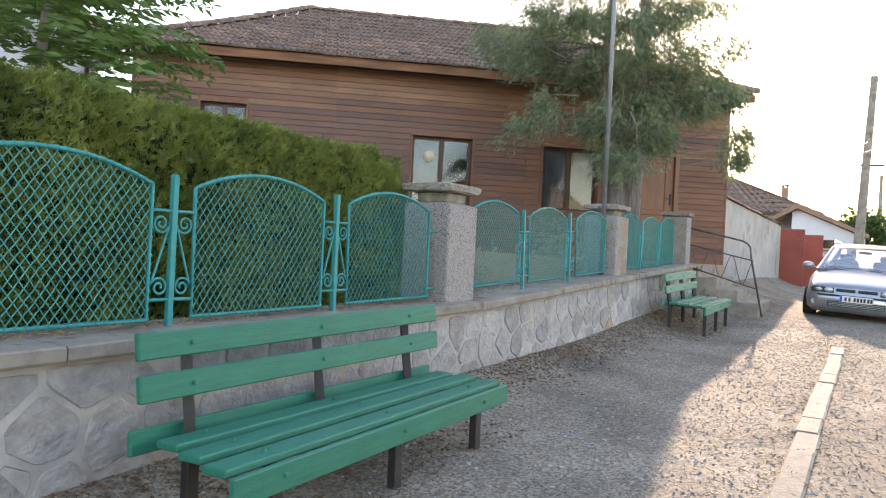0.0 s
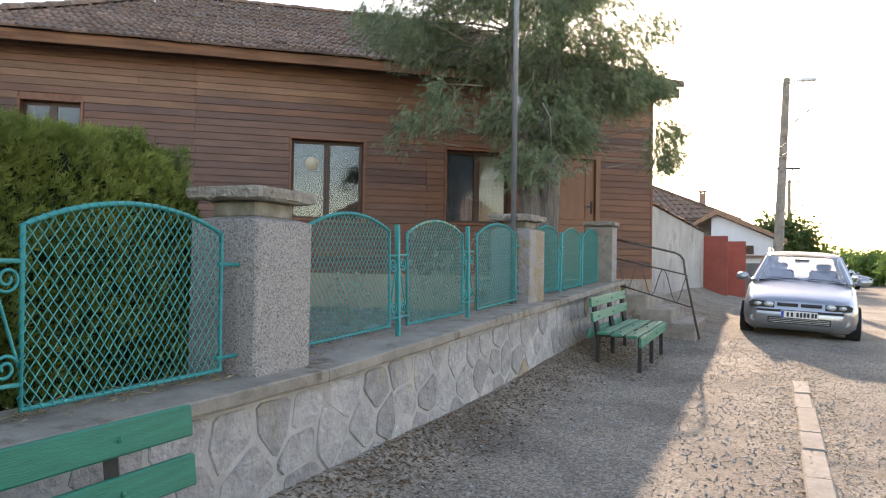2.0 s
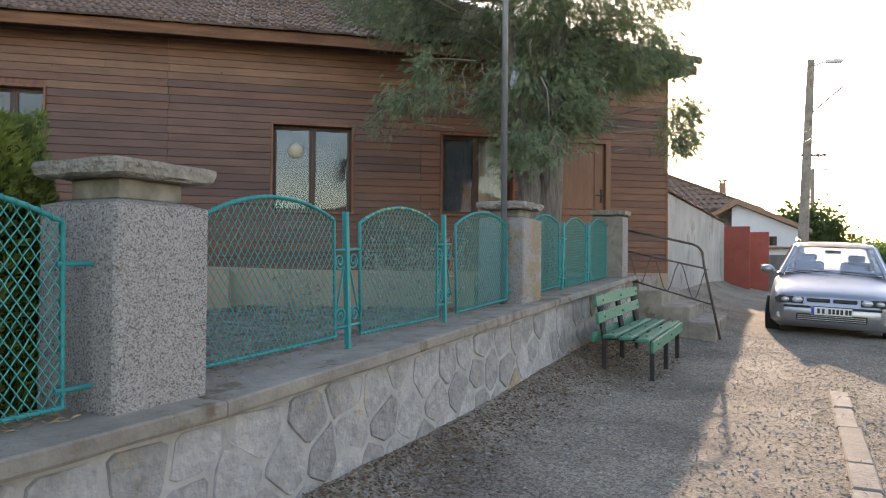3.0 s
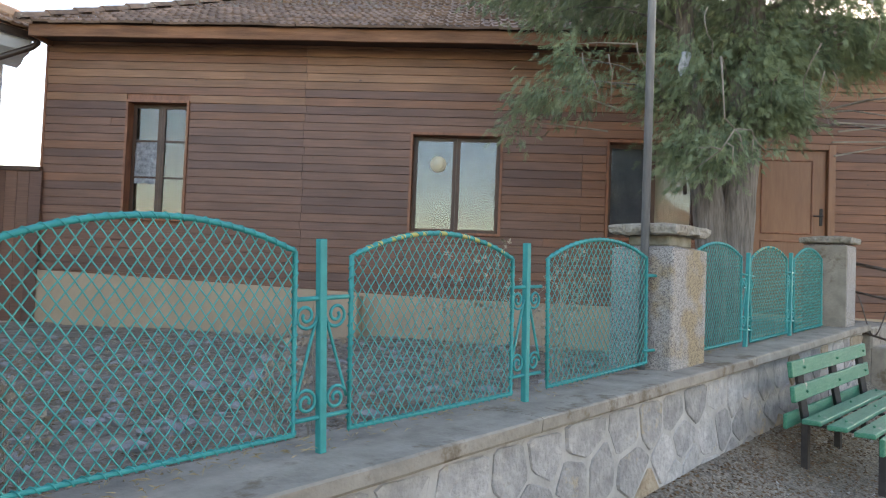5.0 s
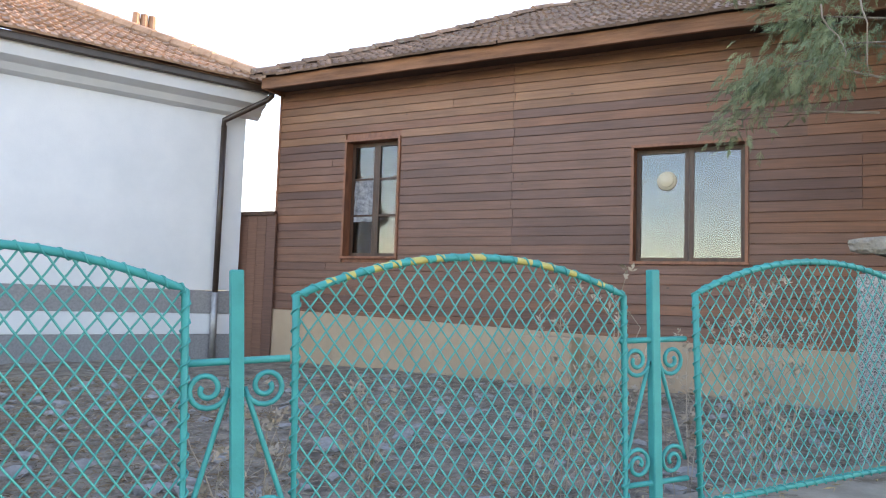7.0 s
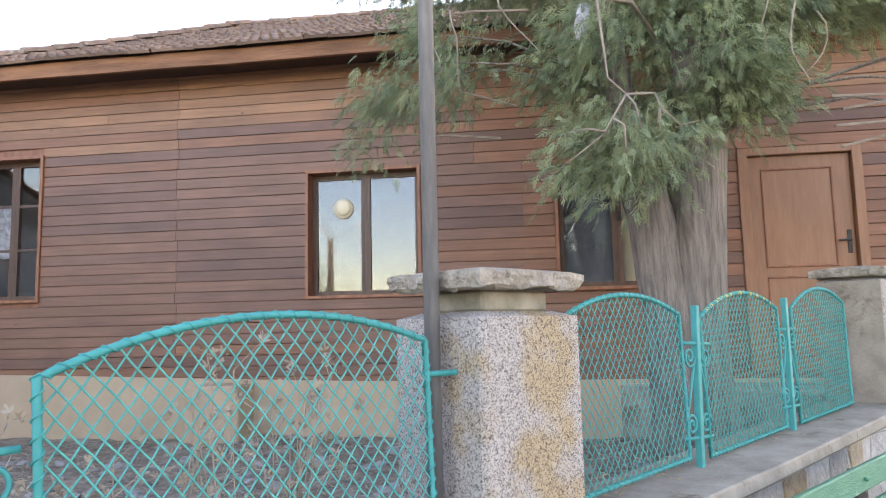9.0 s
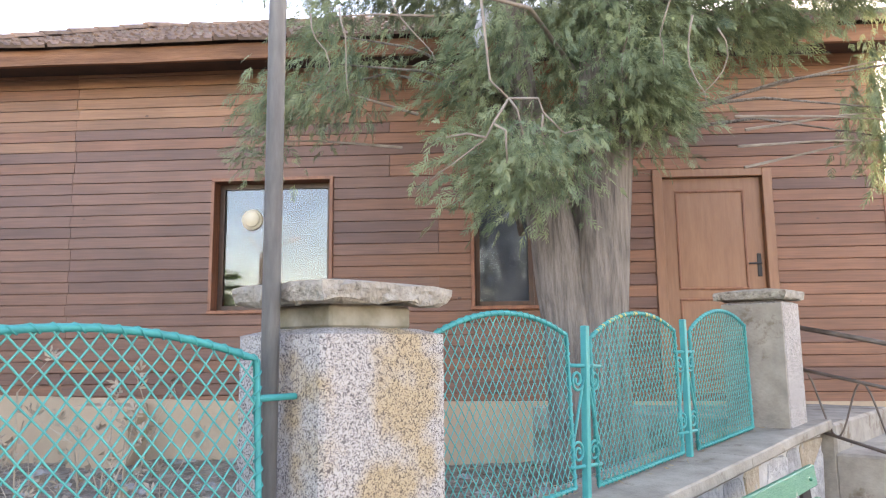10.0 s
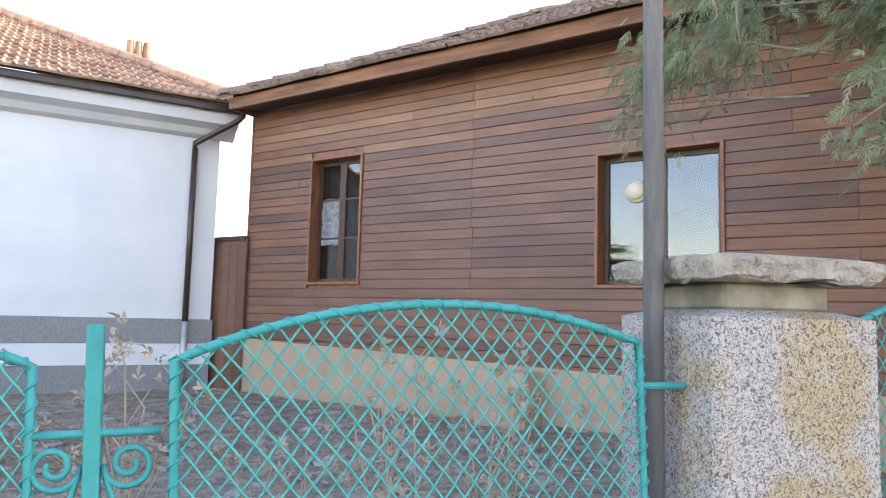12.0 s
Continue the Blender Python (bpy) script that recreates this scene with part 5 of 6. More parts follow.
# ---- foliage helpers ----
def sprays(name, centres, axes, length, width, mat, fingers=5, spread=0.9, parent=None, seed=1, curl=0.15, feathered=False):
    """Flat fan-shaped sprays of narrow leaflets: one joined mesh of many."""
    rng = np.random.default_rng(seed)
    c, u = np.asarray(centres, float), np.asarray(axes, float)
    n = len(c)
    u /= np.linalg.norm(u, axis=1)[:, None] + 1e-9
    rv = rng.normal(size=(n, 3))
    v = np.cross(u, rv)
    v /= np.linalg.norm(v, axis=1)[:, None] + 1e-9
    ln = length * rng.uniform(0.6, 1.3, n)[:, None]
    verts, k = [], 0
    for f in range(fingers):
        a = (f / max(fingers - 1, 1) - 0.5) * 2 * spread
        start = c + u * ln * (0.1 * abs(a) + 0.35 * rng.uniform(0, 1, (n, 1)) * (f % 2))
        dr = u * math.cos(a) + v * math.sin(a)
        side = v * math.cos(a) - u * math.sin(a)
        fl = ln * (1 - 0.35 * abs(a))
        if feathered:
            # short shoots set alternately along a fine stem
            q = f / fingers
            a = (spread if f % 2 else -spread) * (1 - 0.4 * q) if f else 0.0
            start = c + u * ln * q * 0.85 * (1 if f else 0)
            dr, side = u * math.cos(a) + v * math.sin(a), v * math.cos(a) - u * math.sin(a)
            fl = ln * (0.42 * (1 - 0.55 * q) if f else 1.0) * rng.uniform(0.7, 1.25, (n, 1))
        w = width * rng.uniform(0.7, 1.3, (n, 1))
        nrm = np.cross(dr, side)
        mid = start + dr * fl * 0.5 + nrm * fl * curl * rng.uniform(-1, 1, (n, 1))
        tip = start + dr * fl - np.array([0, 0, 1]) * fl * 0.1
        verts += [start, mid - side * w, tip, mid + side * w]
        k += 1
    co = np.stack(verts, 1).reshape(-1, 3)
    nq = n * k
    me = bpy.data.meshes.new(name)
    me.vertices.add(nq * 4)
    me.vertices.foreach_set("co", co.ravel())
    me.loops.add(nq * 4)
    me.loops.foreach_set("vertex_index", np.arange(nq * 4, dtype=np.int32))
    me.polygons.add(nq)
    me.polygons.foreach_set("loop_start", np.arange(0, nq * 4, 4, dtype=np.int32))
    me.update(calc_edges=True)
    me.materials.append(mat)
    ob = part(name, me, None, parent)
    return ob


# ---- hedge ----
hedge = empty("hedge", STREET)
tagged(hedge, "dense clipped green conifer hedge behind the fence", "hedge", kind="stuff")
def hedge_top(s):
    return 1.965 + 0.04 * smooth_step(0.8, 2.4, s) + 0.05 * noise.noise((s * 1.1, 0, 4)) - 0.5 * smooth_step(3.9, 4.45, s) ** 2


# inner body, coloured dark in place of the shade between the leaves
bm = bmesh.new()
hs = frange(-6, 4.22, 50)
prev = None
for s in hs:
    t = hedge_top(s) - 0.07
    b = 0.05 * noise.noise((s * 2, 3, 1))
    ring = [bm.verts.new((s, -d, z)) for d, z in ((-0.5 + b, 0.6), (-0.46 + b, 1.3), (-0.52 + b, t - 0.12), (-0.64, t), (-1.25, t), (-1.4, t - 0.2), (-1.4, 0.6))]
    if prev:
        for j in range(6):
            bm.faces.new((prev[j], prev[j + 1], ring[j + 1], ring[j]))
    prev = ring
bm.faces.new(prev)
part("core", bm, M["hedge_inner_shade"], hedge)
rng = np.random.default_rng(5)
cs, ax = [], []
for i in range(44000):
    s = rng.uniform(-1.6, 4.36)
    face = rng.random()
    t = hedge_top(s)
    if face < 0.66:
        z = rng.uniform(0.72, t - 0.02)
        bump_d = 0.06 * noise.noise((s * 3.2, 0, z * 3.2))
        d = -0.43 + bump_d + rng.uniform(-0.07, 0.02) - 0.1 * max(0, (z - t + 0.15) / 0.15)
        cs.append((s, -d, z))
        ax.append((rng.normal(0, 0.35), -abs(rng.normal(0.5, 0.3)), 1.0))
    elif face < 0.9:
        d = -rng.uniform(0.5, 1.35)
        cs.append((s, -d, t - 0.03 + rng.uniform(-0.05, 0.03) + 0.04 * noise.noise((s * 4, d * 4, 0))))
        ax.append((rng.normal(0, 0.4), rng.normal(0, 0.4), 1.0))
    else:
        z = rng.uniform(0.75, hedge_top(4.1))
        d = -rng.uniform(0.45, 1.35)
        cs.append((4.26 + 0.05 * noise.noise((d * 4, z * 4, 0)) + rng.uniform(-0.04, 0.03), -d, z))
        ax.append((abs(rng.normal(0.4, 0.2)), rng.normal(0, 0.3), 1.0))
tagged(sprays("hedge_foliage", cs, ax, 0.055, 0.0042, M["hedge"], 5, 0.75, hedge, 3), kind="stuff")

# ---- cypress-like tree behind the fence ----
TREE = Vector((5.03, 9.97, 0.66))
tree = empty("cypress_tree", Matrix.Translation(TREE))
tagged(tree, "old cypress with a twin stringy trunk and drooping grey-green sprays", "tree")
bm = bmesh.new()
def limb(pts, rr, n=10):
    pts = [Vector(p) for p in pts]
    out, ro = [], []
    for i in range(len(pts) - 1):
        for j in range(4):
            t = j / 4
            out.append(pts[i].lerp(pts[i + 1], t))
            ro.append(rr[i] + (rr[i + 1] - rr[i]) * t)
    out.append(pts[-1])
    ro.append(rr[-1])
    out = [p + Vector((noise.noise(p * 2.1), noise.noise(p * 2.1 + Vector((9, 0, 0))), 0)) * 0.03 for p in out]
    tube(bm, out, ro, n)
limb([(0.0, 0, -0.1), (0.0, 0, 0.35), (0.01, 0.0, 1.1), (0.07, 0.03, 2.0), (0.16, 0.05, 3.2), (0.18, 0.05, 4.8), (0.2, 0.05, 6.6)], [0.3, 0.22, 0.185, 0.18, 0.15, 0.09, 0.03], 14)
limb([(-0.1, -0.02, 0.2), (-0.14, -0.03, 1.1), (-0.22, -0.04, 1.75), (-0.42, -0.05, 2.6), (-0.5, 0, 3.8), (-0.45, 0, 5.2)], [0.19, 0.16, 0.14, 0.11, 0.07, 0.02], 12)
for v in bm.verts:
    a = math.atan2(v.co.y, v.co.x)
    if v.co.z < 3:
        v.co += Vector((math.cos(a), math.sin(a), 0)) * 0.025 * noise.noise((math.cos(a) * 4, math.sin(a) * 4, v.co.z * 0.6))
part("trunk", bm, M["bark"], tree, smooth=True)
rnd = random.Random(17)
rng = np.random.default_rng(11)
LOBES = [((4.95, 9.75, 3.45), (0.85, 0.75, 0.5), 66), ((4.6, 9.4, 2.85), (0.28, 0.26, 0.22), 9), ((3.5, 9.75, 3.45), (0.35, 0.45, 0.35), 8), ((3.05, 9.9, 3.2), (0.15, 0.2, 0.3), 3),
         ((6.1, 9.85, 4.05), (0.8, 0.7, 0.4), 46), ((7.0, 10.05, 3.3), (0.2, 0.25, 0.42), 15), ((4.7, 10.1, 4.75), (2.3, 1.5, 0.65), 170), ((4.8, 10.1, 6.1), (2.1, 1.6, 1.2), 150)]
cs, ax = [], []
twigs = bmesh.new()
k_limb = 0
for c, r, count in LOBES:
    for i in range(count):
        v = rng.normal(size=3)
        v = v / np.linalg.norm(v) * rng.uniform(0.25, 1.0) ** 0.5
        q = Vector((c[0] + v[0] * r[0], c[1] + v[1] * r[1], c[2] + v[2] * r[2])) - TREE
        side = 0.12 if q.x > -0.2 else -0.42
        root = Vector((side, 0.02, max(1.7, min(q.z - rnd.uniform(-0.1, 0.7), 6.4))))
        mid = root.lerp(q, 0.55) + Vector((0, 0, 0.12 + 0.1 * rnd.random()))
        if i % 6 == 0:
            bm = bmesh.new()
            tube(bm, [root, root.lerp(mid, 0.5) + Vector((0, 0, 0.05)), mid, q], [0.02, 0.015, 0.009, 0.004], 6)
            part("limb", bm, M["bark"], tree, smooth=True)
        elif i % 2 == 0:
            tube(twigs, [root.lerp(q, 0.45) + Vector((0, 0, 0.1)), root.lerp(q, 0.75) + Vector((0, 0, 0.06)), q], [0.01, 0.007, 0.003], 5)
        out = Vector((q.x, q.y, 0)).normalized()
        droop = -0.5 - 0.5 * rnd.random()
        for n in range(int(rng.integers(70, 125))):
            o = rng.normal(size=3) * np.array([0.1, 0.1, 0.1])
            o[2] += (abs(o[0]) + abs(o[1])) * -0.3
            cs.append((q.x + o[0], q.y + o[1], q.z + o[2]))
            ax.append((out.x * 0.5 + o[0] * 3 + rng.normal(0, 0.3), out.y * 0.5 + o[1] * 3 + rng.normal(0, 0.3), droop + rng.normal(0, 0.4)))
tagged(part("fine_growth", twigs, M["twig"], tree), kind="stuff")
tagged(sprays("crown", cs, ax, 0.12, 0.0037, M["cypress"], 9, 0.7, tree, 9, 0.08, True), kind="stuff")
# bare crooked twigs hanging in front of the trunk, with a few living tips
rnd = random.Random(6)
fork = Vector((-0.55, -1.75, 2.02))
TWIGS = [[(-0.1, 0.42), (-0.08, 0.2), (-0.07, 0.08), (0, 0)], [(0, 0), (0.11, -0.006), (0.127, -0.066), (0.205, -0.14), (0.277, -0.127)], [(0, 0), (-0.06, -0.096), (-0.09, -0.15), (-0.205, -0.24), (-0.3, -0.31)],
         [(-0.06, -0.096), (-0.015, -0.13), (-0.012, -0.25)], [(0, 0), (0.03, -0.05), (0.05, -0.15)], [(-0.09, -0.15), (-0.16, -0.13), (-0.24, -0.14)], [(0.127, -0.066), (0.12, -0.13), (0.13, -0.18)]]
bm = bmesh.new()
tube(bm, [Vector((-0.1, -0.2, 2.75)), Vector((-0.4, -0.9, 2.8)), fork + Vector((-0.1, 0, 0.42))], [0.016, 0.012, 0.008], 6)
tips_c, tips_a = [], []
for k, line in enumerate(TWIGS):
    pts = [fork + Vector((u, rnd.uniform(-0.02, 0.02) if i else 0.0, v)) for i, (u, v) in enumerate(line)]
    tube(bm, pts, [max(0.0062 - 0.0008 * (k > 0) - 0.0008 * i, 0.002) for i in range(len(pts))], 5)
    if k:
        for n in range(16):
            tips_c.append(pts[-1] + Vector((rnd.gauss(0, 0.03), rnd.gauss(0, 0.03), rnd.gauss(0, 0.03))))
            tips_a.append((line[-1][0] + rnd.gauss(0, 0.25), rnd.gauss(0, 0.3), line[-1][1] + rnd.gauss(-0.1, 0.25)))
for k in range(9):
    p = Vector((rnd.uniform(-1.6, 0.7), rnd.uniform(-1.1, -0.5), rnd.uniform(2.6, 3.3)))
    pts = [p]
    d = Vector((rnd.uniform(-0.3, 0.3), rnd.uniform(-0.3, 0.3), -1))
    for j in range(6):
        d = (d + Vector((rnd.uniform(-0.5, 0.5), rnd.uniform(-0.4, 0.4), rnd.uniform(-0.4, 0.3)))).normalized()
        pts.append(pts[-1] + d * 0.08)
    tube(bm, pts, [0.0055 - 0.0006 * j for j in range(len(pts))], 5)
tagged(part("dead_growth", bm, M["twig"], tree, "bare pale crooked twigs", True), kind="stuff")
tagged(sprays("tip_growth", tips_c, tips_a, 0.085, 0.0034, M["cypress"], 9, 0.7, tree, 19, 0.08, True), kind="stuff")

# clear plastic bottle caught in the tree
bottle = empty("plastic_bottle", Matrix.Translation((4.36, 9.3, 3.36)) @ pose(0, 0, 0, 0, 14, 0))
tagged(bottle, "crumpled clear plastic bottle hung upside down in the cypress", "bottle")
bm = bmesh.new()
rings = []
for z, r in ((0.0, 0.012), (0.02, 0.013), (0.055, 0.035), (0.08, 0.043), (0.13, 0.04), (0.17, 0.044), (0.205, 0.042), (0.215, 0.03)):
    rings.append([bm.verts.new((r * math.cos(q) * (1 + 0.12 * noise.noise((q, z * 30, 1))), r * math.sin(q) * (1 + 0.12 * noise.noise((q, z * 30, 5))), z)) for q in (2 * math.pi * j / 14 for j in range(14))])
for r0, r1 in zip(rings[:-1], rings[1:]):
    for j in range(14):
        bm.faces.new((r0[j], r0[(j + 1) % 14], r1[(j + 1) % 14], r1[j]))
bm.faces.new(rings[0][::-1])
bm.faces.new(rings[-1])
part("body", bm, M["film"], bottle, smooth=True)
bm = bmesh.new()
tube(bm, [(0, 0, 0.21), (0.01, 0.02, 0.3), (-0.02, 0.1, 0.5)], 0.002, 4)
part("string", bm, M["iron"], bottle)

# ---- broadleaf tree behind the hedge ----
sap = empty("broadleaf_tree", Matrix.Translation(st(2.35, -2.45, 0.7)))
tagged(sap, "young tree with long feathered green leaves behind the hedge", "tree")
bm = bmesh.new()
tube(bm, [(0, 0, 0), (0.05, 0, 1.0), (0.0, 0.05, 2.0), (0.1, 0.1, 3.2)], [0.06, 0.05, 0.04, 0.012], 8)
part("trunk", bm, M["twig"], sap, smooth=True)
rng = np.random.default_rng(2)
cs, ax = [], []
stalks = bmesh.new()
for i in range(330):
    a, el = rng.uniform(0, 2 * math.pi), rng.uniform(-0.2, 0.9)
    z = rng.uniform(1.15, 2.7)
    r = rng.uniform(0.1, 0.85) * (1.1 - 0.2 * abs(z - 1.7))
    o = np.array([math.cos(a) * r, math.sin(a) * r, z])
    d = np.array([math.cos(a), math.sin(a), 0.35])
    ln = rng.uniform(0.35, 0.6)
    pts = []
    for j in range(9):
        t = j / 8
        p = o + d * ln * t + np.array([0, 0, -0.35 * ln * t * t])
        pts.append(p)
        side = np.array([-math.sin(a), math.cos(a), 0])
        for sg in (-1, 1):
            cs.append(p)
            ax.append(side * sg + d * 0.45 + np.array([0, 0, -0.25]))
    tube(stalks, pts, 0.004, 4)
part("stalk_growth", stalks, M["leaf"], sap)
tagged(sprays("crown", cs, ax, 0.13, 0.019, M["leaf"], 1, 0.0, sap, 4, 0.1), kind="stuff")

# ---- parked station wagon ----
M["glass_dark"] = glass("car_glass", (0.3, 0.35, 0.35), 0.02)


def lerp_table(tab, x):
    for (x0, a), (x1, b) in zip(tab[:-1], tab[1:]):
        if x <= x1:
            t = max((x - x0) / (x1 - x0), 0)
            return a + (b - a) * t
    return tab[-1][1]


def make_car(m, label):
    car = empty("station_wagon", m)
    tagged(car, label, "car", "cars")
    half = [(0, 0.62), (0.06, 0.74), (0.25, 0.82), (0.7, 0.86), (2.2, 0.87), (3.8, 0.86), (4.3, 0.8), (4.45, 0.7)]
    top = [(0, 0.62), (0.05, 0.68), (0.3, 0.76), (1.2, 0.93), (1.3, 0.95), (4.3, 0.98), (4.45, 0.9)]
    low = [(0, 0.3), (0.12, 0.2), (0.5, 0.19), (4.1, 0.2), (4.45, 0.34)]
    bm = bmesh.new()
    xs = [0, 0.03, 0.08, 0.16, 0.3, 0.5, 0.75, 1.0, 1.2, 1.35, 1.8, 2.3, 2.8, 3.3, 3.8, 4.15, 4.32, 4.42, 4.45]
    prev = None
    for x in xs:
        w, t, b = lerp_table(half, x), lerp_table(top, x), lerp_table(low, x)
        prof = [(-w * 0.86, b), (-w * 0.97, b + 0.08), (-w, b + 0.22), (-w * 0.995, 0.55), (-w * 0.96, t - 0.1), (-w * 0.86, t - 0.02), (-w * 0.55, t + 0.015), (0, t + 0.03)]
        prof += [(-y, z) for y, z in prof[-2::-1]]
        ring = [bm.verts.new((x, y, z)) for y, z in prof]
        if prev:
            for j in range(len(ring)):
                k = (j + 1) % len(ring)
                bm.faces.new((prev[j], prev[k], ring[k], ring[j]))
        else:
            bm.faces.new(ring)
        prev = ring
    bm.faces.new(prev[::-1])
    body = part("body", bm, M["car"], car, smooth=True)
    # roof and pillars
    bm = bmesh.new()
    prev = None
    for x, w, z in ((1.92, 0.55, 1.385), (2.05, 0.6, 1.42), (2.6, 0.62, 1.45), (3.4, 0.61, 1.44), (3.95, 0.58, 1.4), (4.05, 0.55, 1.37)):
        ring = [bm.verts.new((x, y, q)) for y, q in ((-w, z - 0.05), (-w * 0.96, z - 0.01), (-w * 0.6, z + 0.02), (0, z + 0.03), (w * 0.6, z + 0.02), (w * 0.96, z - 0.01), (w, z - 0.05))]
        if prev:
            for j in range(6):
                bm.faces.new((prev[j], prev[j + 1], ring[j + 1], ring[j]))
        prev = ring
    bmesh.ops.solidify(bm, geom=bm.faces[:], thickness=0.03)
    part("roof", bm, M["car"], car, smooth=True)
    for s in (-1, 1):
        for a, b in (((1.18, 0.74, 0.92), (1.95, 0.57, 1.38)), ((2.45, 0.81, 0.95), (2.5, 0.62, 1.4)), ((3.35, 0.81, 0.96), (3.3, 0.61, 1.4)), ((4.32, 0.72, 0.97), (4.0, 0.57, 1.38))):
            bm = bmesh.new()
            tube(bm, [(a[0], a[1] * s, a[2]), (b[0], b[1] * s, b[2])], [0.045, 0.032], 6)
            part("pillar", bm, M["car"], car)
        bm = bmesh.new()
        v = [bm.verts.new(p) for p in ((1.25, 0.79 * s, 0.95), (4.28, 0.76 * s, 0.97), (3.98, 0.57 * s, 1.38), (1.98, 0.58 * s, 1.38))]
        bm.faces.new(v)
        bmesh.ops.solidify(bm, geom=bm.faces[:], thickness=0.004)
        part("side_window", bm, M["glass_dark"], car)
        bm = bmesh.new()
        tube(bm, [(2.2, 0.56 * s, 1.47), (2.4, 0.56 * s, 1.52), (3.6, 0.55 * s, 1.51), (3.8, 0.55 * s, 1.46)], 0.015, 6)
        part("roof_rail", bm, M["car"], car)
        # mirror
        bm = bmesh.new()
        bmesh.ops.create_uvsphere(bm, u_segments=12, v_segments=8, radius=1, matrix=Matrix.Translation((1.42, 0.95 * s, 0.99)) @ Matrix.Diagonal((0.06, 0.11, 0.075, 1)))
        tube(bm, [(1.42, 0.8 * s, 0.95), (1.42, 0.9 * s, 0.97)], 0.025, 6)
        part("mirror", bm, M["car"], car, smooth=True)
        # headlight: dark surround, two lenses
        bm = bmesh.new()
        prism(bm, [(0.36 * s, 0.55), (0.36 * s, 0.64), (0.68 * s, 0.655), (0.74 * s, 0.62), (0.72 * s, 0.555)], -0.012, 0.2, 0)
        hl = part("headlight", bm, M["plastic"], car)
        for y, r in ((0.44, 0.048), (0.6, 0.036)):
            bm = bmesh.new()
            bmesh.ops.create_uvsphere(bm, u_segments=14, v_segments=8, radius=1, matrix=Matrix.Translation((-0.005, y * s, 0.602)) @ Matrix.Diagonal((0.03, r * 1.6, r, 1)))
            part("lens", bm, M["lamp_glass"], hl, smooth=True)
        bm = bmesh.new()
        bmesh.ops.create_cone(bm, cap_ends=True, segments=16, radius1=0.05, radius2=0.05, depth=0.04, matrix=pose(0.055, 0.66 * s, 0.37, 0, 90, 0))
        part("fog_lamp", bm, M["lamp_glass"], car)
        for x in (0.78, 3.42):
            bm = bmesh.new()
            bmesh.ops.create_cone(bm, cap_ends=True, segments=28, radius1=0.3, radius2=0.3, depth=0.19, matrix=pose(x, 0.79 * s, 0.3, 90, 0, 0))
            wh = part("wheel", bm, M["tyre"], car)
            bm = bmesh.new()
            bmesh.ops.create_cone(bm, cap_ends=True, segments=20, radius1=0.19, radius2=0.17, depth=0.02, matrix=pose(x, 0.893 * s, 0.3, 90, 0, 0))
            part("rim", bm, M["galva"], wh)
    # glass, dash and seats
    for name, q in (("windscreen", ((1.22, -0.72, 0.955), (1.22, 0.72, 0.955), (1.93, 0.54, 1.39), (1.93, -0.54, 1.39))), ("rear_window", ((4.32, -0.68, 0.98), (4.32, 0.68, 0.98), (4.03, 0.54, 1.37), (4.03, -0.54, 1.37)))):
        bm = bmesh.new()
        bm.faces.new([bm.verts.new(p) for p in q])
        bmesh.ops.solidify(bm, geom=bm.faces[:], thickness=0.004)
        part(name, bm, M["glass_dark"], car)
    part("dashboard", boxmesh((1.3, -0.7, 0.955), (1.75, 0.7, 1.01), 0.03), M["plastic"], car)
    for y in (-0.36, 0.36):
        bm = bmesh.new()
        box(bm, (2.35, y - 0.24, 0.9), (2.5, y + 0.24, 1.14), None, 0.04)
        box(bm, (2.4, y - 0.13, 1.14), (2.5, y + 0.13, 1.26), None, 0.03)
        part("seat", bm, M["plastic"], car)
    part("rear_view_mirror", boxmesh((1.8, -0.12, 1.27), (1.83, 0.12, 1.33), 0.01), M["plastic"], car)
    # nose: grille slots, bumper strip, lower grille, plate, wipers
    for y in (-0.17, 0.17):
        part("grille_slot", boxmesh((-0.022, y - 0.15, 0.585), (0.06, y + 0.15, 0.635), 0.008), M["plastic"], car)
    bm = bmesh.new()
    box(bm, (-0.034, -0.62, 0.495), (0.05, 0.62, 0.525), None, 0.008)
    part("bumper_strip", bm, M["plastic"], car)
    bm = bmesh.new()
    box(bm, (-0.012, -0.45, 0.31), (0.06, 0.45, 0.41), None, 0.01)
    lg = part("lower_grille", bm, M["plastic"], car)
    for i in range(3):
        part("grille_bar", boxmesh((-0.018, -0.43, 0.325 + i * 0.028), (-0.008, 0.43, 0.333 + i * 0.028)), M["galva"], lg)
    plate = part("number_plate", boxmesh((-0.052, -0.26, 0.405), (-0.038, 0.26, 0.515), 0.004), M["plate"], car, "white plate with dark bars")
    part("plate_band", boxmesh((-0.056, 0.215, 0.41), (-0.05, 0.255, 0.51)), M["blue"], plate)
    for i, y in enumerate((0.16, 0.1, 0.02, -0.03, -0.08, -0.13, -0.19, -0.235)):
        part("bar", boxmesh((-0.056, y - 0.017, 0.425), (-0.05, y + 0.017, 0.495)), M["plastic"], plate)
    bm = bmesh.new()
    tube(bm, [(1.2, -0.6, 0.975), (1.26, -0.1, 1.0)], 0.009, 5)
    part("wiper", bm, M["plastic"], car)
    bm = bmesh.new()
    tube(bm, [(1.2, 0.0, 0.985), (1.26, 0.55, 0.995)], 0.009, 5)
    part("wiper", bm, M["plastic"], car)
    bm = bmesh.new()
    tube(bm, [(2.1, 0, 1.45), (1.98, 0, 1.6)], 0.005, 5)
    part("aerial", bm, M["plastic"], car)
    return car


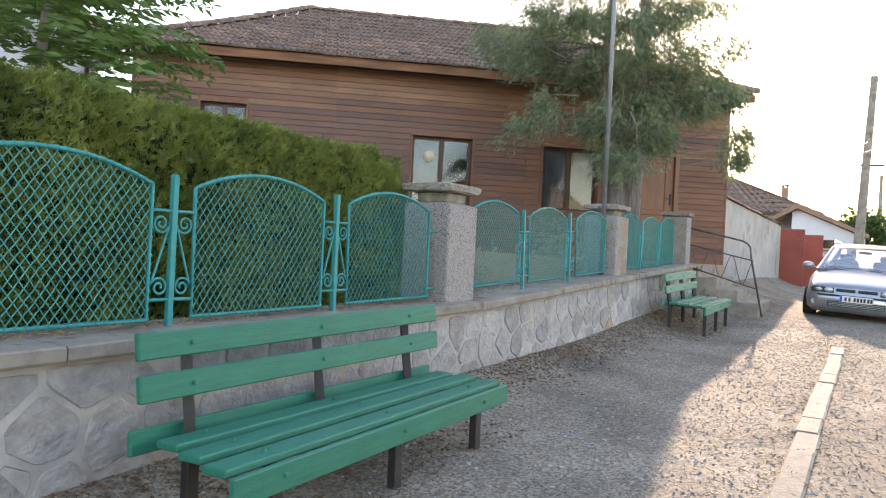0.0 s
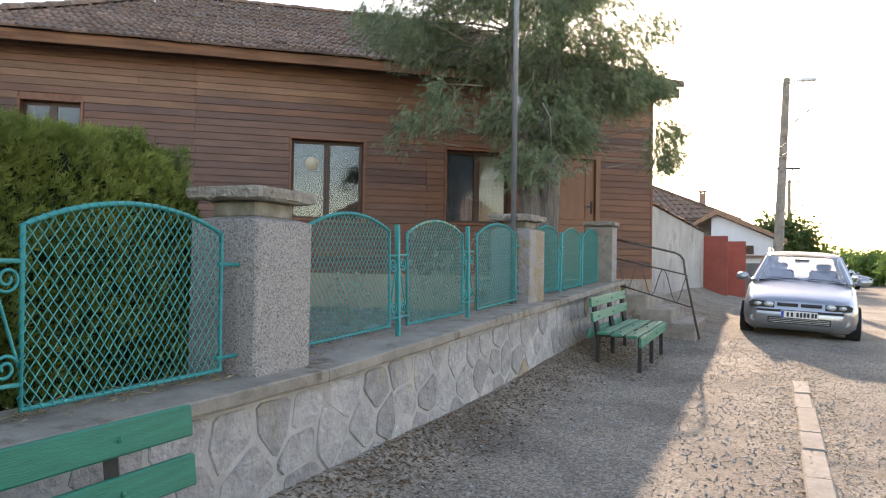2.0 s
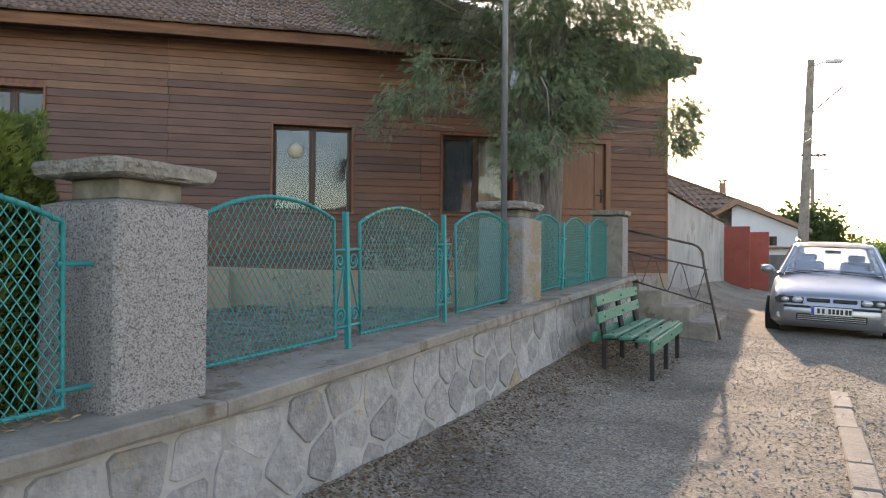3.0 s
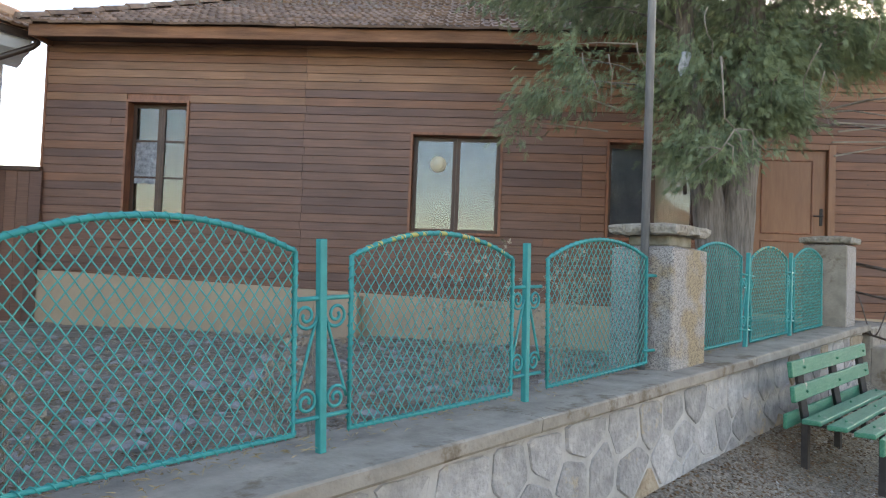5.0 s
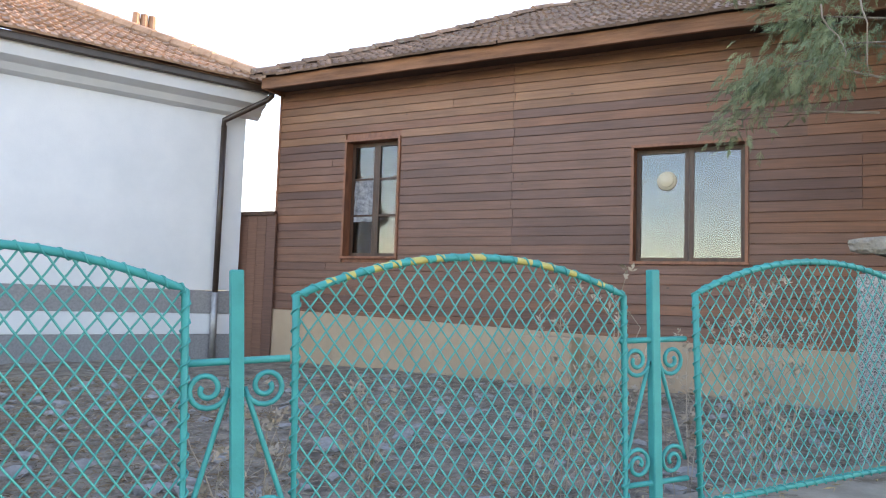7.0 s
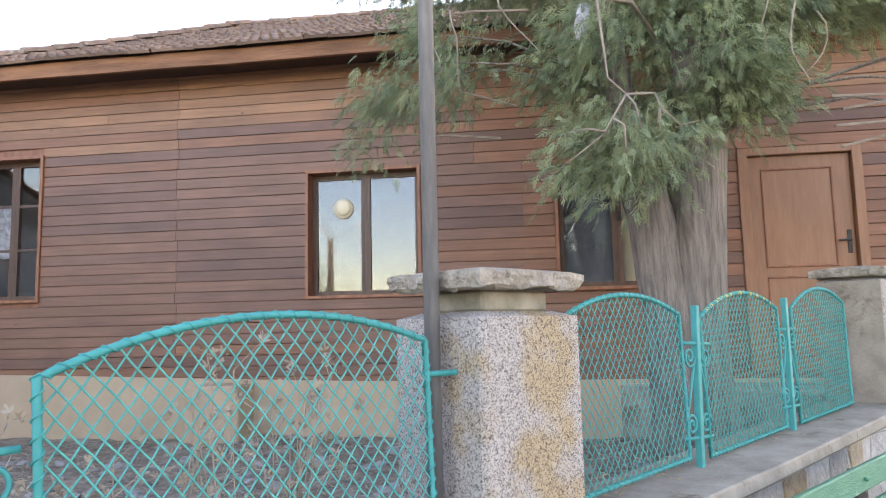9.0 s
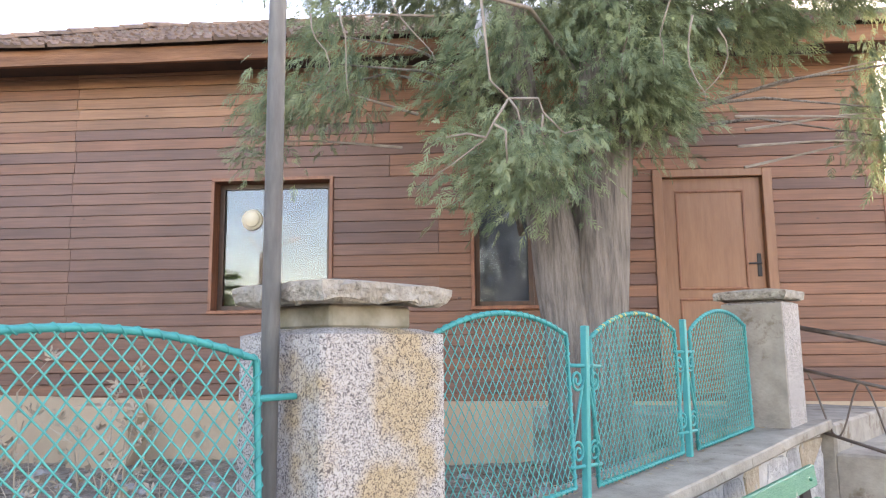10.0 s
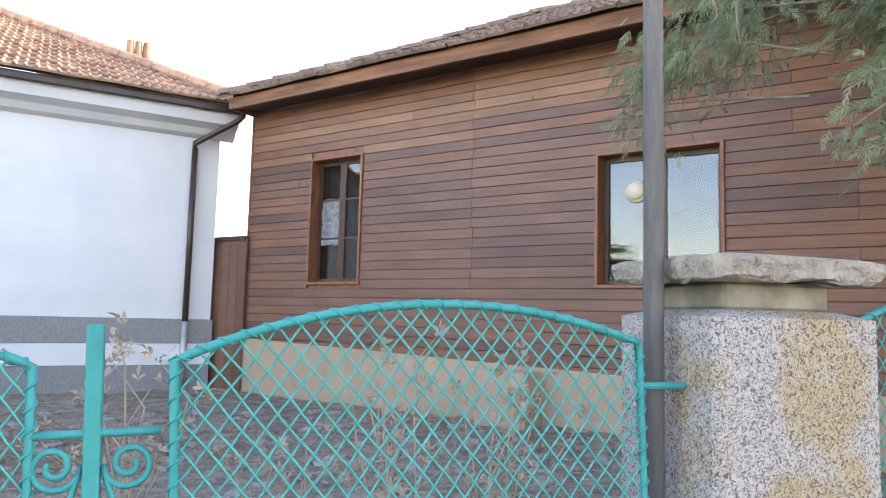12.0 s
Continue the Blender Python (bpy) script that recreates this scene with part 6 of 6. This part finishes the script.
wagon = make_car(Matrix.Translation(st(14.0, 2.7, 0.265)) @ Matrix.Rotation(A + radians(-2), 4, "Z") @ pose(0, 0, 0, 2.2, -1.0, 0), "silver station wagon parked half on the pavement")
far_car = copy_thing(wagon, Matrix.Translation(st(52, 6.3, 0.36)) @ Matrix.Rotation(A + radians(4), 4, "Z"))
tagged(far_car, "silver car parked far down the street")
far_car = copy_thing(wagon, Matrix.Translation(st(60, 8.6, 0.36)) @ Matrix.Rotation(A + radians(80), 4, "Z"))
tagged(far_car, "silver car standing across the far end of the street")

# ---- grey garden wall further along the street ----
yard = empty("yard_wall", STREET)
tagged(yard, "stained grey plastered yard wall with a row of tiles on top", "wall", kind="structure")
part("wall", boxmesh((14.95, -0.3, 0.3), (25.45, 0.0, 2.6), 0.01), M["grey"], yard)
bmt = bmesh.new()
ring = []
for x, rr in ((0, 0.115), (0.4, 0.095)):
    ring.append([bmt.verts.new((x, math.cos(a) * rr * 1.9, math.sin(a) * rr * 0.8)) for a in frange(0, math.pi, 6)])
for j in range(6):
    bmt.faces.new((ring[0][j], ring[0][j + 1], ring[1][j + 1], ring[1][j]))
bmt.faces.new(ring[0])
CAP_TILE = mesh_from("coping_tile", bmt, M["tile"])
rnd = random.Random(12)
for i in range(29):
    part("coping_tile", CAP_TILE, None, yard, m=pose(14.95 + 0.36 * i, -0.15, 2.6 + rnd.uniform(0, 0.015), rnd.uniform(-3, 3), -2, rnd.uniform(-3, 3)))

red_gate = empty("metal_gate", STREET @ Matrix.Translation((25.5, 0, 0.55)))
tagged(red_gate, "red sheet-metal yard gate standing open", "gate")
part("gate_leaf", boxmesh((0, -1.02, 0.0), (0.05, -0.28, 1.95), 0.01), M["red"], red_gate)
part("gate_leaf", boxmesh((1.1, -1.5, 0.0), (1.15, -0.9, 1.82), 0.01), M["red"], red_gate)
bin_thing = empty("waste_container", STREET @ Matrix.Translation((28.2, -1.75, 0.45)))
tagged(bin_thing, "grey metal waste container beside the red gate", "container")
bm = bmesh.new()
prism(bm, [(-0.45, 0.15), (0.45, 0.15), (0.55, 1.0), (-0.55, 1.0)], -0.45, 0.45, 0)
part("tub", bm, M["bin"], bin_thing)
bm = bmesh.new()
prism(bm, [(-0.57, 1.0), (0.57, 1.0), (0.4, 1.22), (-0.4, 1.22)], -0.47, 0.47, 0)
part("lid", bm, M["bin"], bin_thing)

# ---- houses beyond ----
def plain_house(name, label, s0, s1, d0, d1, z0, eave, ridge, wall_mat):
    h = empty(name, STREET @ Matrix.Translation((s0, 0, z0)))
    tagged(h, label, "house")
    part("wall", boxmesh((0, -d1, -0.3), (s1 - s0, -d0, eave - z0)), M[wall_mat], h)
    bm = bmesh.new()
    mid = -(d0 + d1) / 2
    o = 0.4
    a = [(-o, -d1 - o, eave - z0 - 0.15), (s1 - s0 + o, -d1 - o, eave - z0 - 0.15), (s1 - s0 - 2.2, mid, ridge - z0), (2.2, mid, ridge - z0), (-o, -d0 + o, eave - z0 - 0.15), (s1 - s0 + o, -d0 + o, eave - z0 - 0.15)]
    v = [bm.verts.new(p) for p in a]
    for f in ((0, 1, 2, 3), (5, 4, 3, 2), (4, 0, 3), (1, 5, 2), (0, 4, 5, 1)):
        bm.faces.new([v[i] for i in f])
    roof2 = part("roof", bm, M["tile"], h)
    vs, fs = [], []
    for r in range(9):
        t0 = r / 9
        for i in range(int((s1 - s0) / 0.5)):
            x0 = -o + (2.2 + o) * t0 + i * 0.5
            if x0 > s1 - s0 + o - (2.2 + o) * t0 - 0.4:
                break
            b0 = len(vs)
            p = Vector(a[0]).lerp(Vector((0, mid, ridge - z0)), t0)
            q = Vector(a[0]).lerp(Vector((0, mid, ridge - z0)), t0 + 0.13)
            vs += [(x0, p.y, p.z + 0.05), (x0 + 0.25, p.y, p.z + 0.09), (x0 + 0.5, p.y, p.z + 0.05), (x0 + 0.5, q.y, q.z + 0.02), (x0 + 0.25, q.y, q.z + 0.05), (x0, q.y, q.z + 0.02)]
            fs += [(b0, b0 + 1, b0 + 4, b0 + 5), (b0 + 1, b0 + 2, b0 + 3, b0 + 4)]
    # rows on the hip end
    top = Vector((2.2, mid, ridge - z0))
    for r in range(9):
        for k in range(34):
            lo0, lo1 = Vector(a[0]).lerp(top, r / 9), Vector(a[4]).lerp(top, r / 9)
            hi0, hi1 = Vector(a[0]).lerp(top, (r + 1.1) / 9), Vector(a[4]).lerp(top, (r + 1.1) / 9)
            if abs((hi1 - hi0).y) < 0.2 or k * 0.3 > abs((lo1 - lo0).y) - 0.3:
                continue
            f0, f1 = k * 0.3 / abs((lo1 - lo0).y), (k + 1) * 0.3 / abs((lo1 - lo0).y)
            b0 = len(vs)
            for p, q, f, up in ((lo0, lo1, f0, 0.06), (lo0, lo1, (f0 + f1) / 2, 0.11), (lo0, lo1, f1, 0.06), (hi0, hi1, f1, 0.02), (hi0, hi1, (f0 + f1) / 2, 0.06), (hi0, hi1, f0, 0.02)):
                w = p.lerp(q, f)
                vs.append((w.x - 0.02, w.y, w.z + up))
            fs += [(b0, b0 + 1, b0 + 4, b0 + 5), (b0 + 1, b0 + 2, b0 + 3, b0 + 4)]
    me = bpy.data.meshes.new("roof_tiles")
    me.from_pydata(vs, [], fs)
    me.materials.append(M["tile"])
    tagged(part("roof_tiles", me, None, roof2), kind="stuff")
    return h


h2 = plain_house("far_house", "low house with an old tiled roof behind the yard wall", 35.4, 44, -8.0, 0.6, 0.4, 3.8, 5.75, "grey")
bm = bmesh.new()
box(bm, (1.2, 0.6, 3.5), (1.48, 0.88, 4.6), None, 0.01)
box(bm, (1.15, 0.55, 4.66), (1.53, 0.93, 4.72), None, 0.01)
for x, y in ((1.22, 0.62), (1.4, 0.62), (1.22, 0.8), (1.4, 0.8)):
    box(bm, (x, y, 4.6), (x + 0.06, y + 0.06, 4.66))
part("chimney", bm, M["tile_red"], h2)
h3 = empty("white_far_house", STREET @ Matrix.Translation((33.5, 0, 0.3)))
tagged(h3, "white plastered house with a sloping tiled roof at the bend", "house")
bm = bmesh.new()
prism(bm, [(0.1, 0.0), (0.1, 3.32), (-0.12, 3.44), (-2.65, 2.28), (-2.65, 0.0)], 0, 1.7, 0)
part("wall", bm, M["white"], h3)
bm = bmesh.new()
prism(bm, [(0.95, 2.87), (0.95, 3.03), (-0.12, 3.7), (-2.8, 2.42), (-2.8, 2.26), (-0.12, 3.46)], -0.3, 1.75, 0)
part("roof", bm, M["tile_red"], h3)
win = part("window", boxmesh((-0.05, -1.56, 1.8), (0.06, -0.9, 2.16)), M["dark_wood"], h3)
part("pane", boxmesh((-0.06, -1.5, 1.86), (-0.045, -0.96, 2.1)), M["glass"], win)
part("ledge", boxmesh((-0.3, -2.1, 1.68), (-0.002, -0.5, 1.75), 0.02), M["tile_red"], h3)

plain_house("street_house", "low grey house with a tiled roof across the street", -6.5, 2.0, 11.5, 17.5, 0.1, 3.1, 5.2, "grey")

# ---- utility poles and cables ----
def utility_pole(m, h, label):
    p = empty("utility_pole", m)
    tagged(p, label, "utility pole", "utility poles")
    bm = bmesh.new()
    tube(bm, [(0, 0, -0.2), (0, 0, h)], [0.2, 0.12], 8)
    part("shaft", bm, M["concrete"], p)
    bm = bmesh.new()
    tube(bm, [(0, 0, h - 0.25), (0, -0.35, h - 0.12), (0, -0.5, h - 0.1)], 0.03, 6)
    box(bm, (-0.1, -1.0, h - 0.16), (0.1, -0.45, h - 0.04), None, 0.03)
    part("street_lamp", bm, M["insul"], p, "white street lamp head")
    bm = bmesh.new()
    tube(bm, [(0, -0.1, h - 1.9), (0, -1.05, h - 1.0)], 0.025, 6)
    part("brace", bm, M["iron"], p)
    bm = bmesh.new()
    box(bm, (-0.04, -0.6, h - 3.45), (0.04, 0.2, h - 3.38))
    for y in (-0.55, -0.3):
        tube(bm, [(0, y, h - 3.4), (0, y - 0.12, h - 3.55), (0, y, h - 3.75), (0, y + 0.06, h - 3.5)], 0.025, 6)
    part("insulator_bracket", bm, M["iron"], p)
    return p


utility_pole(STREET @ Matrix.Translation((31, -2.4, 0.4)) @ pose(0, 0, 0, 2.2, 0, 0), 8.3, "grey concrete utility pole with a street lamp arm")
utility_pole(STREET @ Matrix.Translation((62, -3.3, 0.84)), 7.6, "distant concrete utility pole beside the road")
# a lamp standard across the street, which the wide window mirrors
lamp_post = empty("street_lamp", Matrix.Translation((-5.5, -11.2, -0.4)))
tagged(lamp_post, "concrete lamp standard with two lamp heads across the street", "street lamp")
bm = bmesh.new()
tube(bm, [(0, 0, -0.3), (0, 0, 6.35)], [0.19, 0.12], 8)
part("shaft", bm, M["concrete"], lamp_post)
for q in (Vector((-0.4, 0, 6.85)), Vector((1.45, 0, 6.95))):
    bm = bmesh.new()
    tube(bm, [(0, 0, 6.25), q * 0.5 + Vector((0, 0, 3.15)), q], [0.035, 0.03, 0.03], 6)
    part("arm", bm, M["galva"], lamp_post)
    bm = bmesh.new()
    box(bm, (-0.28, -0.09, -0.06), (0.28, 0.09, 0.06), None, 0.03)
    bmesh.ops.transform(bm, matrix=Matrix.Translation(q) @ pose(0, 0, 0, 0, 50 if q.x < 0 else -20, 0), verts=bm.verts)
    part("lamp_head", bm, M["insul"], lamp_post, "pale street lamp head")
cable = empty("overhead_cable")
tagged(cable, "thin black overhead cables along the street", "cable")
for dz, da, db in ((5.2, 2.4, 9), (4.9, 2.4, 12), (7.6, 2.6, 16)):
    bm = bmesh.new()
    a, b = st(31, da, 0.8 + dz), st(-20, db, 0.3 + dz + 1.2)
    tube(bm, [a.lerp(b, t) - Vector((0, 0, 2.2 * 4 * t * (1 - t) * 0.4)) for t in frange(0, 1, 14)], 0.012, 4)
    part("wire", bm, M["iron"], cable)

# ---- far trees and bushes ----
def far_tree(name, s, d, z0, rx, rz, n, label, mat="far_leaf", trunk=1.5, seed=1, size=0.22):
    t = empty(name, STREET @ Matrix.Translation((s, -d, z0)))
    tagged(t, label, "tree")
    bm = bmesh.new()
    tube(bm, [(0, 0, -0.3), (0.1, 0, trunk), (0, 0.1, trunk + rz)], [0.22, 0.15, 0.04], 7)
    part("trunk", bm, M["bark"], t, smooth=True)
    rng = np.random.default_rng(seed)
    cs, ax = [], []
    for i in range(n):
        v = rng.normal(size=3)
        v /= np.linalg.norm(v)
        c = v * rng.uniform(0.55, 1.0) * np.array([rx, rx, rz]) + np.array([0, 0, trunk + rz * 0.7])
        for k in range(14):
            cs.append(c + rng.normal(0, 0.28 * rx / 2, 3))
            ax.append(rng.normal(size=3) + v * 0.6)
    tagged(sprays("crown", cs, ax, size, size * 0.2, M[mat], 4, 1.0, t, seed, 0.1), kind="stuff")
    return t


far_tree("leafy_tree", 44, 2.6, 0.4, 2.2, 1.7, 420, "dark leafy tree behind the white house", seed=3, trunk=1.0)
far_tree("leafy_tree", 48, 4.6, 0.4, 1.5, 1.0, 260, "rounded green tree at the bend of the street", seed=5, trunk=0.4)
for i, (s, d, rx, rz) in enumerate(((56, 11, 2.2, 1.6), (50, 12.5, 2.5, 2.0), (44, 12, 2.4, 1.9), (66, 9.5, 2.0, 1.2), (75, 7.0, 3.0, 1.5), (38, 13, 2.2, 2.0))):
    far_tree("roadside_bush", s, d, 0.5, rx, rz, 300, "sunlit yellow-green bush along the road", "leaf", 0.4, 20 + i, 0.26)
far_tree("garden_tree", 3.4, -15, 0.6, 2.0, 2.2, 120, "distant garden tree between the houses", seed=9, trunk=1.2)

# ---- litter, straw and weeds ----
def scatter(name, label, n, place, length, width, mat, seed, flat=0.15):
    rng = np.random.default_rng(seed)
    cs, ax = [], []
    for i in range(n):
        cs.append(place(rng))
        a = rng.uniform(0, 2 * math.pi)
        ax.append((math.cos(a), math.sin(a), rng.uniform(-flat, flat)))
    ob = sprays(name, cs, ax, length, width, mat, 1, 0.0, None, seed, 0.3)
    ob.matrix_basis = STREET
    tagged(ob, label, "litter", kind="stuff")


def at_wall(rng):
    s, d = rng.uniform(-1, 12), 0.24 + abs(rng.normal(0, 0.22))
    return (s, -d, street_z(s, d) + 0.008)


def at_kerb(rng):
    s, d = rng.uniform(-2, 11), 2.5 + rng.normal(0, 0.16) + (0.25 if rng.random() < 0.5 else -0.05)
    return (s, -d, street_z(s, d) + 0.01)


def on_pavement(rng):
    s, d = rng.uniform(-1, 13), rng.uniform(0.3, 3.2)
    return (s, -d, street_z(s, d) + 0.006)


def on_coping(rng):
    s, d = rng.uniform(-1, 4.1) if rng.random() < 0.75 else rng.uniform(4, 12), -0.1 + rng.normal(0, 0.06)
    return (s, -d, coping_z(s) + 0.01)


def under_benches(rng):
    s, d = (rng.uniform(1.0, 3.6), rng.uniform(0.3, 1.1)) if rng.random() < 0.5 else (rng.uniform(9, 11.4), rng.uniform(0.3, 1.1))
    return (s, -d, street_z(s, d) + 0.008)


def loose_grit(name, label, n, place, lo, hi, mat, seed):
    """Small broken stones: squashed octahedra, one joined mesh."""
    rng = np.random.default_rng(seed)
    c = np.array([place(rng) for i in range(n)])
    r = rng.uniform(lo, hi, n)[:, None, None]
    base = np.array([(1, 0, 0), (0, 1, 0), (-1, 0, 0), (0, -1, 0), (0, 0, 0.7), (0, 0, -0.5)])
    v = c[:, None, :] + base[None] * r * rng.uniform(0.6, 1.4, (n, 6, 1)) + rng.normal(0, 0.25, (n, 6, 3)) * r
    tri = np.array([(0, 1, 4), (1, 2, 4), (2, 3, 4), (3, 0, 4), (1, 0, 5), (2, 1, 5), (3, 2, 5), (0, 3, 5)])
    f = (tri[None] + 6 * np.arange(n)[:, None, None]).reshape(-1, 3)
    me = bpy.data.meshes.new(name)
    me.from_pydata(v.reshape(-1, 3).tolist(), [], f.tolist())
    me.materials.append(mat)
    ob = part(name, me, None, m=STREET)
    tagged(ob, label, "gravel", kind="stuff")


def on_road(rng):
    s, d = rng.uniform(0, 13.5), rng.uniform(0.35, 3.6)
    return (s, -d, street_z(s, d) + 0.002)


loose_grit("grit", "loose pale grit worn out of the old asphalt", 16000, on_road, 0.003, 0.0085, M["kerb"], 51)
loose_grit("dark_gravel", "small broken stones on the pavement", 1500, on_road, 0.006, 0.016, M["mortar"], 52)
scatter("leaf_litter", "brown leaf litter along the foot of the wall", 7000, at_wall, 0.035, 0.006, M["litter"], 31)
scatter("dry_grass", "dry straw-coloured grass along the kerb", 2600, at_kerb, 0.06, 0.003, M["straw"], 32, 0.5)
scatter("gravel_litter", "scattered bits of straw and leaf on the pavement", 1500, on_pavement, 0.022, 0.004, M["straw"], 33)
scatter("needle_litter", "dry needles and straw on the coping", 2600, on_coping, 0.05, 0.0025, M["straw"], 34, 0.3)
scatter("bench_litter", "dead leaves under the benches", 1500, under_benches, 0.035, 0.006, M["litter"], 35)


def garden_litter(rng):
    s, w = rng.uniform(1, 12.5), rng.uniform(0.25, 6.5)
    return (s, w, garden_z(s, w) + 0.012)


scatter("garden_straw", "dry grass and dead stalks over the garden soil", 16000, garden_litter, 0.085, 0.0035, M["weed"], 36, 0.5)


def dry_lawn(rng):
    s, w = rng.uniform(2.6, 7.6), rng.uniform(0.25, 6.5)
    if noise.noise((s * 1.1, w * 1.1, 21)) < -0.12 + 0.11 * (s - 5.5):
        s, w = rng.uniform(2.2, 5.0), rng.uniform(0.3, 6.0)
    return s, w, garden_z(s, w) + 0.006


scatter("dry_lawn", "brown stubble of dry grass over the garden soil", 26000, dry_lawn, 0.07, 0.003, M["stubble"], 38, 0.5)
rubble = bmesh.new()
rnd = random.Random(44)
for i in range(420):
    s, w = rnd.uniform(2, 12), rnd.uniform(0.5, 6.5)
    r = rnd.uniform(0.02, 0.07)
    vs = bmesh.ops.create_icosphere(rubble, subdivisions=1, radius=r, matrix=Matrix.Translation((s, w, garden_z(s, w) + r * 0.1)) @ Matrix.Rotation(rnd.uniform(0, 6), 4, "Z") @ Matrix.Diagonal((1.5, 1, 0.55, 1)))["verts"]
    for v in vs:
        v.co += Vector((rnd.uniform(-0.2, 0.2), rnd.uniform(-0.2, 0.2), rnd.uniform(-0.2, 0.2))) * r
ob = part("rubble", rubble, M["stone"], m=STREET)
tagged(ob, "grey stones and rubble strewn over the garden soil", "rubble", kind="stuff")


def weed(s, w, h, seed):
    rnd = random.Random(seed)
    t = empty("dry_weed", STREET @ Matrix.Translation((s, w, garden_z(s, w))))
    tagged(t, "tall dry weed with seed heads behind the fence", "plant", "dry weeds")
    bm = bmesh.new()
    cs, ax = [], []
    for k in range(5):
        a = rnd.uniform(0, 6.3)
        p = [Vector((0.02 * math.cos(a), 0.02 * math.sin(a), 0))]
        d = Vector((0.12 * math.cos(a), 0.12 * math.sin(a), 1))
        for j in range(7):
            d += Vector((rnd.uniform(-0.15, 0.15), rnd.uniform(-0.15, 0.15), 0))
            p.append(p[-1] + d.normalized() * h / 7 * rnd.uniform(0.8, 1.1))
            if j > 1:
                q = p[-1] + Vector((rnd.uniform(-1, 1), rnd.uniform(-1, 1), 0.8)).normalized() * 0.12
                tube(bm, [p[-1], q], 0.0014, 3)
                for m in range(5):
                    cs.append(q + Vector((rnd.gauss(0, 0.012), rnd.gauss(0, 0.012), rnd.gauss(0, 0.012))))
                    ax.append((rnd.gauss(0, 1), rnd.gauss(0, 1), 1))
        tube(bm, p, 0.0024, 4)
    tagged(part("stem_growth", bm, M["weed"], t), kind="stuff")
    tagged(sprays("seed_head", cs, ax, 0.03, 0.005, M["weed"], 3, 0.8, t, seed, 0.2), kind="stuff")


for i, (s, w, h) in enumerate(((7.75, 0.3, 1.0), (7.95, 0.42, 0.9), (7.6, 0.5, 0.75), (7.05, 0.35, 0.95), (6.95, 0.5, 0.7), (5.9, 0.4, 0.55), (7.4, 0.7, 0.6), (8.1, 0.6, 0.8), (6.4, 0.9, 0.5), (4.9, 0.5, 0.4), (9.3, 0.5, 0.5))):
    weed(s, w, h, 70 + i)

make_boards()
make_roof_tiles()
make_white_tiles()
make_stones()
